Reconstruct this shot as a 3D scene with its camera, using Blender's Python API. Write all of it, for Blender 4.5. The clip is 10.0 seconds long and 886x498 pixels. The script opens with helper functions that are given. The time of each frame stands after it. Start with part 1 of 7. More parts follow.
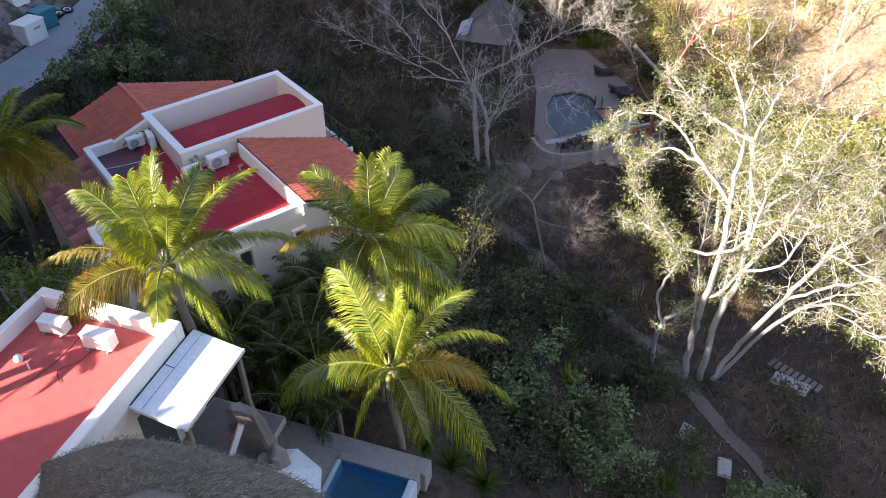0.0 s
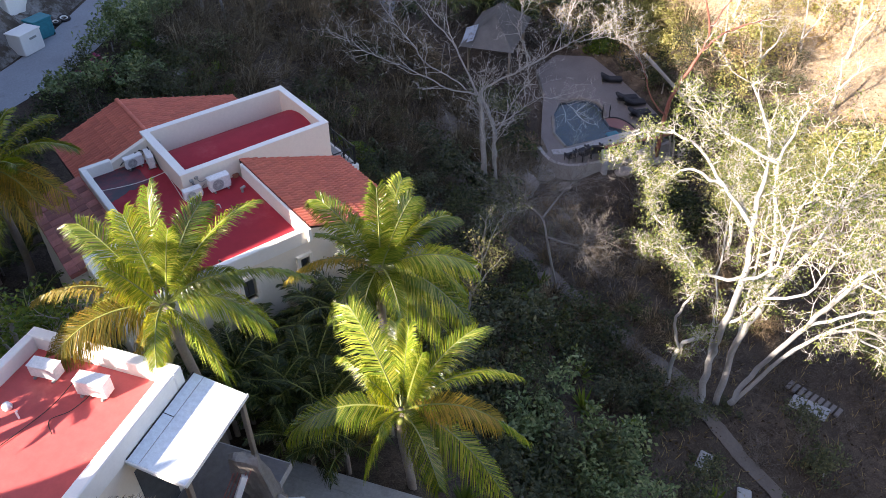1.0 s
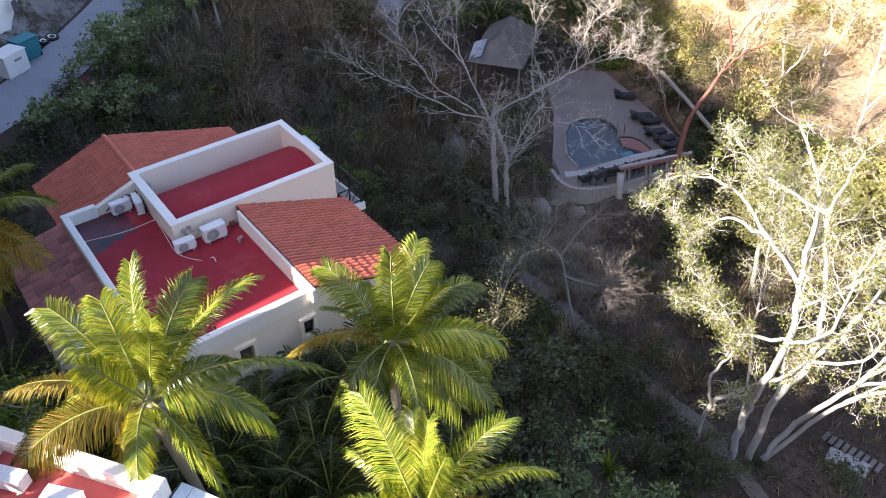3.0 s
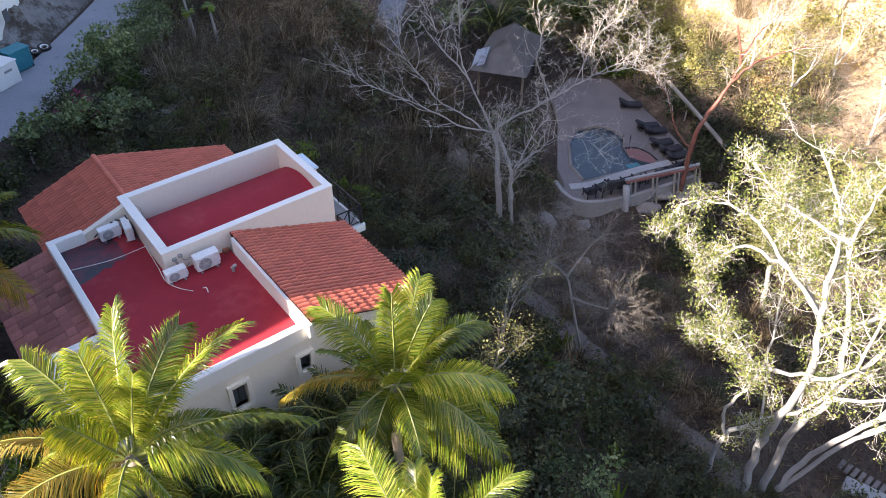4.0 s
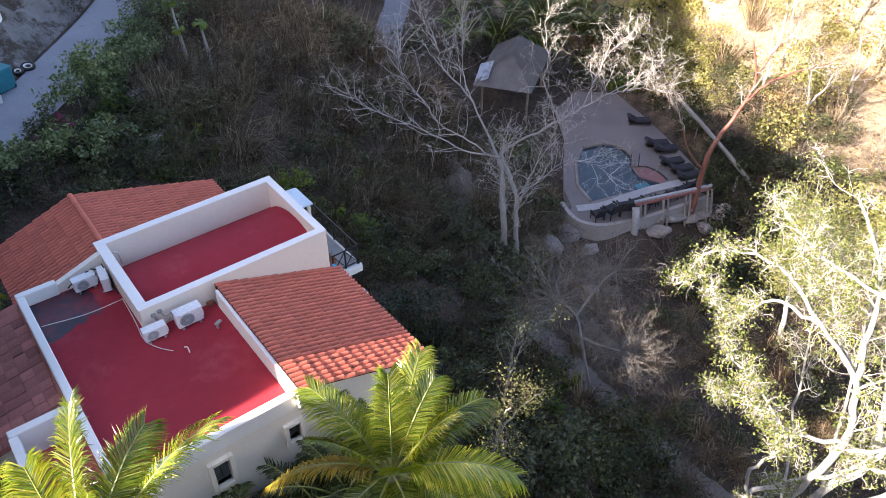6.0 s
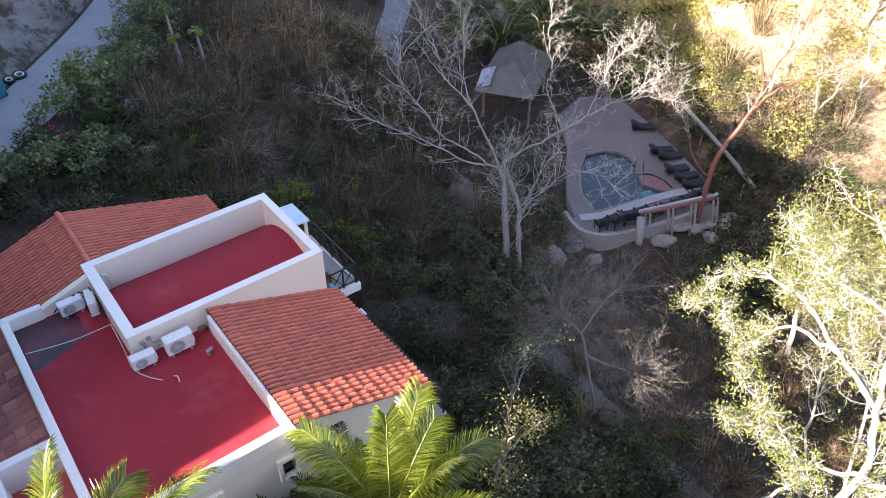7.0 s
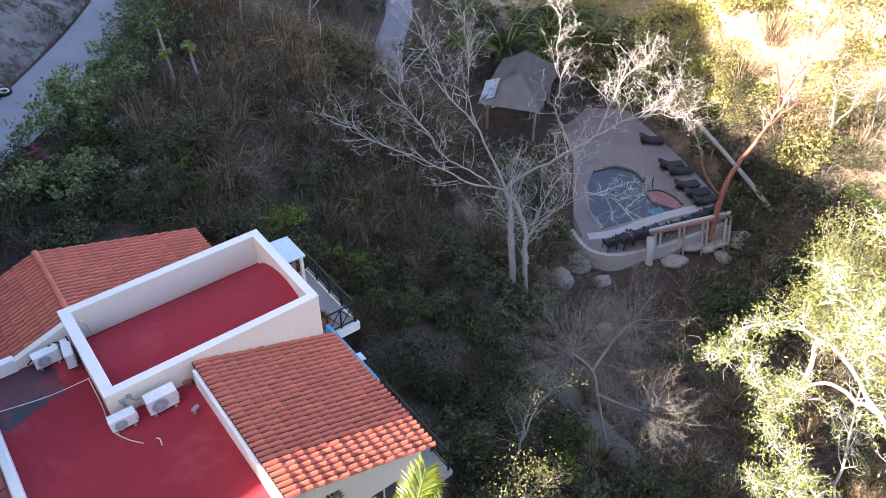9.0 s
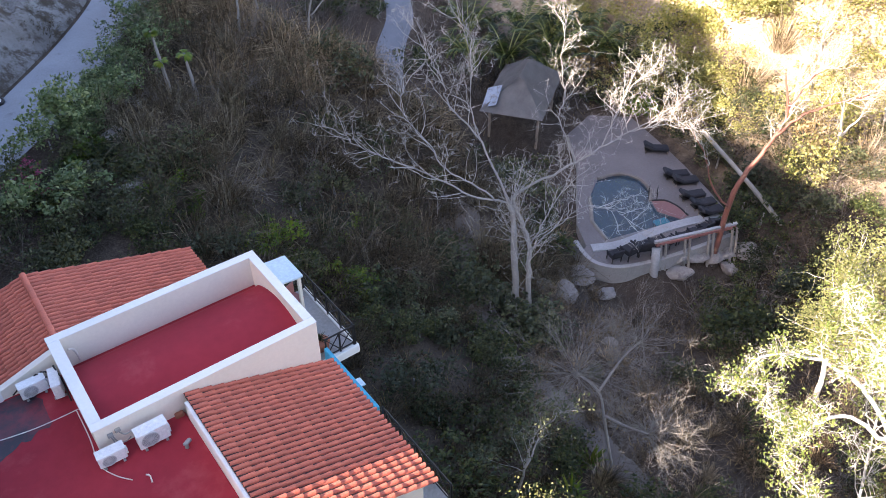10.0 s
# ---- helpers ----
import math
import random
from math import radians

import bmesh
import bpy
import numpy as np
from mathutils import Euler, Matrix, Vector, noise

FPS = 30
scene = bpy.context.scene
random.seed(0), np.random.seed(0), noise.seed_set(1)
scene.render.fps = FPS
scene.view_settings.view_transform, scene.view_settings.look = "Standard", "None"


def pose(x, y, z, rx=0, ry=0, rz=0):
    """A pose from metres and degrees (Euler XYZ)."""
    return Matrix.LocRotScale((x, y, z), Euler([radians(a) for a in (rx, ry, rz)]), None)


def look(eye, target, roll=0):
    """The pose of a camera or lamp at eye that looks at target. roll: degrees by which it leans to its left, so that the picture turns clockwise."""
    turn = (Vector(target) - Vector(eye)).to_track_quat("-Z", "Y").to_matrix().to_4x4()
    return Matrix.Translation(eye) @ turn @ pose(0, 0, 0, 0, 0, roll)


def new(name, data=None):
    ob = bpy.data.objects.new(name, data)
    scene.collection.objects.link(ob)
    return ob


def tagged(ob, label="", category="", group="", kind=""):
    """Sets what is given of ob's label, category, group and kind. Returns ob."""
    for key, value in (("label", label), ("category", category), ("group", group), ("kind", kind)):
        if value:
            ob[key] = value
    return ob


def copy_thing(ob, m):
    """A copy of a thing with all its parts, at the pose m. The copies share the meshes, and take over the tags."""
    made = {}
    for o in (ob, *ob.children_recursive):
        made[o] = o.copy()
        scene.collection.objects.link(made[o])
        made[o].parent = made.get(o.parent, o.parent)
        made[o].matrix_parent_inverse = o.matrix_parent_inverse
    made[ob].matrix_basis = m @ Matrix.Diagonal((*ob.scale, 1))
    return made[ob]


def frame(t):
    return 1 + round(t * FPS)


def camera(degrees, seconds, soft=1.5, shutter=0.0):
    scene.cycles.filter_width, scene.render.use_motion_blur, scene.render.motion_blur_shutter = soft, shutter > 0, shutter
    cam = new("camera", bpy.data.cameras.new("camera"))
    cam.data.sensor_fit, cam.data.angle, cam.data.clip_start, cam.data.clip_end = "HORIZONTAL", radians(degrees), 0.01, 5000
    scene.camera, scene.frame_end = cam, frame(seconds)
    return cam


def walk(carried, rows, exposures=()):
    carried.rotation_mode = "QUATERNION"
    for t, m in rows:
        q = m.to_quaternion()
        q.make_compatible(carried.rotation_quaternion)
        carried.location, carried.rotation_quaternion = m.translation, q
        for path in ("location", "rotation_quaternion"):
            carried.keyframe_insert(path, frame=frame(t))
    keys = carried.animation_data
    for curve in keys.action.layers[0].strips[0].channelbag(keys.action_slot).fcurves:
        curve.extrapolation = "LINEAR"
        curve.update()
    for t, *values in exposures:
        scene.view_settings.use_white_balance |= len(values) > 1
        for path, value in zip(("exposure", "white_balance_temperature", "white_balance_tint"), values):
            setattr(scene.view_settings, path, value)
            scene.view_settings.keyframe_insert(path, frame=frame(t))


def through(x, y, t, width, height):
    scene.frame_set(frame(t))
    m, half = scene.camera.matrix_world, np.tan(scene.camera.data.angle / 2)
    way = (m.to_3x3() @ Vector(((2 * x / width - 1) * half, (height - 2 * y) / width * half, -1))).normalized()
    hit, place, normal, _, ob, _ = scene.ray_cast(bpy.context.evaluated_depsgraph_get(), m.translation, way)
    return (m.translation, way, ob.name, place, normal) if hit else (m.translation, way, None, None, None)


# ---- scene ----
cam = camera(59.65, 10.0, 0.8)
# seconds, place, pitch, yaw, roll
PATH = [
    (0, -7.522, -26.041, 23.886, -39.33, -37.76, -0.22),
    (0.5, -7.186, -25.278, 23.883, -39.35, -37.78, -0.22),
    (1, -6.893, -24.561, 23.887, -39.40, -37.79, -0.16),
    (1.5, -6.555, -23.823, 23.853, -39.40, -37.84, -0.08),
    (2, -6.174, -23.101, 23.811, -39.40, -37.86, -0.06),
    (2.5, -5.801, -22.359, 23.786, -39.42, -37.90, -0.01),
    (4, -4.519, -20.378, 23.754, -39.45, -37.82, 0.07),
    (4.5, -4.099, -19.808, 23.761, -39.48, -37.81, 0.11),
    (5, -3.702, -19.291, 23.782, -39.50, -37.73, 0.05),
    (5.5, -3.310, -18.764, 23.770, -39.50, -37.72, 0.09),
    (7, -2.219, -17.322, 23.703, -39.58, -37.62, 0.07),
    (7.5, -1.865, -16.834, 23.688, -39.64, -37.64, 0.10),
    (8, -1.534, -16.407, 23.664, -39.60, -37.62, 0.10),
    (8.5, -1.262, -15.975, 23.624, -39.62, -37.57, 0.05),
    (9, -0.970, -15.467, 23.630, -39.68, -37.57, 0.13),
    (9.5, -0.651, -15.046, 23.595, -39.71, -37.61, 0.21),
    (10, -0.357, -14.555, 23.606, -39.65, -37.54, 0.16),
]
walk(cam, [(t, pose(x, y, z, 90 + pitch, 0, yaw) @ pose(0, 0, 0, 0, 0, roll)) for t, x, y, z, pitch, yaw, roll in PATH],
     [(0, 2.15, 6350, 17), (2.5, 2.27, 6350, 17), (4.5, 2.4, 6350, 17), (7, 2.58, 6350, 17), (10, 2.82, 6350, 17)])


# ---------------------------------------------------------------- light
SUN_AZ, SUN_EL = radians(-89.0), radians(29.0)   # clockwise from +y: the sun stands low beyond -x
world = bpy.data.worlds.new("sky")
scene.world = world
world.use_nodes = True
wn = world.node_tree
sky = wn.nodes.new("ShaderNodeTexSky")
sky.sky_type, sky.sun_disc = "NISHITA", False
sky.sun_elevation, sky.sun_rotation = SUN_EL, SUN_AZ
sky.altitude, sky.air_density, sky.dust_density, sky.ozone_density = 50, 1.0, 2.0, 1.0
bg = wn.nodes["Background"]
bg.inputs["Strength"].default_value = 0.079
haze = wn.nodes.new("ShaderNodeMix")   # warm evening haze over the blue
haze.data_type, haze.blend_type = "RGBA", "MULTIPLY"
haze.inputs[0].default_value = 1.0
haze.inputs[7].default_value = (1.05, 1.0, 1.0, 1.0)
wn.links.new(sky.outputs[0], haze.inputs[6])
wn.links.new(haze.outputs[2], bg.inputs["Color"])
sun_data = bpy.data.lights.new("sun", "SUN")
sun_data.energy, sun_data.angle, sun_data.color = 4.6, radians(0.6), (1.0, 0.87, 0.70)
sun = new("sun", sun_data)
sun.matrix_world = look((0, 0, 60), (-math.sin(SUN_AZ), -math.cos(SUN_AZ), 60 - math.tan(SUN_EL)))


# ---------------------------------------------------------------- materials
def nodes_of(name):
    m = bpy.data.materials.new(name)
    m.use_nodes = True
    return m, m.node_tree.nodes, m.node_tree.links, m.node_tree.nodes["Principled BSDF"]


def noise_node(N, L, coord, scale, detail=4.0, rough=0.55):
    n = N.new("ShaderNodeTexNoise")
    n.inputs["Scale"].default_value, n.inputs["Detail"].default_value, n.inputs["Roughness"].default_value = scale, detail, rough
    L.new(coord, n.inputs["Vector"])
    return n.outputs["Fac"]


def ramp_node(N, L, fac, stops):
    r = N.new("ShaderNodeValToRGB")
    el = r.color_ramp.elements
    while len(el) < len(stops):
        el.new(0.5)
    for e, (p, c) in zip(el, stops):
        e.position, e.color = p, (*c, 1)
    L.new(fac, r.inputs["Fac"])
    return r.outputs["Color"]


def mix_node(N, L, fac, a, b, kind="MIX"):
    m = N.new("ShaderNodeMix")
    m.data_type, m.blend_type = "RGBA", kind
    for sock, v in ((m.inputs[0], fac), (m.inputs[6], a), (m.inputs[7], b)):
        if isinstance(v, (int, float)):
            sock.default_value = v
        elif isinstance(v, tuple):
            sock.default_value = (*v, 1)
        else:
            L.new(v, sock)
    return m.outputs[2]


def surface(name, base, dark, rough=0.8, big=0.6, small=14.0, bump=0.3, bump_scale=30.0, metal=0.0, random_object=0.0, stain=None, stain_at=(0.55, 0.72), stain_scale=0.9, dist=0.02, speckle=0.35):
    """A painted, mineral or bark surface: broad and fine variation, stains and fine relief."""
    m, N, L, p = nodes_of(name)
    co = N.new("ShaderNodeTexCoord").outputs["Object"]
    a = noise_node(N, L, co, big, 5)
    b = noise_node(N, L, co, small, 6, 0.65)
    col = mix_node(N, L, ramp_node(N, L, a, ((0.3, (0, 0, 0)), (0.7, (1, 1, 1)))), dark, base)
    col = mix_node(N, L, speckle, col, ramp_node(N, L, b, ((0.3, tuple(c * 0.55 for c in base)), (0.7, tuple(min(1, c * 1.25) for c in base)))))
    if stain:
        s = noise_node(N, L, co, stain_scale, 7, 0.7)
        col = mix_node(N, L, ramp_node(N, L, s, ((stain_at[0], (0, 0, 0)), (stain_at[1], (1, 1, 1)))), col, stain)
    if random_object:
        oi = N.new("ShaderNodeObjectInfo").outputs["Random"]
        v = ramp_node(N, L, oi, ((0.0, (1 - random_object,) * 3), (1.0, (1 + random_object * 0.5,) * 3)))
        col = mix_node(N, L, 1.0, col, v, "MULTIPLY")
    L.new(col, p.inputs["Base Color"])
    p.inputs["Roughness"].default_value, p.inputs["Metallic"].default_value = rough, metal
    bn = N.new("ShaderNodeBump")
    bn.inputs["Strength"].default_value, bn.inputs["Distance"].default_value = bump, dist
    L.new(noise_node(N, L, co, bump_scale, 5, 0.6), bn.inputs["Height"])
    L.new(bn.outputs[0], p.inputs["Normal"])
    return m


def leafy(name, stops, see_through=0.35, rough=0.5, gloss=0.35, through=(1.35, 1.2, 0.4)):
    """Leaves: colour by island, light shining through."""
    m, N, L, p = nodes_of(name)
    g = N.new("ShaderNodeNewGeometry").outputs["Random Per Island"]
    col = ramp_node(N, L, g, stops)
    oi = N.new("ShaderNodeObjectInfo").outputs["Random"]
    col = mix_node(N, L, 1.0, col, ramp_node(N, L, oi, ((0.0, (0.55, 0.58, 0.55)), (1.0, (1.45, 1.35, 1.15)))), "MULTIPLY")
    L.new(col, p.inputs["Base Color"])
    p.inputs["Roughness"].default_value = rough
    p.inputs["Specular IOR Level"].default_value = gloss
    t = N.new("ShaderNodeBsdfTranslucent")
    L.new(mix_node(N, L, 1.0, col, through, "MULTIPLY"), t.inputs["Color"])
    s = N.new("ShaderNodeMixShader")
    s.inputs[0].default_value = see_through
    L.new(p.outputs[0], s.inputs[1])
    L.new(t.outputs[0], s.inputs[2])
    L.new(s.outputs[0], N["Material Output"].inputs["Surface"])
    return m


def plain(name, color, rough=0.5, metal=0.0):
    m, N, L, p = nodes_of(name)
    co = N.new("ShaderNodeTexCoord").outputs["Object"]
    v = noise_node(N, L, co, 6.0, 6, 0.65)
    L.new(ramp_node(N, L, v, ((0.3, tuple(c * 0.8 for c in color)), (0.7, tuple(min(1, c * 1.08) for c in color)))), p.inputs["Base Color"])
    p.inputs["Roughness"].default_value, p.inputs["Metallic"].default_value = rough, metal
    return m


STUCCO = surface("stucco", (0.80, 0.735, 0.635), (0.76, 0.69, 0.59), 0.85, 0.5, 9, 0.15, 60, stain=(0.62, 0.56, 0.48), stain_at=(0.66, 0.95), speckle=0.1)
WHITE_TRIM = surface("white_trim", (0.83, 0.81, 0.77), (0.78, 0.76, 0.72), 0.8, 0.8, 10, 0.12, 60, stain=(0.6, 0.57, 0.52), stain_at=(0.68, 0.9), stain_scale=1.6, speckle=0.1)
RED_ROOF = surface("red_roof", (0.35, 0.032, 0.045), (0.265, 0.024, 0.035), 0.8, 0.35, 2.5, 0.15, 40, stain=(0.40, 0.075, 0.080), stain_at=(0.56, 0.78), stain_scale=0.45, speckle=0.2)
RED_ROOF.node_tree.nodes["Principled BSDF"].inputs["Specular IOR Level"].default_value = 0.2
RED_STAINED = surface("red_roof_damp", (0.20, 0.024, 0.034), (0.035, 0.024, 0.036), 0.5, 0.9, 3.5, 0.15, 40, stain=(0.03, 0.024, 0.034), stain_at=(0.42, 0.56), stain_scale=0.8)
# lighter copy of the roof red, with the sunlit tone put into the colour
RED_SUNNY = surface("red_roof_sunlit", (0.52, 0.095, 0.09), (0.46, 0.075, 0.072), 0.7, 0.5, 3, 0.15, 40, stain=(0.56, 0.15, 0.12), stain_at=(0.6, 0.8), stain_scale=0.6)
TILE = surface("clay_tile", (0.60, 0.172, 0.110), (0.47, 0.126, 0.082), 0.8, 2.2, 18, 0.3, 40, random_object=0.16, stain=(0.085, 0.050, 0.046), stain_at=(0.59, 0.68), stain_scale=1.6)
# near-black slab colour that paints the shade between the tile columns
TILE_GAP_SHADE = surface("tile_gap_shade", (0.055, 0.026, 0.022), (0.03, 0.016, 0.014), 0.95, 1.5, 12, 0.3, 40)
THATCH_DIM = surface("old_pavilion_thatch", (0.170, 0.157, 0.145), (0.102, 0.093, 0.085), 1.0, 1.2, 18, 0.7, 28, dist=0.06)
TILE_OLD = surface("weathered_clay_tile", (0.40, 0.15, 0.12), (0.27, 0.11, 0.10), 0.85, 1.5, 12, 0.3, 40, random_object=0.45, stain=(0.12, 0.08, 0.08), stain_at=(0.6, 0.75), stain_scale=1.2)
PLASTIC = surface("ac_casing", (0.80, 0.81, 0.80), (0.72, 0.73, 0.73), 0.45, 1.5, 14, 0.03, 50)
DARK_GRILLE = surface("fan_grille", (0.30, 0.31, 0.32), (0.24, 0.25, 0.26), 0.6, 3, 60, 0.2, 80)
GRILLE = plain("pale_grille_wire", (0.5, 0.51, 0.52), 0.5)
DARK_METAL = plain("dark_metal", (0.03, 0.026, 0.024), 0.5, 0.4)
PIPE = plain("grey_pipe", (0.30, 0.30, 0.29), 0.6)
CABLE = plain("white_cable", (0.68, 0.64, 0.58), 0.6)
GLASS = plain("window_glass", (0.10, 0.105, 0.11), 0.12)
PALE_BLUE = surface("pale_blue_sheet", (0.62, 0.72, 0.78), (0.55, 0.66, 0.73), 0.5, 1.0, 9, 0.05, 30)
WORN_SHEET = surface("worn_blue_grey_sheet", (0.34, 0.38, 0.44), (0.22, 0.25, 0.30), 0.7, 1.2, 9, 0.1, 30, stain=(0.13, 0.12, 0.115), stain_at=(0.52, 0.62), stain_scale=2.5)
WHITE_SHEET = surface("white_sheet", (0.70, 0.76, 0.80), (0.62, 0.69, 0.74), 0.5, 0.8, 9, 0.05, 30)
CYAN_PAINT = plain("cyan_paint", (0.06, 0.42, 0.62), 0.5)
CONCRETE = surface("concrete", (0.36, 0.34, 0.32), (0.28, 0.265, 0.25), 0.9, 0.6, 10, 0.3, 30, stain=(0.2, 0.18, 0.165), stain_at=(0.55, 0.75))
DECK = surface("deck_paving", (0.188, 0.165, 0.158), (0.120, 0.106, 0.101), 0.9, 0.5, 8, 0.3, 30, stain=(0.180, 0.150, 0.143), stain_at=(0.58, 0.78))
ASPHALT = surface("road_paving", (0.29, 0.305, 0.33), (0.22, 0.23, 0.25), 0.85, 0.4, 12, 0.35, 40, stain=(0.17, 0.17, 0.18), stain_at=(0.6, 0.75))
LANE = surface("far_lane_paving", (0.165, 0.175, 0.195), (0.125, 0.13, 0.145), 0.85, 0.4, 12, 0.35, 40)
PATHMAT = surface("earth_path", (0.15, 0.125, 0.108), (0.095, 0.078, 0.066), 0.95, 0.7, 9, 0.5, 25, stain=(0.13, 0.105, 0.085), stain_at=(0.55, 0.75), dist=0.04)
ROCK = surface("rock", (0.33, 0.30, 0.275), (0.20, 0.18, 0.165), 0.95, 1.0, 6, 0.8, 9, stain=(0.13, 0.11, 0.1), dist=0.08)
STONE = surface("fieldstone", (0.30, 0.26, 0.225), (0.2, 0.175, 0.15), 0.9, 2.0, 9, 0.6, 16, random_object=0.35, dist=0.05)
BARK_PALE = surface("pale_bark", (0.46, 0.435, 0.40), (0.31, 0.285, 0.255), 0.85, 1.3, 12, 0.4, 22, stain=(0.24, 0.21, 0.18), stain_at=(0.6, 0.8))
# pale bark darkened and greyed: the shade on the stems is in the colour
BARK_SHADED = surface("shaded_stem_bark", (0.36, 0.355, 0.35), (0.25, 0.245, 0.24), 0.85, 1.3, 12, 0.4, 22, stain=(0.17, 0.155, 0.14), stain_at=(0.6, 0.8))
BARK_WHITE = surface("whitish_bark", (0.50, 0.47, 0.43), (0.36, 0.335, 0.305), 0.85, 1.3, 12, 0.3, 22, stain=(0.3, 0.27, 0.24), stain_at=(0.62, 0.8))
BARK_GREY = surface("grey_bark", (0.31, 0.295, 0.275), (0.20, 0.185, 0.17), 0.9, 1.2, 12, 0.4, 22)
BARK_RED = surface("red_peeling_bark", (0.24, 0.09, 0.06), (0.15, 0.065, 0.05), 0.6, 1.6, 9, 0.4, 18, stain=(0.45, 0.30, 0.2), stain_at=(0.58, 0.75))
BARK_PALM = surface("palm_bark", (0.30, 0.255, 0.21), (0.2, 0.165, 0.135), 0.95, 2.0, 12, 0.6, 12, dist=0.05)
TWIG = surface("dry_twigs", (0.124, 0.099, 0.078), (0.071, 0.056, 0.045), 0.95, 0.8, 6, 0.1, 20, random_object=0.35)
TWIG_GREY = surface("ashen_twigs", (0.203, 0.176, 0.151), (0.130, 0.111, 0.095), 0.95, 0.8, 6, 0.1, 20, random_object=0.35)
TWIG_PALE = surface("pale_twigs", (0.22, 0.20, 0.18), (0.14, 0.125, 0.11), 0.95, 0.8, 6, 0.1, 20)
THATCH = surface("grey_thatch", (0.24, 0.215, 0.185), (0.15, 0.135, 0.115), 1.0, 1.6, 18, 0.9, 22, dist=0.08)
WOOD = surface("weathered_wood", (0.30, 0.24, 0.18), (0.2, 0.155, 0.115), 0.85, 1.5, 14, 0.4, 25)
WOOD_RED = surface("red_painted_wood", (0.36, 0.15, 0.13), (0.27, 0.105, 0.095), 0.7, 1.2, 10, 0.2, 25)
CUSHION = surface("dark_cushion", (0.028, 0.028, 0.034), (0.016, 0.016, 0.02), 0.9, 2.0, 14, 0.3, 25)
CANVAS = surface("white_canvas", (0.74, 0.78, 0.80), (0.64, 0.69, 0.72), 0.85, 1.5, 16, 0.15, 40)
TERRACOTTA = plain("terracotta", (0.30, 0.11, 0.065), 0.85)
POOL_PINK = surface("pink_pool_rim", (0.235, 0.115, 0.108), (0.18, 0.09, 0.086), 0.8, 0.8, 10, 0.2, 25)
POOL_TILE = surface("blue_pool_lining", (0.012, 0.30, 0.72), (0.010, 0.24, 0.62), 0.4, 1.0, 8, 0.1, 25)
POOL_DARK = surface("slate_pool_lining", (0.05, 0.075, 0.10), (0.035, 0.055, 0.08), 0.5, 0.5, 5, 0.2, 20)
HILL = surface("scrubby_hill", (0.10, 0.09, 0.05), (0.05, 0.045, 0.03), 1.0, 0.3, 3, 0.6, 4, dist=0.1)
TURQUOISE = plain("turquoise_step", (0.02, 0.36, 0.36), 0.5)
TEAL = plain("teal_plastic", (0.03, 0.22, 0.27), 0.5)

THATCH_STRAW = leafy("thatch_straws", ((0.0, (0.13, 0.118, 0.10)), (0.5, (0.235, 0.215, 0.185)), (1.0, (0.38, 0.35, 0.305))), 0.05, 0.95, 0.1)
PALM_LEAF = leafy("coconut_leaflets", ((0.0, (0.076, 0.140, 0.015)), (0.5, (0.148, 0.218, 0.028)), (1.0, (0.34, 0.35, 0.075))), 0.38, 0.27, 0.85, (2.5, 2.1, 0.32))
PALM_OLD = leafy("old_coconut_leaflets", ((0.0, (0.11, 0.12, 0.02)), (0.6, (0.24, 0.21, 0.035)), (1.0, (0.40, 0.28, 0.06))), 0.42, 0.4, 0.4, (1.6, 1.3, 0.4))
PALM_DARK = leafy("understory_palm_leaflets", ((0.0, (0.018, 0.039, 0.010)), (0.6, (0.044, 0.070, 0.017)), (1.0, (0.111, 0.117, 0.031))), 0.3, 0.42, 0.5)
RACHIS = plain("palm_rachis", (0.20, 0.22, 0.05), 0.5)
LEAF_TREE = leafy("pale_tree_leaves", ((0.0, (0.065, 0.10, 0.025)), (0.5, (0.135, 0.17, 0.05)), (1.0, (0.25, 0.27, 0.105))), 0.4, through=(1.1, 1.15, 0.7))
LEAF_YELLOW = leafy("yellow_green_leaves", ((0.0, (0.14, 0.16, 0.05)), (0.5, (0.23, 0.24, 0.09)), (1.0, (0.36, 0.34, 0.17))), 0.35)
LEAF_GREEN = leafy("shrub_leaves", ((0.0, (0.019, 0.032, 0.012)), (0.6, (0.049, 0.066, 0.023)), (1.0, (0.109, 0.119, 0.045))), 0.25)
LEAF_GREY = leafy("grey_green_leaves", ((0.0, (0.033, 0.043, 0.024)), (0.6, (0.065, 0.079, 0.043)), (1.0, (0.124, 0.130, 0.078))), 0.25)
LEAF_BRIGHT = leafy("bright_shrub_leaves", ((0.0, (0.05, 0.105, 0.015)), (0.6, (0.10, 0.16, 0.02)), (1.0, (0.16, 0.2, 0.03))), 0.35)
LEAF_DRY = leafy("dry_leaves", ((0.0, (0.029, 0.022, 0.016)), (0.5, (0.055, 0.041, 0.029)), (1.0, (0.117, 0.092, 0.062))), 0.2, 0.8, 0.1)
LEAF_GOLD = leafy("golden_dry_leaves", ((0.0, (0.22, 0.165, 0.095)), (0.5, (0.32, 0.25, 0.145)), (1.0, (0.44, 0.36, 0.23))), 0.3, 0.8, 0.1)
BRUSH_BROWN = leafy("brown_dry_stems", ((0.0, (0.042, 0.032, 0.023)), (0.5, (0.12, 0.092, 0.067)), (1.0, (0.28, 0.22, 0.165))), 0.1, 0.9, 0.1)
BRUSH_TAN = leafy("tan_dry_stems", ((0.0, (0.08, 0.064, 0.048)), (0.5, (0.20, 0.163, 0.125)), (1.0, (0.42, 0.355, 0.28))), 0.1, 0.9, 0.1)
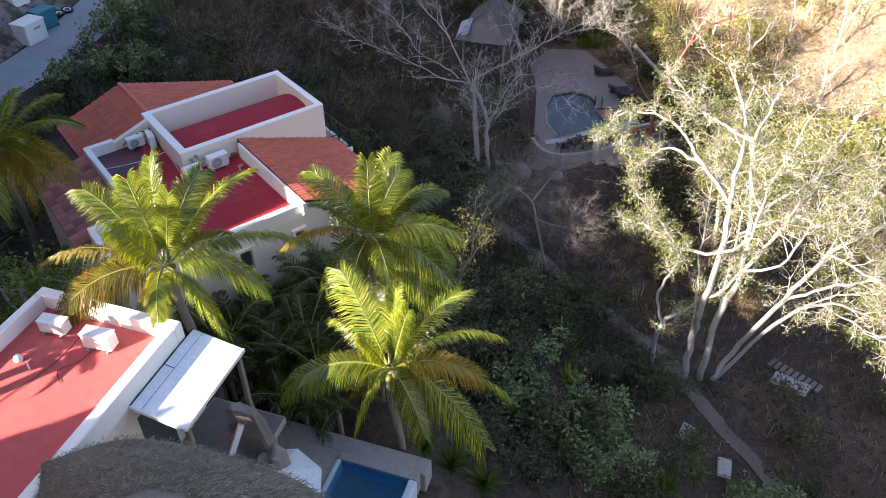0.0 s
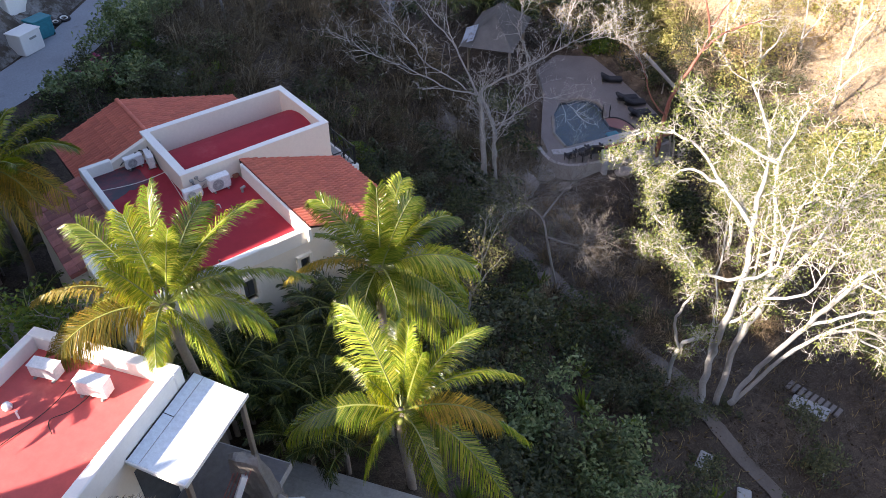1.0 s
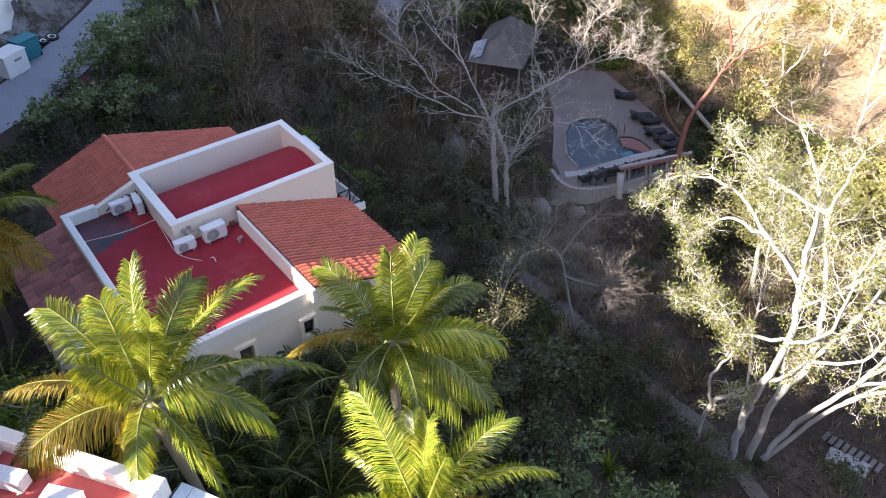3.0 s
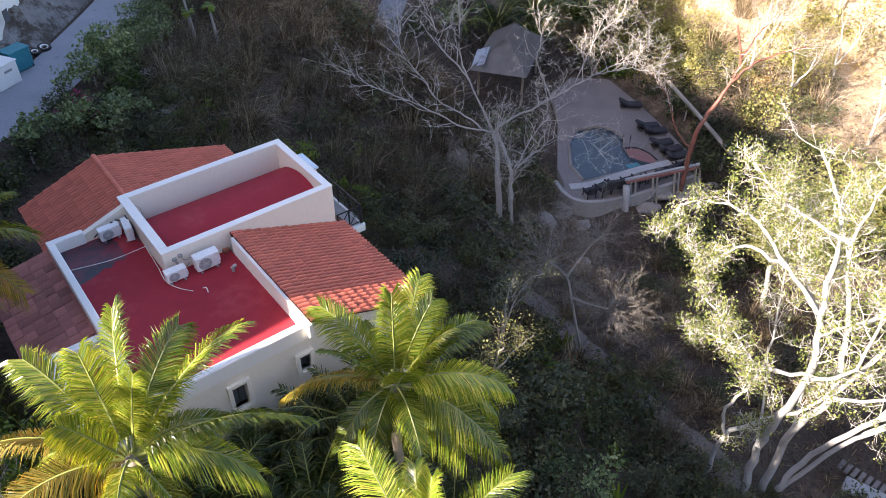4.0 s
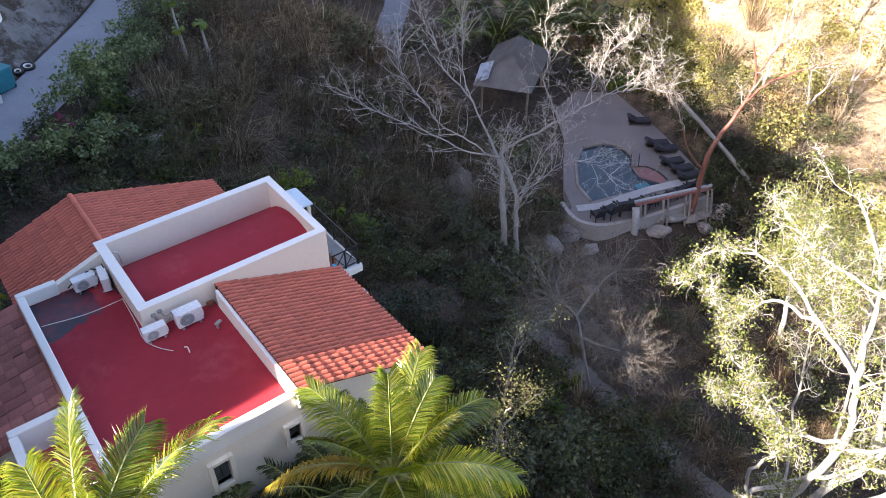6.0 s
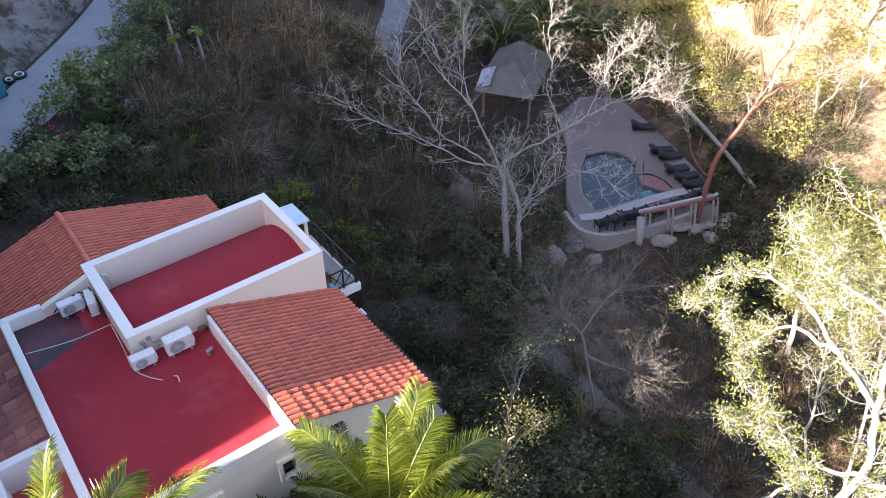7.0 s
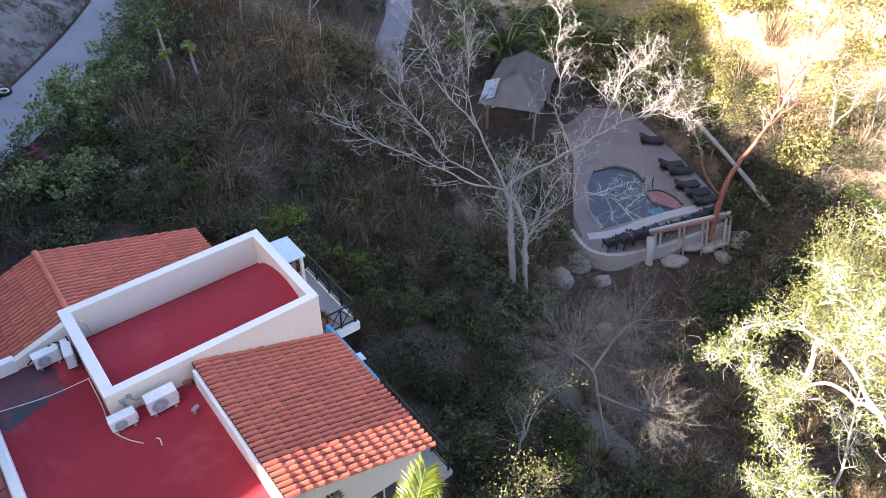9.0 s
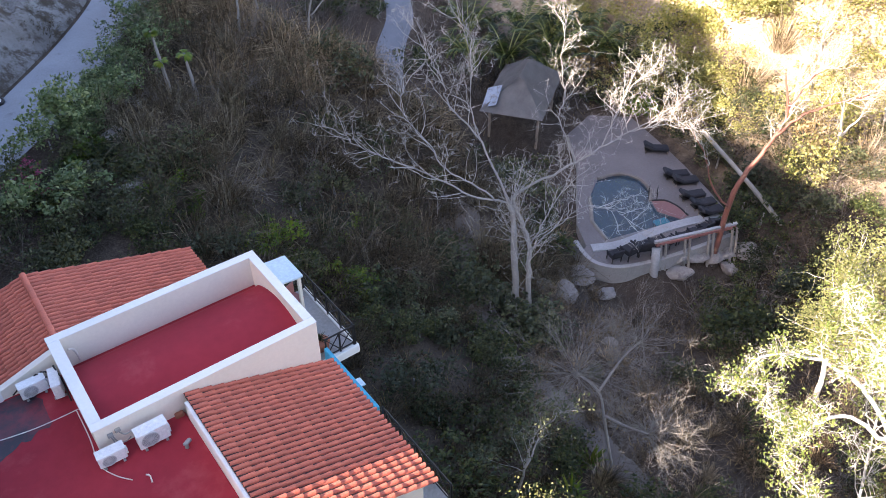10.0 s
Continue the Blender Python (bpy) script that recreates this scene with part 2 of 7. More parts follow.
LEAF_HEDGE = leafy("hedge_leaves", ((0.0, (0.054, 0.090, 0.041)), (0.6, (0.120, 0.174, 0.084)), (1.0, (0.228, 0.276, 0.156))), 0.25)
BANK = surface("rock_cut", (0.31, 0.30, 0.285), (0.10, 0.075, 0.06), 0.95, 0.35, 3, 0.9, 7, stain=(0.075, 0.058, 0.042), stain_at=(0.45, 0.56), stain_scale=0.7, dist=0.12)
FLOWER = leafy("magenta_bracts", ((0.0, (0.16, 0.035, 0.10)), (0.6, (0.26, 0.06, 0.18)), (1.0, (0.33, 0.12, 0.26))), 0.35, 0.7, 0.1)


def ground_material():
    m, N, L, p = nodes_of("dry_earth")
    co = N.new("ShaderNodeTexCoord").outputs["Object"]
    a = noise_node(N, L, co, 0.16, 6, 0.6)
    b = noise_node(N, L, co, 2.2, 8, 0.7)
    c = noise_node(N, L, co, 14.0, 6, 0.7)
    col = ramp_node(N, L, a, ((0.3, (0.048, 0.038, 0.029)), (0.55, (0.094, 0.073, 0.056)), (0.75, (0.155, 0.12, 0.093))))
    col = mix_node(N, L, ramp_node(N, L, b, ((0.42, (0, 0, 0)), (0.62, (1, 1, 1)))), col, (0.04, 0.03, 0.024))
    col = mix_node(N, L, 0.45, col, ramp_node(N, L, c, ((0.35, (0.02, 0.016, 0.012)), (0.5, (0.07, 0.055, 0.042)), (0.68, (0.20, 0.16, 0.125)))))
    sep = N.new("ShaderNodeSeparateXYZ")
    L.new(co, sep.inputs[0])
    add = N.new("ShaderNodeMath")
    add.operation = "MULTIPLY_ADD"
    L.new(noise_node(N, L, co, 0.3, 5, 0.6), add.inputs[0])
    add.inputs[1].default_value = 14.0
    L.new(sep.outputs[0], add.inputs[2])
    # dry straw of the far slope, paled so its colour carries some sunlight
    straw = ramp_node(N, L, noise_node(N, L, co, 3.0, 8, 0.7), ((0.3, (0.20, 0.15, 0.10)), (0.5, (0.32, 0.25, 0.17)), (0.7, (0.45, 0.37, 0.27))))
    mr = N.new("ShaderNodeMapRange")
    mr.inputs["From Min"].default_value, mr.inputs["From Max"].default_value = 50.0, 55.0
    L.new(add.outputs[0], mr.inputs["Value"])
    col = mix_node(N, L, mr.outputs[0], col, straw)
    L.new(col, p.inputs["Base Color"])
    p.inputs["Roughness"].default_value = 1.0
    p.inputs["Specular IOR Level"].default_value = 0.1
    bn = N.new("ShaderNodeBump")
    bn.inputs["Strength"].default_value, bn.inputs["Distance"].default_value = 0.8, 0.12
    L.new(noise_node(N, L, co, 5.0, 8, 0.7), bn.inputs["Height"])
    L.new(bn.outputs[0], p.inputs["Normal"])
    return m


def water_material(name, tint, rough=0.04):
    m, N, L, p = nodes_of(name)
    co = N.new("ShaderNodeTexCoord").outputs["Object"]
    p.inputs["Base Color"].default_value = (*tint, 1)
    p.inputs["Roughness"].default_value, p.inputs["IOR"].default_value = rough, 1.33
    p.inputs["Transmission Weight"].default_value = 0.85
    bn = N.new("ShaderNodeBump")
    bn.inputs["Strength"].default_value, bn.inputs["Distance"].default_value = 0.15, 0.02
    L.new(noise_node(N, L, co, 5.0, 3, 0.5), bn.inputs["Height"])
    L.new(bn.outputs[0], p.inputs["Normal"])
    return m


EARTH = ground_material()
WATER = water_material("pool_water", (0.10, 0.55, 0.95))
WATER_DARK = water_material("shaded_pool_water", (0.30, 0.42, 0.52))


# ---------------------------------------------------------------- mesh building
class Shape:
    """Collects faces, then links them as one mesh object."""

    def __init__(self):
        self.v, self.f, self.m = [], [], []

    def add(self, verts, faces, mat=0):
        n = len(self.v)
        self.v.extend([tuple(q) for q in verts])
        self.f.extend([tuple(i + n for i in q) for q in faces])
        self.m.extend([mat] * len(faces))
        return self

    def bm(self, bm, mat=0):
        bm.verts.index_update()
        self.add([q.co.copy() for q in bm.verts], [[w.index for w in q.verts] for q in bm.faces], mat)
        bm.free()
        return self

    def box(self, cx, cy, cz, sx, sy, sz, turn=0.0, bevel=0.02, mat=0, tilt=None):
        """A box by its centre and full sizes, turned about z in degrees, with bevelled edges."""
        b = bmesh.new()
        bmesh.ops.create_cube(b, size=1.0, matrix=Matrix.Diagonal((sx, sy, sz, 1)))
        if bevel:
            bmesh.ops.bevel(b, geom=list(b.edges), offset=min(bevel, 0.3 * min(sx, sy, sz)), segments=1, affect="EDGES", profile=0.5)
        m = pose(cx, cy, cz, 0, 0, turn)
        if tilt:
            m = m @ pose(0, 0, 0, *tilt)
        bmesh.ops.transform(b, matrix=m, verts=b.verts)
        return self.bm(b, mat)

    def span(self, x0, x1, y0, y1, z0, z1, bevel=0.02, mat=0):
        return self.box((x0 + x1) / 2, (y0 + y1) / 2, (z0 + z1) / 2, x1 - x0, y1 - y0, z1 - z0, 0, bevel, mat)

    def tube(self, line, radii, sides=6, mat=0, cap=True):
        line = [Vector(q) for q in line]
        if isinstance(radii, (int, float)):
            radii = [radii] * len(line)
        n0 = len(self.v)
        ref = Vector((0.31, 0.52, 0.79))
        for i, q in enumerate(line):
            d = (line[min(i + 1, len(line) - 1)] - line[max(i - 1, 0)])
            d = d.normalized() if d.length > 1e-9 else Vector((0, 0, 1))
            a = d.cross(ref)
            if a.length < 0.15:
                a = d.cross(Vector((1, 0, 0)))
            a.normalize()
            b = d.cross(a)
            for k in range(sides):
                w = 2 * math.pi * k / sides
                self.v.append(tuple(q + radii[i] * (math.cos(w) * a + math.sin(w) * b)))
        for i in range(len(line) - 1):
            for k in range(sides):
                k2 = (k + 1) % sides
                self.f.append((n0 + i * sides + k, n0 + i * sides + k2, n0 + (i + 1) * sides + k2, n0 + (i + 1) * sides + k))
                self.m.append(mat)
        if cap:
            self.f.append(tuple(n0 + k for k in range(sides))[::-1])
            self.f.append(tuple(n0 + (len(line) - 1) * sides + k for k in range(sides)))
            self.m.extend([mat, mat])
        return self

    def disc(self, cx, cy, cz, r, h, sides=20, mat=0):
        return self.tube([(cx, cy, cz), (cx, cy, cz + h)], r, sides, mat)

    def mesh(self, name, mats, smooth=False):
        me = bpy.data.meshes.new(name)
        me.from_pydata(self.v, [], self.f)
        for m in mats if isinstance(mats, (list, tuple)) else [mats]:
            me.materials.append(m)
        if len(me.materials) > 1:
            me.polygons.foreach_set("material_index", self.m)
        if smooth:
            me.polygons.foreach_set("use_smooth", [True] * len(me.polygons))
        me.update()
        return me


def part(name, shape, material, parent=None, label="", smooth=False, at=None):
    """Links a Shape (or a ready mesh) as ONE mesh object, under its thing when there is one."""
    me = shape if isinstance(shape, bpy.types.Mesh) else shape.mesh(name, material, smooth)
    ob = new(name, me)
    if parent is not None:
        ob.parent = parent
    if at is not None:
        ob.matrix_basis = at
    if label:
        tagged(ob, label)
    return ob


def thing(name, label, category, at=None, group="", kind=""):
    ob = new(name)
    ob.empty_display_size = 0.2
    if at is not None:
        ob.matrix_basis = at
    return tagged(ob, label, category, group, kind)


def bend(points, steps=6):
    """A smooth line through the points."""
    P = [Vector(q) for q in points]
    if len(P) < 3:
        return [P[0].lerp(P[-1], i / steps) for i in range(steps + 1)]
    out = []
    for i in range(len(P) - 1):
        a, b, c, d = P[max(i - 1, 0)], P[i], P[i + 1], P[min(i + 2, len(P) - 1)]
        for k in range(steps):
            t = k / steps
            out.append(0.5 * ((2 * b) + (c - a) * t + (2 * a - 5 * b + 4 * c - d) * t * t + (3 * b - a - 3 * c + d) * t ** 3))
    return out + [P[-1]]


# ---------------------------------------------------------------- ground
LEVELS = [(-8, 0, 2.5), (0, 0, 1.5), (-4, 12, 3.6), (2, 20, 4.4), (4, 26, 4.4), (11, 36, 4.4), (-6, 19, 4.4), (7, 12, 2.8), (8, 20, 4.0), (14, 21, 2.8),
          (9, 4, 1.0), (13, 6, -1.5), (17, 12, -2.5), (18.5, 4, -5.2), (19.5, -2, -5.6), (18.3, -12, -6), (16, -20, -6.2), (13, -15, -4.6), (9, -11, -1.0),
          (4, -11, 1), (-1, -13, 3.4), (-8, -12, 5.5), (4, -22, -1), (25, 3, -8.2), (31, 3, -9.8), (36, 14, -8.2), (36, 24, -6.5), (30, 33, -4.4),
          (50, 5, -4.6), (62, 12, 2.0), (26, -16, -6.6), (44, -10, -5.0), (64, -18, 0)]


def flat(x, y, cx, cy, rx, ry, soft):
    d = max(abs(x - cx) - rx, abs(y - cy) - ry, 0) / soft
    return math.exp(-d * d)


def height(x, y):
    """Height of the ground: a spur with the houses, a gully with the path, a slope beyond."""
    s = w = 0.0
    for a, b, z in LEVELS:
        d2 = (x - a) ** 2 + (y - b) ** 2
        k = math.exp(-d2 / 40.0) + 2.0 / (40 + d2) ** 1.6
        s += k * z
        w += k
    h = s / w
    h += 0.35 * noise.noise((x * 0.16, y * 0.16, 3.1)) + 0.16 * noise.noise((x * 0.55, y * 0.55, 7.7))
    if x > 48:
        h += min(12, 0.12 * (x - 48))
    for cx, cy, rx, ry, soft, z in ((37.0, 13.5, 5.0, 7.0, 2.0, -8.0), (0, 0, 3.0, 4.0, 2.5, 1.5), (-1.6, -14.2, 1.6, 1.6, 1.5, 3.2)):
        k = flat(x, y, cx, cy, rx, ry, soft)
        h = h * (1 - k) + z * k
    return h


ROAD = bend([(-16, 13.0), (-7, 16.8), (-1.5, 19.8), (1.8, 22.6), (5.0, 26.2), (9.2, 31.2), (13.2, 37.2), (18, 47)], 8)
ROAD_FAR = bend([(27.5, 27.5), (29.6, 31.6), (33.0, 36.0), (37.5, 41.2), (42, 50)], 8)
PATH_LINE = bend([(23.0, 13.5), (20.6, 10.2), (18.9, 7.2), (17.7, 4.2), (18.0, 1.6), (18.2, -0.4), (18.2, -2.6), (17.9, -5.4), (17.5, -9.0), (17.6, -11.4), (17.2, -13.3), (16.7, -15.3), (16.2, -17.2), (15.2, -24)], 6)


def near_line(line, x, y):
    return min((q.x - x) ** 2 + (q.y - y) ** 2 for q in line) ** 0.5


def road_height(x, y):
    """Both roads lie on levelled ground."""
    h = height(x, y)
    for line, half, z in ((ROAD, 2.1, 4.35), (ROAD_FAR, 1.9, -4.4)):
        d = near_line(line, x, y) - half
        if d < 3:
            k = 1.0 if d < 0 else math.exp(-(d / 1.3) ** 2)
            h = h * (1 - k) + z * k
    return h


def build_ground():
    def axis(lo, hi, step, far):
        a = list(np.arange(lo, hi + 1e-6, step))
        out, s, q = [], step, hi
        while q < far:
            s *= 1.45
            q += s
            out.append(q)
        neg, s, q = [], step, lo
        while q > -far:
            s *= 1.45
            q -= s
            neg.append(q)
        return neg[::-1] + a + out
    xs, ys = axis(-20, 66, 0.8, 1500), axis(-32, 48, 0.8, 1500)
    s = Shape()
    for y in ys:
        for x in xs:
            s.v.append((x, y, road_height(x, y) - 0.05))
    nx = len(xs)
    for j in range(len(ys) - 1):
        for i in range(nx - 1):
            s.f.append((j * nx + i, j * nx + i + 1, (j + 1) * nx + i + 1, (j + 1) * nx + i))
    s.m = [0] * len(s.f)
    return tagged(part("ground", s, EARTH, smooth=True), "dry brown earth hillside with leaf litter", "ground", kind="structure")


def ribbon(name, line, half, material, lift, label, category, z=None, rough_edge=0.0, narrow=None):
    s = Shape()
    for i, q in enumerate(line):
        d = (line[min(i + 1, len(line) - 1)] - line[max(i - 1, 0)])
        n = Vector((-d.y, d.x)).normalized()
        for k in (-1.0, -0.5, 0.0, 0.5, 1.0):
            e = half * (0.6 if narrow is not None and q.y < narrow else 1.0) * (1 + (rough_edge * noise.noise((i * 0.7, k * 3, 1.5)) if abs(k) == 1 else 0)) * k
            x, y = q.x + n.x * e, q.y + n.y * e
            s.v.append((x, y, (road_height(x, y) if z is None else z) + lift - (0.05 if abs(k) == 1 else 0)))
    for i in range(len(line) - 1):
        for k in range(4):
            a = i * 5 + k
            s.f.append((a, a + 5, a + 6, a + 1))
    s.m = [0] * len(s.f)
    return tagged(part(name, s, material, smooth=True), label, category, kind="structure")


build_ground()
ribbon("road", ROAD, 1.85, ASPHALT, 0.03, "worn grey concrete lane along the hillside", "road", z=4.35)
ribbon("road", ROAD_FAR, 1.2, LANE, 0.03, "narrow grey lane bending behind the brush", "road", z=-4.4)
ribbon("path", PATH_LINE, 0.74, PATHMAT, 0.05, "trodden earth path along the gully floor", "path", rough_edge=0.25, narrow=-12.6)


# ---------------------------------------------------------------- roof tiles
def barrel_tile(length, width, rise):
    """One half-round clay tile, tapered, open below, running down +x from the origin."""
    s = Shape()
    n = 6
    for x, w, lift in ((0.0, 0.86, -0.010), (length, 1.06, 0.016), (length, 1.06, 0.016), (length, 0.84, -0.010)):
        for k in range(n + 1):
            a = math.pi * k / n
            s.v.append((x, -math.cos(a) * width / 2 * w, math.sin(a) * rise * w + lift))
    for r in (0, 2):
        for k in range(n):
            a = r * (n + 1) + k
            s.f.append((a, a + n + 1, a + n + 2, a + 1))
    s.m = [0] * len(s.f)
    return s.mesh("tile", TILE, True)


def flat_tile(length, width):
    return Shape().box(length / 2, 0, 0.012, length * 0.99, width * 0.97, 0.03, 0, 0.008).mesh("tile", TILE_OLD)


def lay_tiles(parent, mesh, frame_m, rows, cols, dx, dy, seed, jitter=0.010, solo=300):
    """Rows down the slope (x), columns across it (y), on the plane given by frame_m; past solo tiles the rest is one mesh."""
    rnd = random.Random(seed)
    rest = Shape()
    co, faces = [v.co.copy() for v in mesh.vertices], [tuple(p.vertices) for p in mesh.polygons]
    for c in range(cols):
        for r in range(rows):
            m = frame_m @ pose(r * dx + rnd.uniform(-jitter, jitter), (c + 0.5) * dy + rnd.uniform(-jitter, jitter) * 0.7,
                               0.0015 * rnd.random(), 0, rnd.uniform(-0.7, 0.7), rnd.uniform(-1.2, 1.2))
            if c * rows + r < solo:
                ob = new("tile", mesh)
                ob.parent = parent
                ob.matrix_basis = m
            else:
                rest.add([m @ v for v in co], faces)
    if rest.f:
        tagged(part("tile_field", rest, mesh.materials[0], parent, smooth=True), kind="stuff")


def roof_bed(s, x0, z0, x1, z1, y0, y1, thick=0.16, mat=0):
    """A sloping slab under the tiles, from (x0, z0) to (x1, z1)."""
    v = [(x0, y0, z0), (x1, y0, z1), (x1, y1, z1), (x0, y1, z0)]
    v += [(a, b, c - thick) for a, b, c in v]
    s.add(v, [(0, 1, 2, 3), (7, 6, 5, 4), (0, 4, 5, 1), (1, 5, 6, 2), (2, 6, 7, 3), (3, 7, 4, 0)], mat)
    return s


def wall_y(s, x0, x1, y0, y1, z0, z1, holes=()):
    """A wall along x between y0 and y1, cut by holes (x0, x1, z0, z1), as one solid."""
    xs = sorted({x0, x1, *[h[0] for h in holes], *[h[1] for h in holes]})
    zs = sorted({z0, z1, *[h[2] for h in holes], *[h[3] for h in holes]})
    full = {(i, k) for i in range(len(xs) - 1) for k in range(len(zs) - 1)
            if not any(h[0] <= xs[i] and xs[i + 1] <= h[1] and h[2] <= zs[k] and zs[k + 1] <= h[3] for h in holes)}
    n, m = len(xs), len(zs)
    front = lambda i, k: k * n + i
    back = lambda i, k: n * m + k * n + i
    f = []
    for i, k in full:
        f.append((front(i, k), front(i + 1, k), front(i + 1, k + 1), front(i, k + 1)))
        f.append((back(i, k + 1), back(i + 1, k + 1), back(i + 1, k), back(i, k)))
        for di, dk, a, b in ((-1, 0, (i, k + 1), (i, k)), (1, 0, (i + 1, k), (i + 1, k + 1)), (0, -1, (i, k), (i + 1, k)), (0, 1, (i + 1, k + 1), (i, k + 1))):
            if (i + di, k + dk) not in full:
                f.append((front(*b), front(*a), back(*a), back(*b)))
    return s.add([(x, y, z) for y in (y0, y1) for z in zs for x in xs], f)


def ac_unit(at, w, h, d, label, seed, back_pipes=True):
    """An outdoor air-conditioning unit: casing, fan grille with ring, feet, side cover."""
    t = thing("air_conditioner", label, "air conditioner", at, "rooftop air conditioners")
    part("casing", Shape().box(0, 0, 0.06 + h / 2, w, d, h, 0, 0.025), PLASTIC, t)
    part("lid", Shape().box(0, 0, 0.06 + h + 0.008, w + 0.015, d + 0.015, 0.022, 0, 0.008), PLASTIC, t)
    r = min(0.42 * h, 0.3 * w)
    cx, cz = -0.13 * w, 0.06 + h * 0.5
    g = Shape()
    for k in range(6):
        q = r * (k + 1) / 6
        ring = [(cx + q * math.cos(2 * math.pi * i / 24), -d / 2 - 0.016, cz + q * math.sin(2 * math.pi * i / 24)) for i in range(25)]
        g.tube(ring, 0.006 if k < 5 else 0.014, 4, 0, False)
    for i in range(8):
        a = math.pi * i / 8
        g.tube([(cx - r * math.cos(a), -d / 2 - 0.018, cz - r * math.sin(a)), (cx + r * math.cos(a), -d / 2 - 0.018, cz + r * math.sin(a))], 0.006, 4)
    part("fan_grille", g, GRILLE, t)
    b = Shape()
    b.tube([(cx, -d / 2 - 0.004, cz), (cx, -d / 2 - 0.009, cz)], r, 24)
    part("fan_opening", b, DARK_GRILLE, t, "dark fan opening")
    part("side_cover", Shape().box(w / 2 + 0.02, 0.02, 0.06 + h * 0.33, 0.05, d * 0.6, h * 0.45, 0, 0.012), PLASTIC, t)
    for sx in (-0.34, 0.34):
        part("foot", Shape().box(sx * w, 0, 0.03, 0.07, d + 0.08, 0.06, 0, 0.01), PIPE, t)
    return t


def railing(parent, a, b, top, n, material, cross=True):
    """Posts, rails and crossed bars between two points at floor level."""
    a, b = Vector(a), Vector(b)
    up = Vector((0, 0, top))
    part("top_rail", Shape().tube([a + up, b + up], 0.032, 6), material, parent)
    part("bottom_rail", Shape().tube([a + up * 0.14, b + up * 0.14], 0.024, 6), material, parent)
    for i in range(n + 1):
        q = a.lerp(b, i / n)
        part("post", Shape().tube([q, q + up], 0.034, 6), material, parent)
        if cross and i < n:
            q2 = a.lerp(b, (i + 1) / n)
            part("brace", Shape().tube([q + up * 0.14, q2 + up * 0.97], 0.02, 5), material, parent)
            part("brace", Shape().tube([q + up * 0.97, q2 + up * 0.14], 0.02, 5), material, parent)


# ---------------------------------------------------------------- the upper house
def build_house():
    h = thing("house", "cream stucco house with red flat roofs and clay tile roofs", "house")
    base = 0.8
    # main body
    s = Shape()
    wall_y(s, -2.7, 2.16, -5.24, -5.0, base, 7.62, [(-0.42, 0.02, 5.82, 6.70), (1.76, 2.1, 5.98, 6.58)])
    part("wall", s, STUCCO, h, "cream stucco front wall with small windows")
    s = Shape()
    wall_y(s, 2.16, 6.24, -5.16, -4.92, base, 6.1, [(4.6, 5.5, 4.4, 5.5)])
    gable = [(2.16, -5.16, 6.1), (6.24, -5.16, 6.1), (6.24, -5.16, 6.28), (2.16, -5.16, 7.78)]
    gable += [(a, -4.92, c) for a, b, c in gable]
    s.add(gable, [(0, 1, 2, 3), (7, 6, 5, 4), (0, 4, 5, 1), (1, 5, 6, 2), (2, 6, 7, 3), (3, 7, 4, 0)])
    part("wall", s, STUCCO, h)
    part("wall", Shape().span(6.0, 6.24, -4.92, 0.0, base, 6.1, 0), STUCCO, h)
    part("wall", Shape().span(-2.7, -2.46, -5.0, 3.4, base, 7.1, 0), STUCCO, h)
    part("wall", Shape().span(-2.46, 0.0, 3.16, 3.4, base, 7.1, 0), STUCCO, h)
    part("wall", Shape().span(-2.5, 4.9, 6.85, 7.1, base, 6.4, 0), STUCCO, h)
    part("wall", Shape().span(4.7, 4.95, 3.95, 6.85, base, 6.4, 0), STUCCO, h)
    part("wall", Shape().span(-2.5, -2.25, 3.4, 6.85, base, 6.7, 0), STUCCO, h)
    # flat roof
    part("flat_roof", Shape().span(-2.5, 2.16, -5.02, 3.3, 6.95, 7.14, 0), RED_ROOF, h, "red painted flat roof")
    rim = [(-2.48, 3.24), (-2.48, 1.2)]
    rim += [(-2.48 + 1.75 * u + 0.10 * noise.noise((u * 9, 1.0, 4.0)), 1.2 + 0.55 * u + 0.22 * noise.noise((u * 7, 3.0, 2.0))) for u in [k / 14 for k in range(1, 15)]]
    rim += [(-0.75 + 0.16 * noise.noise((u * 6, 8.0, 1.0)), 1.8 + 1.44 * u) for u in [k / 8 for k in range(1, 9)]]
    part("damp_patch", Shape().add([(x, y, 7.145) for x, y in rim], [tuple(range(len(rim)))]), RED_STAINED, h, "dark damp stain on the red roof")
    part("parapet", Shape().span(-2.72, 2.2, -5.26, -5.04, 7.1, 7.66, 0.03), WHITE_TRIM, h)
    part("parapet", Shape().span(-2.74, -2.5, -5.04, 3.26, 7.1, 7.6, 0.03), WHITE_TRIM, h)
    part("parapet", Shape().span(-2.74, -1.55, 3.26, 3.5, 7.1, 7.6, 0.03), WHITE_TRIM, h)
    v = [(-1.55, 3.3, 7.1), (0.02, 3.3, 7.1), (0.02, 3.3, 8.0), (-1.55, 3.3, 7.46)]
    v += [(a, 3.52, c) for a, b, c in v]
    part("parapet", Shape().add(v, [(0, 1, 2, 3), (7, 6, 5, 4), (0, 4, 5, 1), (1, 5, 6, 2), (2, 6, 7, 3), (3, 7, 4, 0)]), STUCCO, h)
    part("verge", Shape().box(2.22, -2.78, 7.44, 0.11, 5.02, 0.68, 0, 0.02), WHITE_TRIM, h, "white verge strip")
    part("verge_end", Shape().box(2.21, -5.36, 7.52, 0.14, 0.16, 0.5, 0, 0.02), WHITE_TRIM, h)
    # tower
    t = 0.25
    s = Shape()
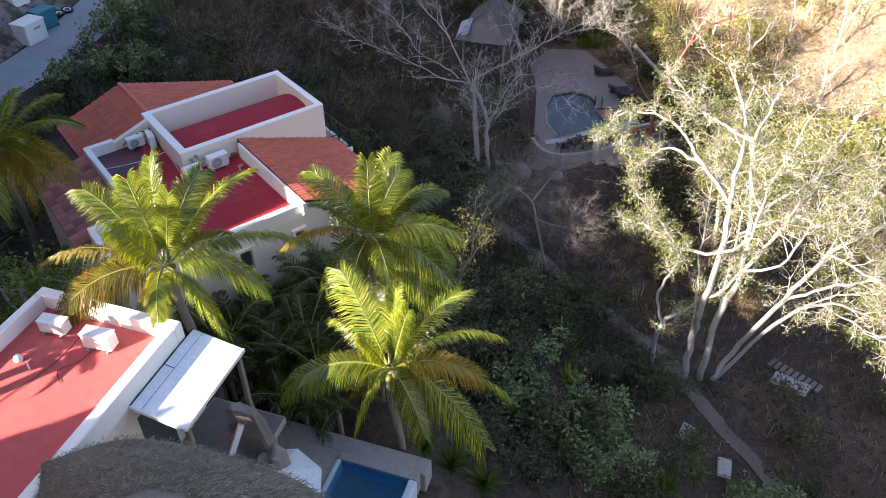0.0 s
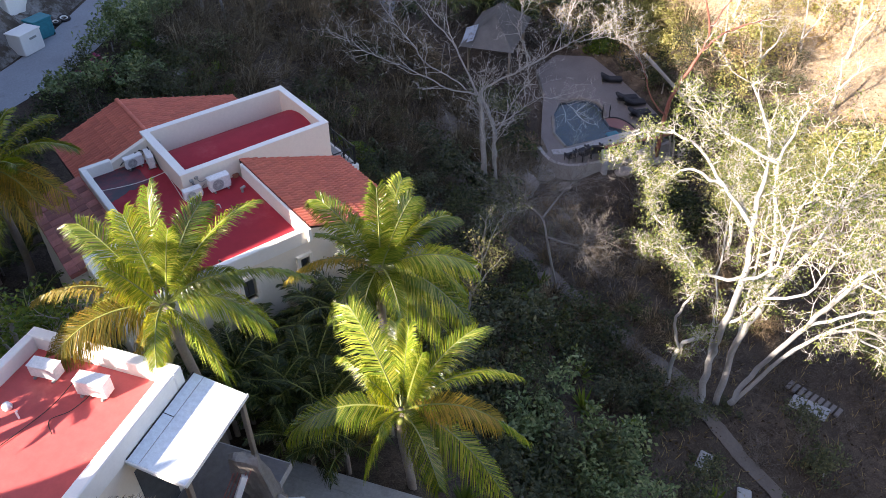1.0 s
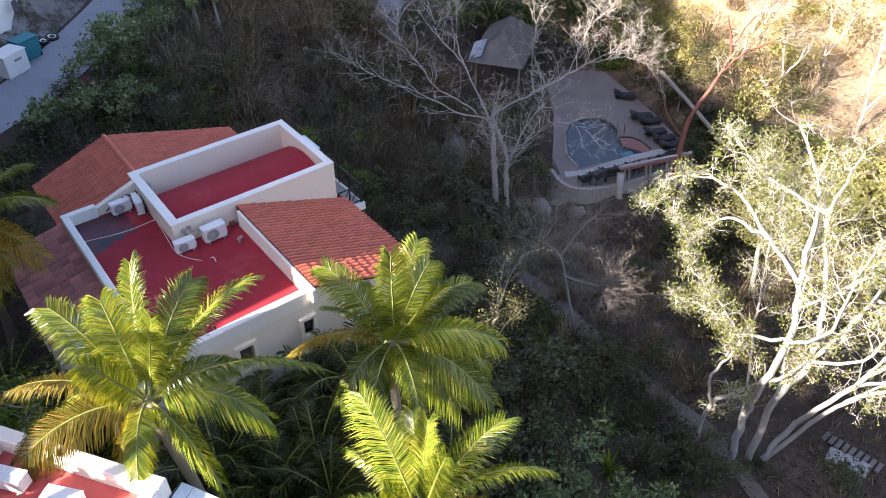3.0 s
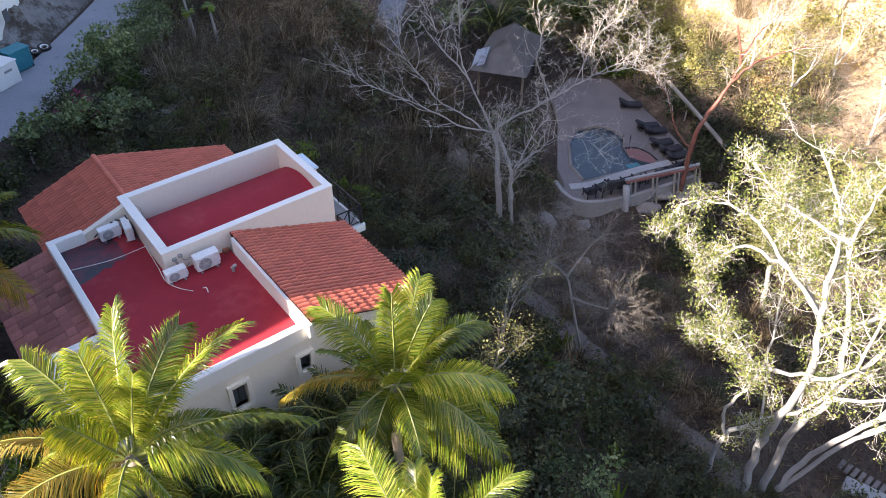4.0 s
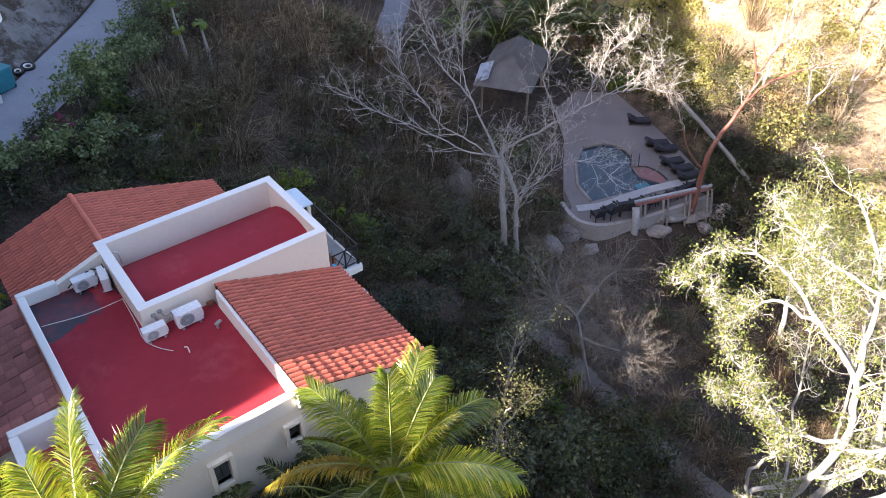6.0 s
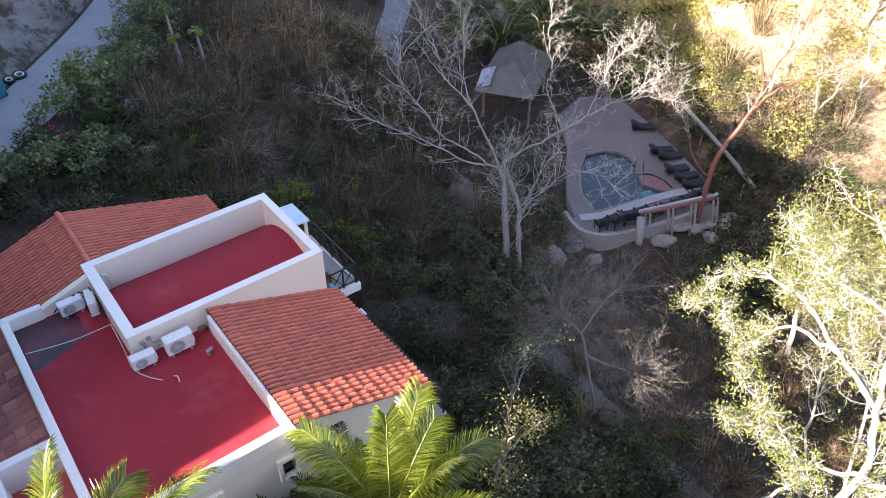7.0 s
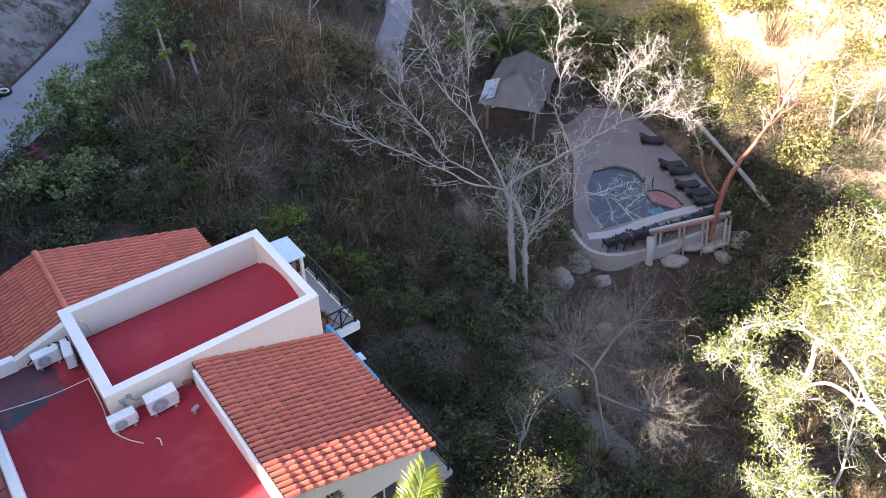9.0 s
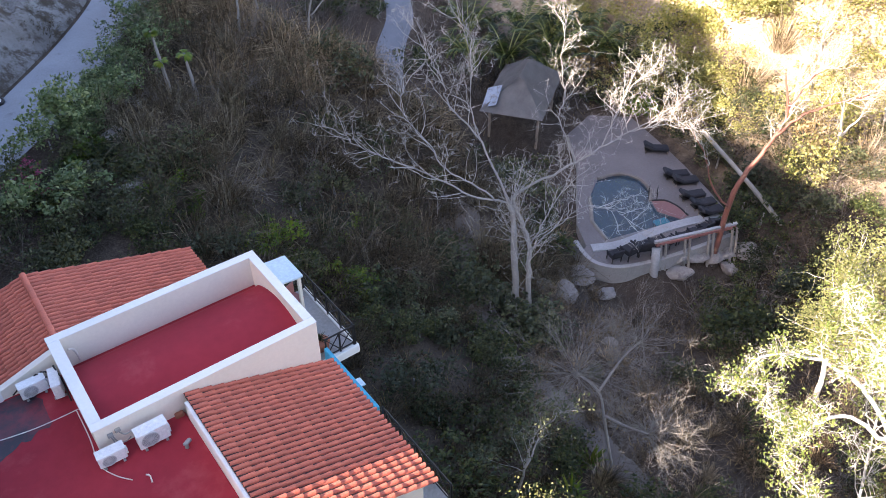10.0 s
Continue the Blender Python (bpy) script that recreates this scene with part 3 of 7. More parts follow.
    s.span(-0.05, 6.28, -0.02, t - 0.02, base, 8.0, 0.025)
    part("tower_wall", s, STUCCO, h)
    part("tower_wall", Shape().span(-0.05, 6.28, 3.95 - t, 3.97, base, 8.0, 0.025), STUCCO, h)
    part("tower_wall", Shape().span(-0.05, t, t - 0.02, 3.95 - t, 5.5, 8.0, 0.0), STUCCO, h)
    part("tower_wall", Shape().span(6.28 - t, 6.28, t - 0.02, 3.95 - t, base, 8.0, 0.0), STUCCO, h)
    for x0, x1, y0, y1 in ((-0.06, 6.29, -0.03, t - 0.01), (-0.06, 6.29, 3.94 - t, 3.98), (-0.06, t + 0.01, t - 0.01, 3.94 - t), (6.27 - t, 6.29, t - 0.01, 3.94 - t)):
        part("coping", Shape().span(x0, x1, y0, y1, 7.985, 8.015, 0.01), WHITE_TRIM, h)
    s = Shape()
    n = 30
    for x in (t, 6.28 - t):
        for k in range(n + 1):
            u = k / n
            y = t - 0.02 + u * (3.95 - 2 * t + 0.02)
            z = 6.88 if u > 0.90 else 7.02 + 0.60 * math.sin(math.pi * min(1, (u + 0.06) / 0.99)) ** 0.8
            s.v.append((x, y, z))
    for k in range(n):
        s.f.append((k, n + 1 + k, n + 2 + k, k + 1))
    s.m = [0] * len(s.f)
    part("vaulted_roof", s, RED_ROOF, h, "red painted vaulted tower roof", True)
    # tiled slope beside the tower
    r = part("tile_roof", roof_bed(Shape(), 2.28, 7.80, 6.55, 6.24, -5.2, -0.02), TILE_GAP_SHADE, h, "sunlit and shaded red clay barrel tiles")
    ang = math.degrees(math.atan2(7.80 - 6.24, 6.55 - 2.28))
    m = pose(2.26, -5.34, 7.80, 0, ang, 0)
    lay_tiles(r, barrel_tile(0.40, 0.128, 0.092), m, 13, 30, 0.3515, 0.178, 11, solo=390)
    # gable roof behind
    g = part("tile_roof", roof_bed(Shape(), 0.2, 7.90, 5.12, 6.50, 3.98, 7.2), TILE_GAP_SHADE, h, "red clay barrel tile gable roof")
    ang = math.degrees(math.atan2(1.40, 4.92))
    lay_tiles(g, barrel_tile(0.40, 0.130, 0.092), pose(0.22, 3.98, 7.90, 0, ang, 0), 15, 18, 0.345, 0.181, 12)
    g = part("tile_roof", roof_bed(Shape(), 0.2, 7.90, -2.85, 6.78, 3.44, 7.2), TILE_GAP_SHADE, h, "faded clay barrel tiles with dark lichen")
    ang = math.degrees(math.atan2(1.12, 3.05))
    lay_tiles(g, barrel_tile(0.40, 0.130, 0.092), pose(0.2, 7.25, 7.90) @ pose(0, 0, 0, 0, 0, 180) @ pose(0, 0, 0, 0, ang, 0), 9, 21, 0.352, 0.1795, 13)
    for k in range(9):
        part("ridge_tile", barrel_tile(0.40, 0.19, 0.10), None, h, at=pose(0.2, 3.98 + 0.352 * k, 7.93, 0, 0, 90))
    # low roof of old tiles
    lo = part("tile_roof", roof_bed(Shape(), -2.74, 7.22, -4.85, 6.86, -1.68, 3.55, 0.14), TILE_OLD, h, "purple-grey weathered flat clay tiles, some slipped")
    ang = math.degrees(math.atan2(0.36, 2.11))
    lay_tiles(lo, flat_tile(0.36, 0.38), pose(-2.8, 3.55, 7.225) @ pose(0, 0, 0, 0, 0, 180) @ pose(0, 0, 0, 0, ang, 0), 6, 14, 0.345, 0.374, 14, 0.03)
    part("wall", Shape().span(-4.8, -2.72, -1.6, 3.5, base, 6.75, 0), STUCCO, h)
    # front wing with a small red terrace
    part("wing_wall", Shape().span(-4.3, -2.72, -1.92, -1.66, 3.0, 7.48, 0.02), WHITE_TRIM, h)
    part("wing_parapet", Shape().span(-4.32, -4.08, -5.2, -1.92, 3.0, 7.46, 0.02), WHITE_TRIM, h)
    part("wing_parapet", Shape().span(-4.08, -2.72, -5.22, -4.98, 3.0, 7.46, 0.02), WHITE_TRIM, h)
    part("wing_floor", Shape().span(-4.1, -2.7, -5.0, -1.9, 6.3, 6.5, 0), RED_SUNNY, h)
    # windows
    for x0, x1, z0, z1 in ((-0.42, 0.02, 5.82, 6.70), (1.76, 2.1, 5.98, 6.58)):
        w = part("window", Shape().span(x0, x1, -5.1, -5.07, z0, z1, 0), GLASS, h, "small dark window")
        f = 0.13
        part("surround", Shape().span(x0 - f, x0, -5.36, -5.1, z0 - f, z1 + f, 0.015), STUCCO, w)
        part("surround", Shape().span(x1, x1 + f, -5.36, -5.1, z0 - f, z1 + f, 0.015), STUCCO, w)
        part("surround", Shape().span(x0, x1, -5.36, -5.1, z1, z1 + f, 0.015), STUCCO, w)
        part("sill", Shape().span(x0, x1, -5.38, -5.1, z0 - f, z0, 0.015), STUCCO, w)
        part("frame", Shape().span((x0 + x1) / 2 - 0.012, (x0 + x1) / 2 + 0.012, -5.13, -5.1, z0, z1, 0.004), DARK_METAL, w)
    w = part("window", Shape().span(4.6, 5.5, -5.0, -4.97, 4.4, 5.5, 0), GLASS, h)
    part("frame", Shape().span(5.03, 5.07, -5.06, -5.0, 4.4, 5.5, 0.005), WHITE_TRIM, w)
    # balcony and lower terrace
    part("balcony_slab", Shape().span(6.26, 8.4, 1.75, 5.35, 4.0, 4.22, 0.03), CONCRETE, h, "grey concrete balcony floor")
    part("balcony_edge", Shape().span(6.9, 8.5, 1.62, 1.78, 3.9, 4.27, 0.03), WHITE_TRIM, h)
    part("balcony_edge", Shape().span(8.36, 8.5, 1.78, 5.4, 3.9, 4.27, 0.03), WHITE_TRIM, h)
    b = part("balcony_railing", Shape().box(8.4, 1.74, 4.72, 0.07, 0.07, 0.95, 0, 0.01), DARK_METAL, h, "dark wooden railing with crossed bars")
    railing(b, (8.4, 1.82, 4.25), (8.4, 5.3, 4.25), 0.9, 4, DARK_METAL)
    railing(b, (7.3, 1.74, 4.25), (8.35, 1.74, 4.25), 0.9, 2, DARK_METAL)
    railing(b, (7.5, 5.3, 4.25), (8.35, 5.3, 4.25), 0.9, 1, DARK_METAL)
    part("porch_roof", Shape().box(7.25, 4.75, 6.0, 1.35, 1.35, 0.09, 0, 0.02, tilt=(0, 4, 0)), PALE_BLUE, h, "pale blue sheet porch roof")
    part("porch_post", Shape().span(7.75, 7.87, 4.2, 4.32, 4.2, 5.95, 0.015), STUCCO, h)
    part("ledge", Shape().span(6.26, 7.15, -1.6, 1.6, 3.6, 4.15, 0.03), CYAN_PAINT, h, "bright cyan painted ledge")
    part("ledge", Shape().span(7.17, 7.30, -1.45, 1.65, 3.9, 4.9, 0.02), CYAN_PAINT, h, "bright cyan painted parapet beside the balcony")
    part("awning", Shape().box(7.42, -0.15, 4.72, 0.2, 0.36, 0.05, 0, 0.01, tilt=(0, 12, 0)), PALE_BLUE, h, "small pale blue sheet awning")
    part("ledge_edge", Shape().span(7.15, 7.32, -1.6, 1.6, 3.7, 4.25, 0.03), WHITE_TRIM, h)
    part("terrace_slab", Shape().span(6.26, 7.4, -5.1, -1.6, 3.9, 4.12, 0.03), CONCRETE, h)
    b = part("terrace_railing", Shape().box(7.3, -1.64, 4.6, 0.07, 0.07, 0.95, 0, 0.01), DARK_METAL, h)
    railing(b, (7.3, -5.0, 4.12), (7.3, -1.7, 4.12), 0.92, 4, DARK_METAL)
    part("foundation", Shape().span(-2.5, 6.1, -4.95, 6.9, -1.5, 1.0, 0), STONE, h)
    part("storey_floor", Shape().span(-2.4, 5.9, -4.9, 6.8, 3.9, 4.1, 0), CONCRETE, h)
    return h


build_house()

ac_unit(pose(1.18, -0.44, 7.14, 0, 0, 0), 0.80, 0.52, 0.34, "large white air conditioner on the red roof against the tower wall", 1)
ac_unit(pose(0.13, -0.42, 7.14, 0, 0, -2), 0.68, 0.38, 0.28, "smaller white air conditioner beside the larger one", 2)
ac_unit(pose(-0.80, 3.02, 7.14, 0, 0, 2), 0.70, 0.42, 0.28, "white air conditioner below the gable wall", 3)
ac_unit(pose(-0.26, 2.72, 7.14, 0, 0, 82), 0.74, 0.50, 0.24, "white air conditioner turned towards the tower wall", 4)


def hose(name, label, category, points, r, material, steps=6):
    s = Shape().tube(bend(points, steps), r, 6)
    return tagged(part(name, s, material, smooth=True), label, category)


def build_roof_services():
    p = thing("pipe_set", "grey insulated pipes with two junction boxes on the tower wall", "pipes")
    for x in (0.42, 0.62):
        part("junction_box", Shape().box(x - 0.12, -0.06, 7.72 if x > 0.5 else 7.66, 0.14, 0.09, 0.1, 0, 0.01), PIPE, p)
    part("pipe", Shape().tube(bend([(0.5, -0.07, 7.68), (0.62, -0.12, 7.52), (0.85, -0.14, 7.56), (1.0, -0.18, 7.5)]), 0.018, 6), PIPE, p)
    part("pipe", Shape().tube(bend([(0.3, -0.07, 7.62), (0.33, -0.12, 7.4), (0.28, -0.16, 7.25), (0.2, -0.22, 7.25)]), 0.018, 6), PIPE, p)
    part("pipe", Shape().tube(bend([(0.34, -0.07, 7.62), (0.42, -0.12, 7.36), (0.6, -0.15, 7.3), (0.72, -0.18, 7.42)]), 0.018, 6), PIPE, p)
    p = thing("pipe_set", "dark bundled pipes below the gable wall", "pipes")
    for a, b, c in (((-1.3, 3.1, 7.35), (-0.9, 3.08, 7.6), (-0.4, 3.0, 7.55)), ((-0.5, 3.08, 7.75), (-0.25, 3.0, 7.6), (-0.2, 2.7, 7.4)), ((-0.15, 3.05, 7.8), (-0.1, 2.6, 7.5), (-0.12, 2.1, 7.2))):
        part("pipe", Shape().tube(bend([a, b, c]), 0.022, 6), DARK_METAL, p)
    part("wall_vent", Shape().tube([(-0.62, 3.13, 7.6), (-0.62, 3.16, 7.6)], 0.07, 12), DARK_METAL, p)
    hose("cable", "pale cable stretched over the red roof", "cable", [(-2.45, 1.9, 7.32), (-1.2, 1.72, 7.24), (-0.06, 1.52, 7.4)], 0.014, CABLE)
    hose("cable", "pale cable lying beside the tower wall on the red roof", "cable", [(-0.12, 1.5, 7.4), (-0.13, 0.6, 7.16), (-0.2, -0.3, 7.16), (0.0, -0.85, 7.16), (0.3, -1.25, 7.155)], 0.014, CABLE)
    hose("drain_stub", "short curved white pipe stub on the red roof", "pipe", [(0.62, -1.3, 7.15), (0.68, -1.42, 7.2), (0.66, -1.6, 7.15)], 0.02, CABLE)
    hose("overflow_pipe", "white pipe bent over the tower parapet", "pipe", [(0.36, 3.45, 7.75), (0.5, 3.5, 7.6), (0.55, 3.58, 7.1)], 0.035, CABLE)
    v = thing("roof_vent", "small grey metal vent on the red roof", "vent", pose(1.75, -1.15, 7.14, 0, 0, 25))
    part("pipe", Shape().disc(0, 0, 0, 0.05, 0.14, 12), PIPE, v)
    part("cowl", Shape().box(0.05, 0, 0.17, 0.24, 0.12, 0.09, 0, 0.03), PIPE, v)
    v = thing("downspout", "dark drain mouth at the foot of the tower wall", "drain", pose(2.0, -0.1, 7.14))
    part("mouth", Shape().box(0, 0, 0.08, 0.24, 0.14, 0.16, 0, 0.03), TERRACOTTA, v)
    v = thing("pipe_bracket", "small dark pipe end on the front parapet edge", "pipe", pose(-0.75, -4.6, 7.14))
    part("stub", Shape().tube([(0, 0, 0), (0, 0, 0.2), (-0.05, 0, 0.26)], 0.035, 8), DARK_METAL, v)
    p = thing("plant_pot", "round terracotta pot with a spiky green plant on the balcony", "plant pot", pose(7.35, 2.3, 4.22))
    part("pot", Shape().tube([(0, 0, 0), (0, 0, 0.1), (0, 0, 0.34), (0, 0, 0.42)], [0.2, 0.3, 0.36, 0.28], 16), TERRACOTTA, p, smooth=True)
    s = Shape()
    rnd = random.Random(5)
    for k in range(42):
        a, e = rnd.uniform(0, 6.28), rnd.uniform(0.3, 1.4)
        d = Vector((math.cos(a) * math.cos(e), math.sin(a) * math.cos(e), math.sin(e)))
        blade(s, Vector((0, 0, 0.42)), d, rnd.uniform(0.3, 0.5), 0.03, 0.12)
    part("leaves", s, LEAF_GREEN, p)
    c = thing("chair", "dark red balcony chair", "chair", pose(7.7, 4.6, 4.22, 0, 0, 20))
    part("seat", Shape().box(0, 0, 0.42, 0.5, 0.5, 0.06, 0, 0.02), WOOD_RED, c)
    part("backrest", Shape().box(0, 0.24, 0.7, 0.5, 0.05, 0.5, 0, 0.02), WOOD_RED, c)
    for x in (-0.2, 0.2):
        for y in (-0.2, 0.2):
            part("leg", Shape().box(x, y, 0.2, 0.05, 0.05, 0.4, 0, 0.008), WOOD_RED, c)


def blade(s, root, d, length, width, droop, mat=0):
    """A pointed, arching strap leaf."""
    d = Vector(d).normalized()
    side = d.cross(Vector((0, 0, 1)))
    side = side.normalized() if side.length > 0.05 else Vector((1, 0, 0))
    a = root + d * length * 0.5 - Vector((0, 0, droop * 0.25))
    b = root + d * length - Vector((0, 0, droop))
    n = len(s.v)
    s.v.extend([tuple(root - side * width * 0.35), tuple(root + side * width * 0.35), tuple(a + side * width * 0.5), tuple(a - side * width * 0.5), tuple(b)])
    s.f.extend([(n, n + 1, n + 2, n + 3), (n + 3, n + 2, n + 4)])
    s.m.extend([mat, mat])


build_roof_services()

# ---------------------------------------------------------------- the lower house, turned against the upper one
LOW = pose(-4.19, -10.75, 0, 0, 0, math.degrees(math.atan2(-0.832, 0.555)))   # x: along the awning's depth, -y: along its front


def rough_block(sx, sy, sz, seed):
    """A block of rubble masonry with uneven faces and broken edges."""
    b = bmesh.new()
    bmesh.ops.create_cube(b, size=1.0)
    bmesh.ops.subdivide_edges(b, edges=list(b.edges), cuts=7, use_grid_fill=True)
    for v in b.verts:
        c = Vector((v.co.x * sx, v.co.y * sy, v.co.z * sz))
        k = noise.noise(c * 2.2 + Vector((seed * 5, 0, 0))) * 0.12 + noise.noise(c * 6.0 + Vector((0, seed * 3, 0))) * 0.05
        c += Vector((v.co.x, v.co.y, v.co.z * 0.6)) * k * 2.2
        if v.co.z > 0.45:
            c.z += 0.35 * noise.noise((c.x * 3, c.y * 3, seed))
        v.co = c
    return Shape().bm(b)


def build_lower_house():
    h = thing("house", "white stucco house with red flat roof and white awning", "house", LOW)
    part("wall", Shape().span(-4.28, 0, -0.2, 0.0, 3.6, 9.4, 0), STUCCO, h)
    part("wall", Shape().span(-0.2, 0, -7.5, -0.2, 3.6, 9.4, 0), STUCCO, h)
    part("wall", Shape().span(-4.28, -4.08, -7.5, -0.2, 3.6, 9.4, 0), STUCCO, h)
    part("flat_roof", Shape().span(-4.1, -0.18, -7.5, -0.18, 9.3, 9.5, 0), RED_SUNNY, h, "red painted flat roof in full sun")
    part("parapet", Shape().span(-4.3, 0.02, -0.30, 0.02, 9.3, 9.95, 0.03), WHITE_TRIM, h)
    part("parapet", Shape().span(-0.30, 0.02, -7.5, -0.30, 9.3, 9.95, 0.03), WHITE_TRIM, h)
    part("parapet", Shape().span(-4.3, -4.06, -7.5, -0.30, 9.3, 9.95, 0.03), WHITE_TRIM, h)
    a = part("awning", Shape().box(0.75, -1.04, 9.24, 1.50, 2.7, 0.07, 0, 0.015, tilt=(0, 10.9, 0)), WHITE_SHEET, h, "white sheet awning")
    part("sheet_joint", Shape().box(0.34, -1.04, 9.357, 0.015, 2.64, 0.012, 0, 0.003), PIPE, a)
    part("sheet_joint", Shape().box(0.19, -1.0, 9.386, 0.3, 0.02, 0.012, 0, 0.003, tilt=(0, 10.9, 0)), DARK_METAL, a)
    part("flashing", Shape().box(0.05, -1.04, 9.415, 0.035, 2.7, 0.02, 0, 0.004), DARK_METAL, a)
    part("fascia", Shape().box(1.505, -1.04, 9.08, 0.04, 2.74, 0.12, 0, 0.01), WHITE_TRIM, a)
    part("fascia", Shape().box(0.75, -2.41, 9.21, 1.50, 0.04, 0.11, 0, 0.01, tilt=(0, 10.9, 0)), WHITE_TRIM, a)
    for y in (0.12, -2.26):
        part("post", Shape().box(1.42, y, 7.78, 0.13, 0.13, 2.55, 0, 0.015), WOOD, h, "weathered wooden post")
    part("terrace", Shape().span(0.0, 2.3, -4.6, 0.4, 6.3, 6.55, 0.02), CONCRETE, h)
    # dark sheet over the concrete: shade below the awning put into colour
    part("terrace_floor", Shape().span(0.05, 2.28, -4.55, 0.35, 6.55, 6.565, 0), DECK, h, "thin dark sheet for the shade on the terrace")
    for x, y, z, sx, sy, sz, lean in ((2.35, -0.80, 5.6, 0.75, 0.34, 5.4, -9), (2.85, -0.95, 5.0, 0.55, 0.40, 3.6, -7), (2.0, -0.55, 7.0, 0.4, 0.3, 2.0, -12)):
        part("stone_wall", rough_block(sx, sy, sz, x), STONE, h, "rough leaning grey stone wall", at=pose(x, y, z, 0, lean, 10))
    part("stair_beam", Shape().tube([(1.75, -2.0, 6.6), (2.0, -1.1, 7.9)], 0.1, 4), WHITE_TRIM, h)
    for k in range(5):
        part("rail", Shape().tube([(1.35 + 0.1 * k, -2.1, 6.6), (1.75 + 0.1 * k, -0.9, 8.1)], 0.018, 5), WOOD_RED, h)
    part("terrace_door", Shape().span(0.0, 0.03, -2.3, -1.3, 6.55, 8.8, 0.005), GLASS, h, "dark glazed terrace door")
    part("stone_base", Shape().span(-4.2, 2.2, -7.4, 0.0, 2.0, 6.3, 0.05), STONE, h)
    return h


build_lower_house()
ac_unit(LOW @ pose(-1.72, -1.05, 9.5, 0, 0, 186), 0.80, 0.46, 0.36, "white air conditioner on the sunlit red roof", 5)
ac_unit(LOW @ pose(-3.2, -0.95, 9.5, 0, 0, 185), 0.74, 0.36, 0.34, "white air conditioner near the roof's far edge", 6)


def low(x, y, z):
    return tuple(LOW @ Vector((x, y, z)))


def build_lower_roof_services():
    v = thing("roof_vent", "white domed vent on the sunlit red roof", "vent", LOW @ pose(-3.4, -2.1, 9.5))
    part("dome", Shape().tube([(0, 0, 0), (0, 0, 0.08), (0, 0, 0.16), (0, 0, 0.21)], [0.10, 0.12, 0.09, 0.02], 14), PLASTIC, v, smooth=True)
    v = thing("pipe_stub", "thin white pipe stub on the red roof", "pipe", LOW @ pose(-2.95, -2.25, 9.5))
    part("stub", Shape().tube([(0, 0, 0), (0, 0, 0.24), (0.05, 0, 0.28)], 0.025, 8), PLASTIC, v)
    hose("pipe", "dark pipe across the sunlit roof", "pipe", [low(-2.4, -1.0, 9.6), low(-2.45, -1.9, 9.56), low(-2.9, -3.4, 9.53)], 0.011, DARK_METAL)
    hose("pipe", "dark looped pipe across the sunlit roof", "pipe", [low(-1.7, -1.05, 9.62), low(-1.9, -1.7, 9.56), low(-2.2, -2.1, 9.55), low(-1.9, -2.4, 9.53)], 0.011, DARK_METAL)
    hose("pipe", "dark pipe between two air conditioners", "pipe", [low(-2.3, -0.95, 9.7), low(-1.9, -0.85, 9.62), low(-1.7, -0.95, 9.66)], 0.025, PIPE)


build_lower_roof_services()


def build_thatch():
    t = thing("thatched_shelter", "shelter with shaggy grey palm thatch beside the house", "shelter")
    foot = bend([(-8.25, -13.0), (-6.5, -13.55), (-4.95, -15.4), (-3.95, -17.4), (-3.9, -20.0), (-6.0, -22.0), (-9.6, -20.5), (-9.3, -16.0), (-8.4, -13.4)], 5)
    foot = [Vector((q.x, q.y, 0)) for q in foot]
    apex = Vector((-6.9, -18.0, 12.6))
    n = len(foot)
    s = Shape()
    for u, dz in ((1.0, -0.32), (1.0, 0.0), (0.7, 0.0), (0.35, 0.0), (0.02, 0.0)):
        for q in foot:
            z = 9.95 + (1 - u) * 2.65 + dz + (0.18 * math.sin(math.pi * u) if dz == 0 else 0)
            s.v.append((apex.x + (q.x - apex.x) * u, apex.y + (q.y - apex.y) * u, z))
    for i in range(4):
        for k in range(n):
            k2 = (k + 1) % n
            s.f.append((i * n + k, i * n + k2, (i + 1) * n + k2, (i + 1) * n + k))
    s.m = [0] * len(s.f)
    part("thatch_core", s, THATCH, t, smooth=True)
    s = Shape()
    q = random.Random(31)
    for k in range(17000):
        i = q.randrange(n)
        f = foot[i].lerp(foot[(i + 1) % n], q.random())
        u = q.uniform(0.3, 1.02)
        out = Vector((f.x - apex.x, f.y - apex.y, 0)).normalized()
        z = 9.95 + (1 - u) * 2.65 + 0.18 * math.sin(math.pi * min(1, u)) + q.uniform(0.0, 0.10)
        d = Vector((out.x, out.y, -0.5 + q.uniform(-0.3, 0.25)))
        d.rotate(Euler((0, 0, q.uniform(-0.7, 0.7))))
        blade(s, Vector((apex.x + (f.x - apex.x) * u, apex.y + (f.y - apex.y) * u, z)), d, q.uniform(0.08, 0.24), q.uniform(0.010, 0.022), 0.05)
    tagged(part("thatch_layer", s, THATCH_STRAW, t), kind="stuff")
    part("centre_post", Shape().tube([(apex.x, apex.y, 4.5), (apex.x, apex.y, 12.3)], 0.14, 10), WOOD, t)
    for x, y in ((-7.8, -14.6), (-5.2, -17.6), (-5.6, -20.6), (-8.8, -18.8)):
        part("post", Shape().tube([(x, y, 3.5), (x, y, 10.3)], 0.1, 8), WOOD, t)


build_thatch()


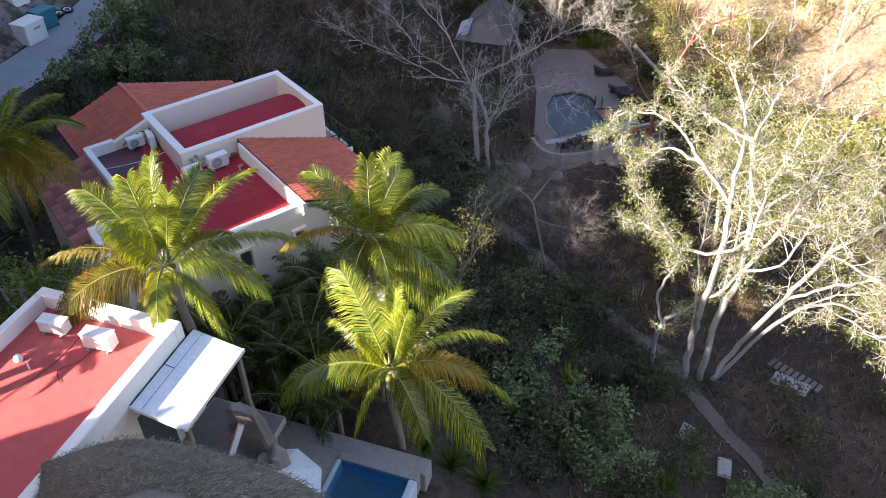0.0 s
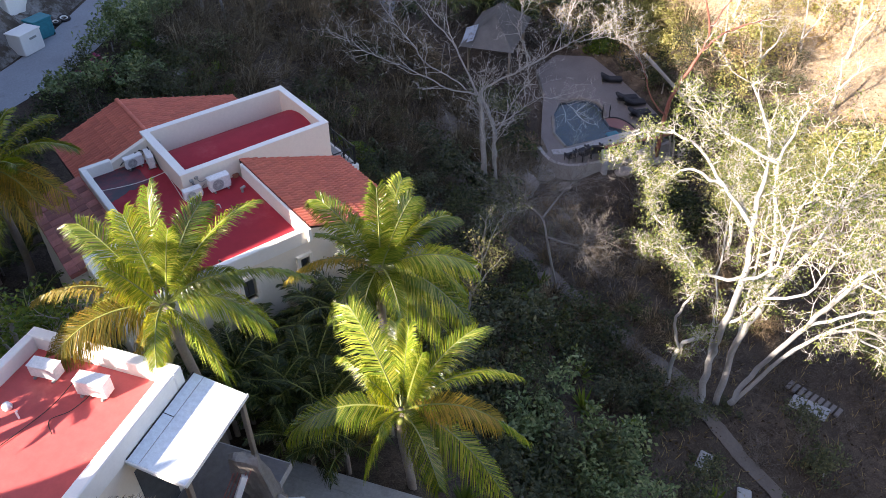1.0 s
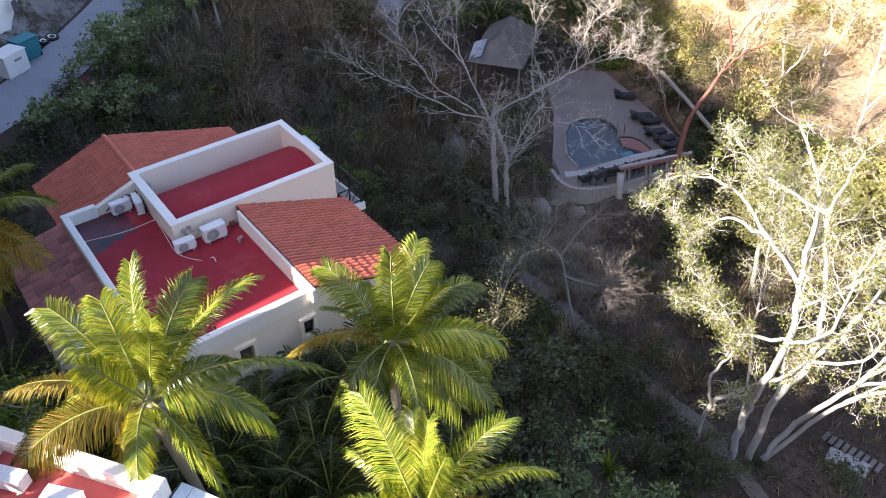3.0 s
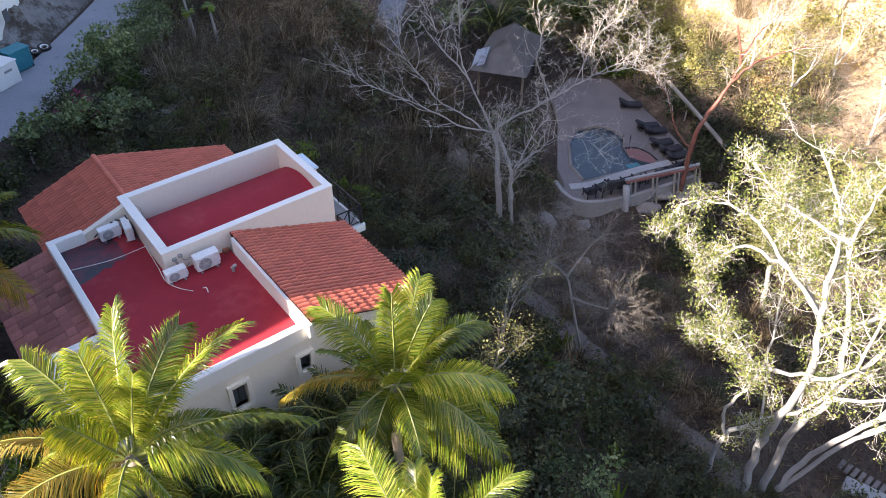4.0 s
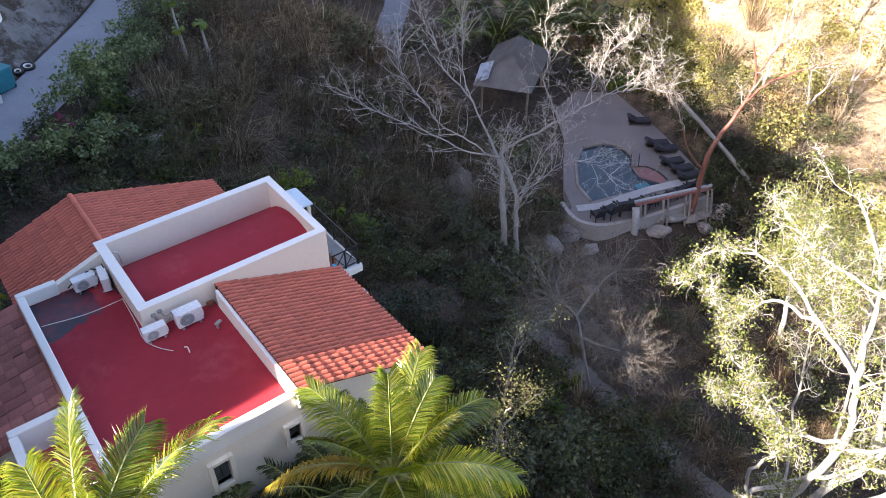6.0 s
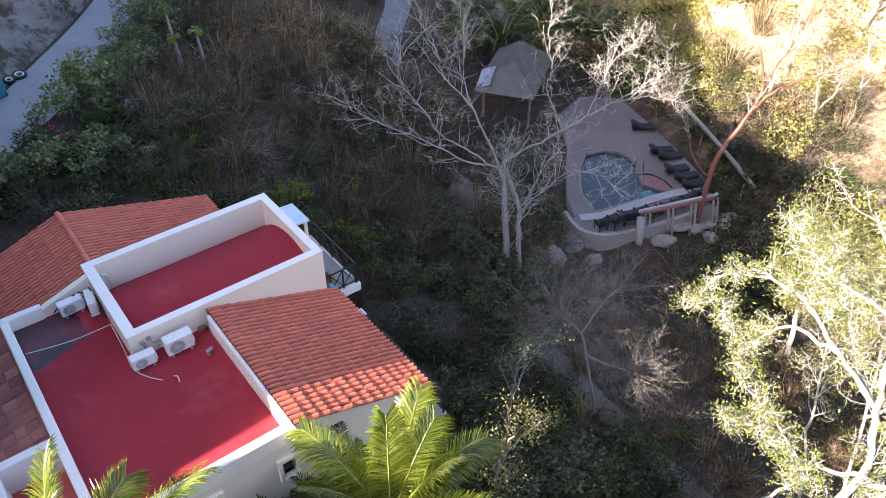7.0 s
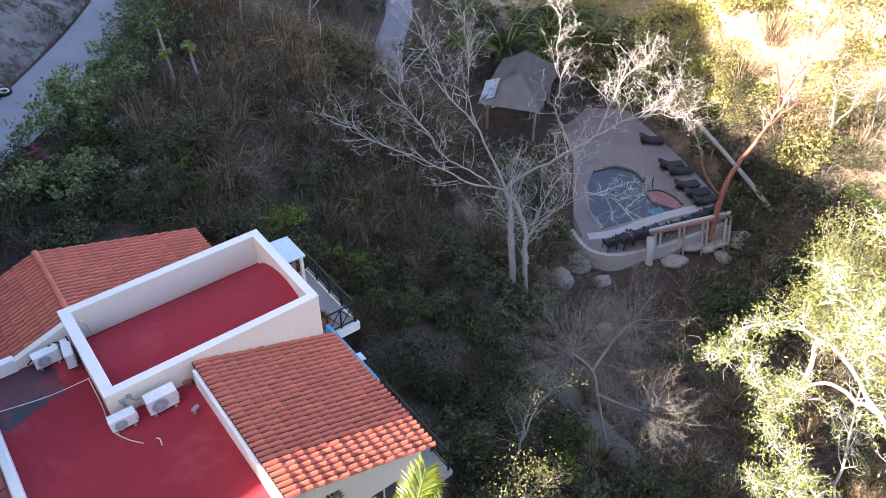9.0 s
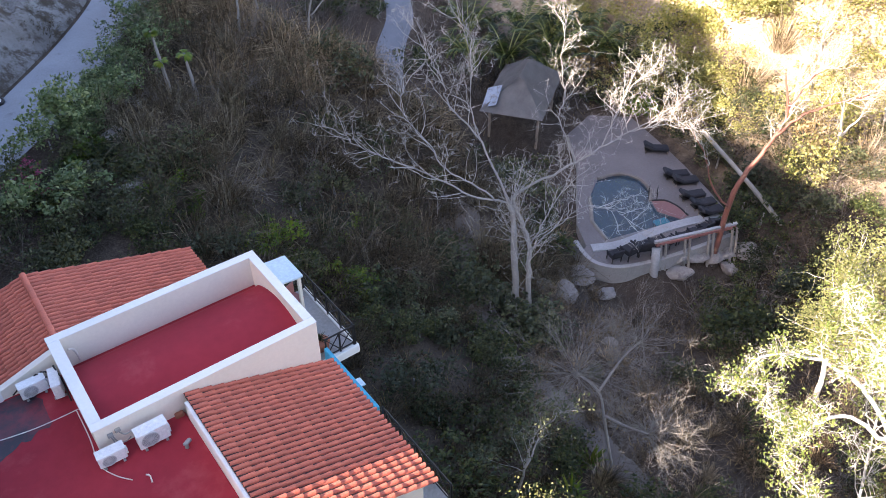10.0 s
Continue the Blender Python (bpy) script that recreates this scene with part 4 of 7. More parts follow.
def basin(parent, rim, water_z, floor_z, lining):
    """Pool walls, floor and water below a rim line."""
    if sum(a[0] * b[1] - b[0] * a[1] for a, b in zip(rim, rim[1:] + rim[:1])) < 0:
        rim = rim[::-1]
    n = len(rim)
    s = Shape()
    s.add([(x, y, water_z + 0.12) for x, y in rim] + [(x, y, floor_z) for x, y in rim], [(k, (k + 1) % n, n + (k + 1) % n, n + k) for k in range(n)] + [tuple(range(n, 2 * n))])
    part("lining", s, lining, parent)
    w = part("water", Shape().add([(x, y, water_z) for x, y in rim], [tuple(range(n))]), WATER if lining == POOL_TILE else WATER_DARK, parent)
    w.visible_shadow = False


def build_small_pool():
    p = thing("plunge_pool", "small bright blue plunge pool with a pale rim", "pool", LOW @ pose(3.4, 1.2, 0), kind="structure")
    basin(p, [(0, 0), (2.2, 0), (2.2, -3.5), (0, -3.5)], 3.84, 2.7, POOL_TILE)
    part("rim", Shape().span(-0.14, 2.45, 0.0, 0.32, 3.2, 3.98, 0.03), CONCRETE, p)
    part("rim", Shape().span(2.2, 2.45, -3.5, 0.0, 2.4, 3.98, 0.03), PALE_BLUE, p)
    part("rim", Shape().span(-0.14, 0.0, -3.5, 0.0, 3.2, 3.97, 0.02), PALE_BLUE, p)
    part("deck", Shape().span(-3.4, -0.14, -3.5, 0.32, 3.5, 3.93, 0.02), CONCRETE, p, "shaded grey pool deck")
    part("deck", Shape().span(-2.5, 2.6, 0.32, 0.9, 3.0, 3.9, 0.02), CONCRETE, p)
    u = thing("parasol", "white canvas garden parasol beside the plunge pool", "parasol", LOW @ pose(2.8, -1.3, 3.93))
    part("pole", Shape().tube([(0, 0, 0), (0, 0, 2.5)], 0.03, 8), WOOD, u)
    part("base", Shape().disc(0, 0, 0, 0.3, 0.08, 16), CONCRETE, u)
    s = Shape()
    s.v.append((0, 0, 2.55))
    for k in range(8):
        a = 2 * math.pi * k / 8
        s.v.append((1.25 * math.cos(a), 1.25 * math.sin(a), 1.95))
        s.v.append((1.27 * math.cos(a), 1.27 * math.sin(a), 1.80))
    for k in range(8):
        a, b = 1 + 2 * k, 1 + 2 * ((k + 1) % 8)
        s.f.extend([(0, a, b), (a, a + 1, b + 1, b)])
    s.m = [0] * len(s.f)
    part("canopy", s, CANVAS, u)
    for k in range(8):
        a = 2 * math.pi * k / 8
        part("rib", Shape().tube([(0, 0, 2.5), (1.24 * math.cos(a), 1.24 * math.sin(a), 1.93)], 0.012, 4), WOOD, u)


build_small_pool()


# ---------------------------------------------------------------- unseen hill added west of the houses, its crest cut to shade the gully
SHADE_CREST = [(-80, 19.7), (-13.6, 19.7), (-13.1, 17.0), (-11.6, 16.4), (-11.0, 14.5), (-9, 14.5), (-8.2, 17.6), (-5.6, 18.8), (-4.8, 18.6), (-4.6, 17.4), (-4.0, 17.4), (-3.6, 22.0), (-1.5, 29.5), (3, 30.0), (6, 29.8), (12, 30.2), (16, 34.0), (20, 38.0), (100, 40.0)]


def build_shade_hill():
    ys = list(np.arange(-80, 100.1, 0.2))
    top = np.interp(ys, [a for a, b in SHADE_CREST], [b for a, b in SHADE_CREST])
    s = Shape()
    for y, h in zip(ys, top):
        rag = 0.5 * noise.noise((y * 0.9, 2.0, 1.0)) + 0.8 * noise.noise((y * 3.1, 5.0, 1.0))
        for x, z in ((-17.6, 0.0), (-18.6, h * 0.55), (-19.0, h + rag), (-24.0, h + rag), (-46.0, h * 0.6), (-90.0, 0.0)):
            s.v.append((x, y, z))
    for i in range(len(ys) - 1):
        for k in range(5):
            a = i * 6 + k
            s.f.append((a, a + 1, a + 7, a + 6))
    s.m = [0] * len(s.f)
    tagged(part("hillside", s, HILL), "unseen brown hillside added to shade the houses and gully", "hillside", kind="structure")


build_shade_hill()


# ---------------------------------------------------------------- the pool terrace in the gully
DECK_Z = -7.5
WALL_LINE = bend([(29.6, 10.6), (29.1, 9.2), (29.15, 8.1), (30.1, 7.05), (32.4, 6.15), (35.0, 5.55), (38.4, 4.9)], 6)


def build_pool_terrace():
    t = thing("pool_terrace", "grey paved pool terrace with a curved retaining wall", "terrace", kind="structure")
    edge = [(29.9, 9.9), (31.0, 11.8), (33.8, 14.6), (36.2, 17.0), (38.6, 20.4), (42.0, 21.4), (44.4, 19.2), (43.2, 15.0), (42.2, 12.0), (41.2, 9.4), (40.2, 7.0), (38.6, 5.2)]
    edge += [(q.x, q.y) for q in WALL_LINE[::-1]][1:-4]
    pool = [(31.4, 9.58), (33.88, 8.92), (36.9, 8.1), (36.3, 9.6), (36.9, 10.7), (37.9, 11.6), (38.3, 13.0), (37.6, 14.3), (36.0, 14.8), (33.9, 13.5), (32.05, 11.5)]
    b = bmesh.new()
    outer = [b.verts.new((x, y, DECK_Z)) for x, y in edge]
    inner = [b.verts.new((x, y, DECK_Z)) for x, y in pool]
    eds = [b.edges.new((q[i], q[(i + 1) % len(q)])) for q in (outer, inner) for i in range(len(q))]
    bmesh.ops.triangle_fill(b, use_beauty=True, use_dissolve=False, edges=eds)
    for f in list(b.faces):
        c = f.calc_center_median()
        hit = False
        for i in range(len(pool)):
            (x1, y1), (x2, y2) = pool[i], pool[i - 1]
            if (y1 > c.y) != (y2 > c.y) and c.x < (x2 - x1) * (c.y - y1) / (y2 - y1) + x1:
                hit = not hit
        if hit:
            b.faces.remove(f)
    bmesh.ops.recalc_face_normals(b, faces=b.faces)
    part("paving", Shape().bm(b), DECK, t)
    n = len(edge)
    part("paving_edge", Shape().add([(x, y, DECK_Z) for x, y in edge] + [(x, y, -10.5) for x, y in edge], [(k, (k + 1) % n, n + (k + 1) % n, n + k) for k in range(n)]), CONCRETE, t)
    basin(t, pool, DECK_Z - 0.12, DECK_Z - 1.1, POOL_DARK)
    shelf = [(36.95, 8.05), (36.35, 9.6), (36.95, 10.65), (37.7, 10.1), (37.85, 9.1), (37.6, 8.1)]
    k = len(shelf)
    part("pool_shelf", Shape().add([(x, y, DECK_Z + 0.03) for x, y in shelf] + [(x, y, DECK_Z - 0.6) for x, y in shelf], [tuple(range(k))] + [(a, a + k, (a + 1) % k + k, (a + 1) % k) for a in range(k)]), POOL_PINK, t, "dull pink pool shelf")
    part("shelf_edge", Shape().tube(bend([(x, y, DECK_Z + 0.05) for x, y in shelf[2:]], 4), 0.07, 6), DARK_METAL, t)
    part("pool_rim", Shape().tube([(x, y, DECK_Z + 0.0) for x, y in (pool[0], pool[-1], pool[-2])], 0.14, 6), STONE, t)
    part("pool_rim", Shape().tube(bend([(x, y, DECK_Z + 0.0) for x, y in pool[4:9]], 4), 0.14, 6), STONE, t)
    c = Shape()
    cope = bend([(30.0, 9.55, 0), (31.6, 8.75, 0), (34.1, 8.3, 0), (36.2, 7.85, 0), (39.7, 6.7, 0)], 5)
    for i, q in enumerate(cope):
        d = (cope[min(i + 1, len(cope) - 1)] - cope[max(i - 1, 0)]).normalized()
        for off, z in ((-0.34, DECK_Z - 0.5), (-0.34, DECK_Z + 0.10), (0.34, DECK_Z + 0.10), (0.34, DECK_Z - 0.05)):
            c.v.append((q.x - d.y * off, q.y + d.x * off, z))
    for i in range(len(cope) - 1):
        for k in range(3):
            a = 4 * i + k
            c.f.append((a, a + 1, a + 5, a + 4))
    c.m = [0] * len(c.f)
    part("coping", c, PALE_CONCRETE, t, "pale coping along the pool")
    part("pool_step", Shape().box(35.9, 8.85, DECK_Z - 0.28, 1.0, 0.6, 0.3, -15, 0.05), TURQUOISE, t, "turquoise pool step")
    s = Shape()
    for i, q in enumerate(WALL_LINE):
        d = (WALL_LINE[min(i + 1, len(WALL_LINE) - 1)] - WALL_LINE[max(i - 1, 0)]).normalized()
        o = Vector((d.y, -d.x, 0))
        for off, z in ((0.14, -10.2), (0.14, -7.3), (-0.14, -7.3), (-0.14, -7.6)):
            s.v.append((q.x + o.x * off, q.y + o.y * off, z))
    for i in range(len(WALL_LINE) - 1):
        for k in range(3):
            a = 4 * i + k
            s.f.append((a, a + 4, a + 5, a + 1))
    s.m = [0] * len(s.f)
    part("retaining_wall", s, CONCRETE, t, "smooth pale grey curved retaining wall")
    # rocks of the small cascade below
    part("cascade_bed", Shape().box(36.0, 4.9, -9.9, 4.6, 1.6, 0.7, -12, 0.2), ROCK, t)
    p = thing("pergola", "pale pergola posts carrying a long red painted beam", "pergola")
    part("beam", Shape().tube([(32.3, 6.55, -6.35), (37.7, 4.75, -6.35)], 0.16, 4), WOOD_RED, p, "dull red painted beam")
    part("beam_cap", Shape().tube([(32.2, 6.6, -6.17), (37.8, 4.73, -6.17)], 0.12, 4), PALE_CONCRETE, p)
    for k in range(8):
        u = (k // 2) / 3.3 + 0.05 + (k % 2) * 0.06
        x, y = 32.3 + 5.4 * u, 6.55 - 1.8 * u
        part("post", Shape().tube([(x, y - 0.1, -6.4), (x - 0.1, y - 0.75, -9.6)], 0.085, 7), WOOD_PALE, p)
    part("column", Shape().tube([(32.2, 6.4, -6.5), (32.0, 6.1, -7.4), (31.6, 5.6, -10.6)], [0.27, 0.25, 0.32], 9), PALE_CONCRETE, p, "thick pale column", True)


WOOD_PALE = surface("bleached_wood", (0.33, 0.30, 0.265), (0.22, 0.195, 0.17), 0.9, 1.2, 12, 0.3, 22)
PALE_CONCRETE = surface("pale_render", (0.36, 0.36, 0.36), (0.28, 0.275, 0.27), 0.85, 0.8, 9, 0.2, 30, stain=(0.24, 0.225, 0.21), stain_at=(0.58, 0.78))
build_pool_terrace()


def build_lounger():
    t = thing("sun_lounger", "dark cushioned sun lounger on the pool terrace", "lounger", pose(0, 0, -50), "pool loungers")
    part("cushion", Shape().box(0, -0.25, 0.36, 0.72, 1.25, 0.26, 0, 0.09), CUSHION, t)
    part("backrest", Shape().box(0, 0.62, 0.56, 0.72, 0.8, 0.26, 0, 0.09, tilt=(28, 0, 0)), CUSHION, t)
    part("frame", Shape().box(0, 0, 0.22, 0.56, 1.7, 0.05, 0, 0.01), DARK_METAL, t)
    for x in (-0.25, 0.25):
        for y in (-0.8, 0.8):
            part("leg", Shape().box(x, y, 0.13, 0.05, 0.05, 0.26, 0, 0.008), WOOD, t)
    return t


def build_terrace_chair():
    t = thing("terrace_chair", "dark rounded chair along the pool wall", "chair", pose(0, 0, -50), "chairs along the pool wall")
    part("seat", Shape().box(0, 0, 0.36, 0.62, 0.6, 0.16, 0, 0.05), CUSHION, t)
    part("backrest", Shape().box(0, -0.3, 0.6, 0.62, 0.12, 0.42, 0, 0.05, tilt=(14, 0, 0)), CUSHION, t)
    for x in (-0.3, 0.3):
        part("armrest", Shape().box(x, 0, 0.5, 0.08, 0.55, 0.1, 0, 0.03), CUSHION, t)
    for x in (-0.26, 0.26):
        for y in (-0.24, 0.24):
            part("leg", Shape().box(x, y, 0.14, 0.05, 0.05, 0.28, 0, 0.008), DARK_METAL, t)
    return t


first = build_lounger()
for i, (x, y, a) in enumerate(((39.4, 9.2, 68), (39.2, 8.15, 72), (38.9, 7.25, 76), (40.5, 11.5, 60), (40.4, 10.6, 64), (42.0, 14.6, 50))):
    m = pose(x, y, DECK_Z, 0, 0, a)
    if i:
        copy_thing(first, m)
    else:
        first.matrix_basis = m
first = build_terrace_chair()
for i in range(9):
    u = i / 8
    m = pose(30.3 + 7.7 * u, 7.95 - 1.7 * u - 0.3 * math.sin(math.pi * u), DECK_Z, 0, 0, -14 + 14 * math.sin(i * 2.1)) @ Matrix.Scale(1.25 if i < 4 else 0.95, 4)
    if i:
        copy_thing(first, m)
    else:
        first.matrix_basis = m
hose("handrail", "curved dark pool ladder rail", "handrail", [(36.9, 10.9, -7.5), (36.8, 10.9, -6.6), (37.2, 11.2, -6.55), (37.5, 11.4, -7.5)], 0.03, DARK_METAL)
hose("handrail", "second curved dark pool ladder rail", "handrail", [(37.3, 10.5, -7.5), (37.2, 10.5, -6.6), (37.6, 10.8, -6.55), (37.9, 11.0, -7.5)], 0.03, DARK_METAL)


def stone_mesh(seed, rough=0.28):
    b = bmesh.new()
    bmesh.ops.create_icosphere(b, subdivisions=3, radius=1.0)
    for v in b.verts:
        n = noise.noise(v.co * 1.2 + Vector((seed * 7.1, 0, 0))) * rough * 1.6 + noise.noise(v.co * 3.5 + Vector((0, seed * 3.3, 0))) * rough * 0.5
        v.co *= 1 + n
        v.co.z *= 0.7
    return Shape().bm(b).mesh("boulder", ROCK, False)


STONES = [stone_mesh(k) for k in range(5)]
rnd = random.Random(77)


def boulder(x, y, z, r, label="grey weathered boulder half sunk in the slope"):
    ob = part("boulder", STONES[rnd.randrange(5)], None)
    ob.matrix_basis = pose(x, y, z, rnd.uniform(-15, 15), rnd.uniform(-15, 15), rnd.uniform(0, 360)) @ Matrix.Diagonal((r * rnd.uniform(0.8, 1.3), r, r * rnd.uniform(0.7, 1), 1))
    return tagged(ob, label, "boulder", "boulders")


for x, y, r in ((34.2, 5.9, 0.6), (35.4, 5.4, 0.7), (36.4, 4.9, 0.6), (37.6, 4.7, 0.55), (38.8, 4.0, 0.8), (33.4, 5.2, 0.6), (36.9, 3.9, 0.6)):
    boulder(x, y, height(x, y) + 0.2, r, "wet-looking grey rock in the small cascade")
for x, y, r in ((6.7, 20.7, 0.55), (8.6, 23.2, 0.4), (7.6, 17.4, 0.5), (5.9, 16.2, 0.45), (9.8, 25.0, 0.4), (24.6, 8.2, 0.55), (25.6, 7.4, 0.7), (26.5, 9.4, 0.6), (27.8, 8.6, 0.8), (28.3, 6.6, 0.6), (24.9, 3.2, 0.4), (12.6, 12.8, 0.35)):
    boulder(x, y, road_height(x, y) + 0.1, r)


for k in range(46):
    u = rnd.random()
    x, y = 6.0 + 3.4 * u + rnd.gauss(0, 0.45), 15.6 + 8.6 * u + rnd.gauss(0, 0.5)
    boulder(x, y, road_height(x, y) + 0.03, rnd.uniform(0.10, 0.30), "small grey rubble stone on the bare strip beside the hedge")


def build_palapa():
    t = thing("thatched_pavilion", "low pavilion with a grey hipped roof beside the pool", "pavilion", pose(36.1, 23.1, -6.6, 0, 0, 35))
    t.scale = (1.12, 1.0, 1.0)
    s = Shape()
    e = [(-3.6, -2.3, 2.5), (3.2, -2.3, 2.5), (3.2, 2.3, 2.5), (-3.6, 2.3, 2.5), (-0.9, 0, 4.4), (1.2, 0, 4.4)]
    s.add(e, [(0, 1, 5, 4), (1, 2, 5), (2, 3, 4, 5), (3, 0, 4), (3, 2, 1, 0)])
    part("roof", s, THATCH_DIM, t, "weathered grey thatch")
    s = Shape()
    q = random.Random(8)
    for k in range(1500):
        u, w = q.uniform(-1, 1), q.uniform(0, 1)
        sgn = q.choice((-1, 1))
        x = u * (3.0 - 1.45 * w)
        y = sgn * 2.2 * (1 - w)
        blade(s, Vector((x, y, 2.62 + 1.82 * w)), Vector((q.uniform(-0.2, 0.2), sgn, -0.85)), q.uniform(0.2, 0.45), 0.05, 0.02)
    tagged(part("thatch_layer", s, THATCH_DIM, t), kind="stuff")
    for x in (-2.5, 2.5):
        for y in (-1.8, 1.8):
            part("post", Shape().tube([(x, y, -0.6), (x, y, 2.4)], 0.1, 8), WOOD, t)
    part("blue_sheet", Shape().box(-2.5, 1.7, 3.15, 1.7, 1.3, 0.03, 0, 0.01, tilt=(-30, -25, 0)), WORN_SHEET, t, "worn blue-grey sheet patched onto the thatch")


build_palapa()


def build_roadside():
    b = thing("utility_box", "white rendered utility cabinet beside the lane", "utility box", pose(-0.1, 23.4, 4.35, 0, 0, 30))
    part("body", Shape().box(0, 0, 0.6, 1.5, 1.1, 1.2, 0, 0.04), WHITE_TRIM, b)
    part("lid", Shape().box(0, 0, 1.23, 1.58, 1.18, 0.07, 0, 0.02), WHITE_TRIM, b)
    part("vent", Shape().box(0.1, -0.56, 0.85, 0.5, 0.03, 0.12, 0, 0.01), PIPE, b)
    b = thing("rubbish_bin", "teal plastic rubbish container beside the lane", "bin", pose(1.1, 24.9, 4.35, 0, 0, 25))
    part("body", Shape().box(0, 0, 0.55, 1.3, 0.9, 1.1, 0, 0.06), TEAL, b)
    part("lid", Shape().box(0, 0, 1.14, 1.38, 0.98, 0.1, 0, 0.04), TEAL, b)
    for x in (-0.5, 0.5):
        part("wheel", Shape().tube([(x, -0.4, 0.09), (x + 0.08, -0.4, 0.09)], 0.09, 10), DARK_METAL, b)
    for x, y, r in ((2.9, 26.6, 0.3), (2.3, 26.3, 0.24)):
        w = thing("tyre", "old pale-rimmed tyre lying beside the lane", "tyre", pose(x, y, 4.4, 12, 4, 0))
        ring = [(r * math.cos(a * 0.3927), r * math.sin(a * 0.3927), 0.08) for a in range(17)]
        part("tyre_ring", Shape().tube(ring, 0.09, 8, 0, False), DARK_METAL, w, smooth=True)
        part("rim", Shape().tube([(r * 0.72 * math.cos(a * 0.3927), r * 0.72 * math.sin(a * 0.3927), 0.1) for a in range(17)], 0.05, 6, 0, False), WHITE_TRIM, w, smooth=True)
    h = thing("house", "white stucco garden wall and house corner beyond the lane", "house")
    part("wall", Shape().box(-3.2, 25.6, 5.4, 0.35, 7.0, 2.6, -38, 0.03), WHITE_TRIM, h)
    part("wall", Shape().box(0.6, 29.0, 5.9, 4.4, 2.4, 3.6, 48, 0.04), WHITE_TRIM, h)
    part("roof", Shape().box(0.6, 29.0, 7.75, 4.7, 2.7, 0.12, 48, 0.03), WHITE_TRIM, h)
    part("window", Shape().box(1.75, 27.9, 6.2, 0.5, 0.05, 0.7, 48, 0.01), GLASS, h)
    # rocky cut above the lane
    s = Shape()
    n, m = 90, 34
    for j in range(m + 1):
        for i in range(n + 1):
            u, w = i / n, j / m
            f = 17 + u * (len(ROAD) - 18.01)
            q = ROAD[int(f)].lerp(ROAD[int(f) + 1], f - int(f))
            off = 2.0 + w * 10
            x, y = q.x - off * 0.8, q.y + off * 0.6
            k = min(1, w * 5)
            z = 4.15 + 5.6 * w ** 0.75 + k * (1.1 * noise.noise((x * 0.35, y * 0.35, 1)) + 0.55 * noise.noise((x * 0.95, y * 0.95, 2)) + 0.28 * noise.noise((x * 2.3, y * 2.3, 5)))
            s.v.append((x, y, z))
    for j in range(m):
        for i in range(n):
            a = j * (n + 1) + i
            s.f.append((a, a + 1, a + n + 2, a + n + 1))
    s.m = [0] * len(s.f)
    tagged(part("rock_bank", s, BANK), "grey weathered rock cut above the lane", "rock bank", kind="structure")


build_roadside()
st = thing("garden_steps", "dark narrow steps beside a fallen slab", "steps")
for k in range(9):
    x, y = 22.5 + 0.06 * k, -15.0 - 0.30 * k
    part("tread", Shape().box(x, y, height(x, y) + 0.10 + 0.01 * k, 0.62, 0.20, 0.12, 4, 0.02), DECK, st)
g = thing("stone_slab", "large pale stone slab lying on the bank", "stone slab", pose(21.95, -16.4, height(21.95, -16.4) + 0.12, 3, -5, -78))
part("slab", Shape().box(0, 0, 0, 1.75, 0.85, 0.16, 0, 0.05), PALE_CONCRETE, g)
for x, y, z, a in ((14.2, -15.7, 0, 20), (14.2, -17.8, 0, 35)):
    g = thing("stone_slab", "pale flat stone slab beside the path" if x < 20 else "dark flat stone slab on the slope", "stone slab", pose(x, y, height(x, y) + 0.12, 6, -4, a), "slabs beside the path")
    part("slab", Shape().box(0, 0, 0, 0.95, 0.6, 0.16, 0, 0.05), PALE_CONCRETE if x < 20 else ROCK, g)


# ---------------------------------------------------------------- plants: building blocks
def leaves_into(s, centres, per, spread, size, q, mat=0, up=0.25, flat_z=0.75):
    """Many small pointed leaves scattered round the centres."""
    centres = np.asarray(centres, dtype=float)
    n = len(centres) * per
    if n == 0:
        return
    c = np.repeat(centres, per, axis=0)
    off = q.normal(size=(n, 3)) * spread * np.array([1, 1, flat_z])
    p = c + off
    nrm = q.normal(size=(n, 3)) * 0.8 + np.array([0, 0, 1.0])
    nrm /= np.linalg.norm(nrm, axis=1)[:, None]
    d = q.normal(size=(n, 3)) + np.array([0, 0, up])
    d -= nrm * np.sum(d * nrm, axis=1)[:, None]
    d /= np.linalg.norm(d, axis=1)[:, None] + 1e-9
    w = np.cross(nrm, d)
    L = size * q.uniform(0.6, 1.35, n)[:, None]
    a, b = p - d * L * 0.5, p + d * L * 0.5
    m1, m2 = p + w * L * 0.27 - nrm * L * 0.06, p - w * L * 0.27 - nrm * L * 0.06
    k = len(s.v)
    s.v.extend(map(tuple, np.stack([a, m1, b, m2], 1).reshape(-1, 3).tolist()))
    s.f.extend([(k + 4 * i, k + 4 * i + 1, k + 4 * i + 2, k + 4 * i + 3) for i in range(n)])
    s.m.extend([mat] * n)


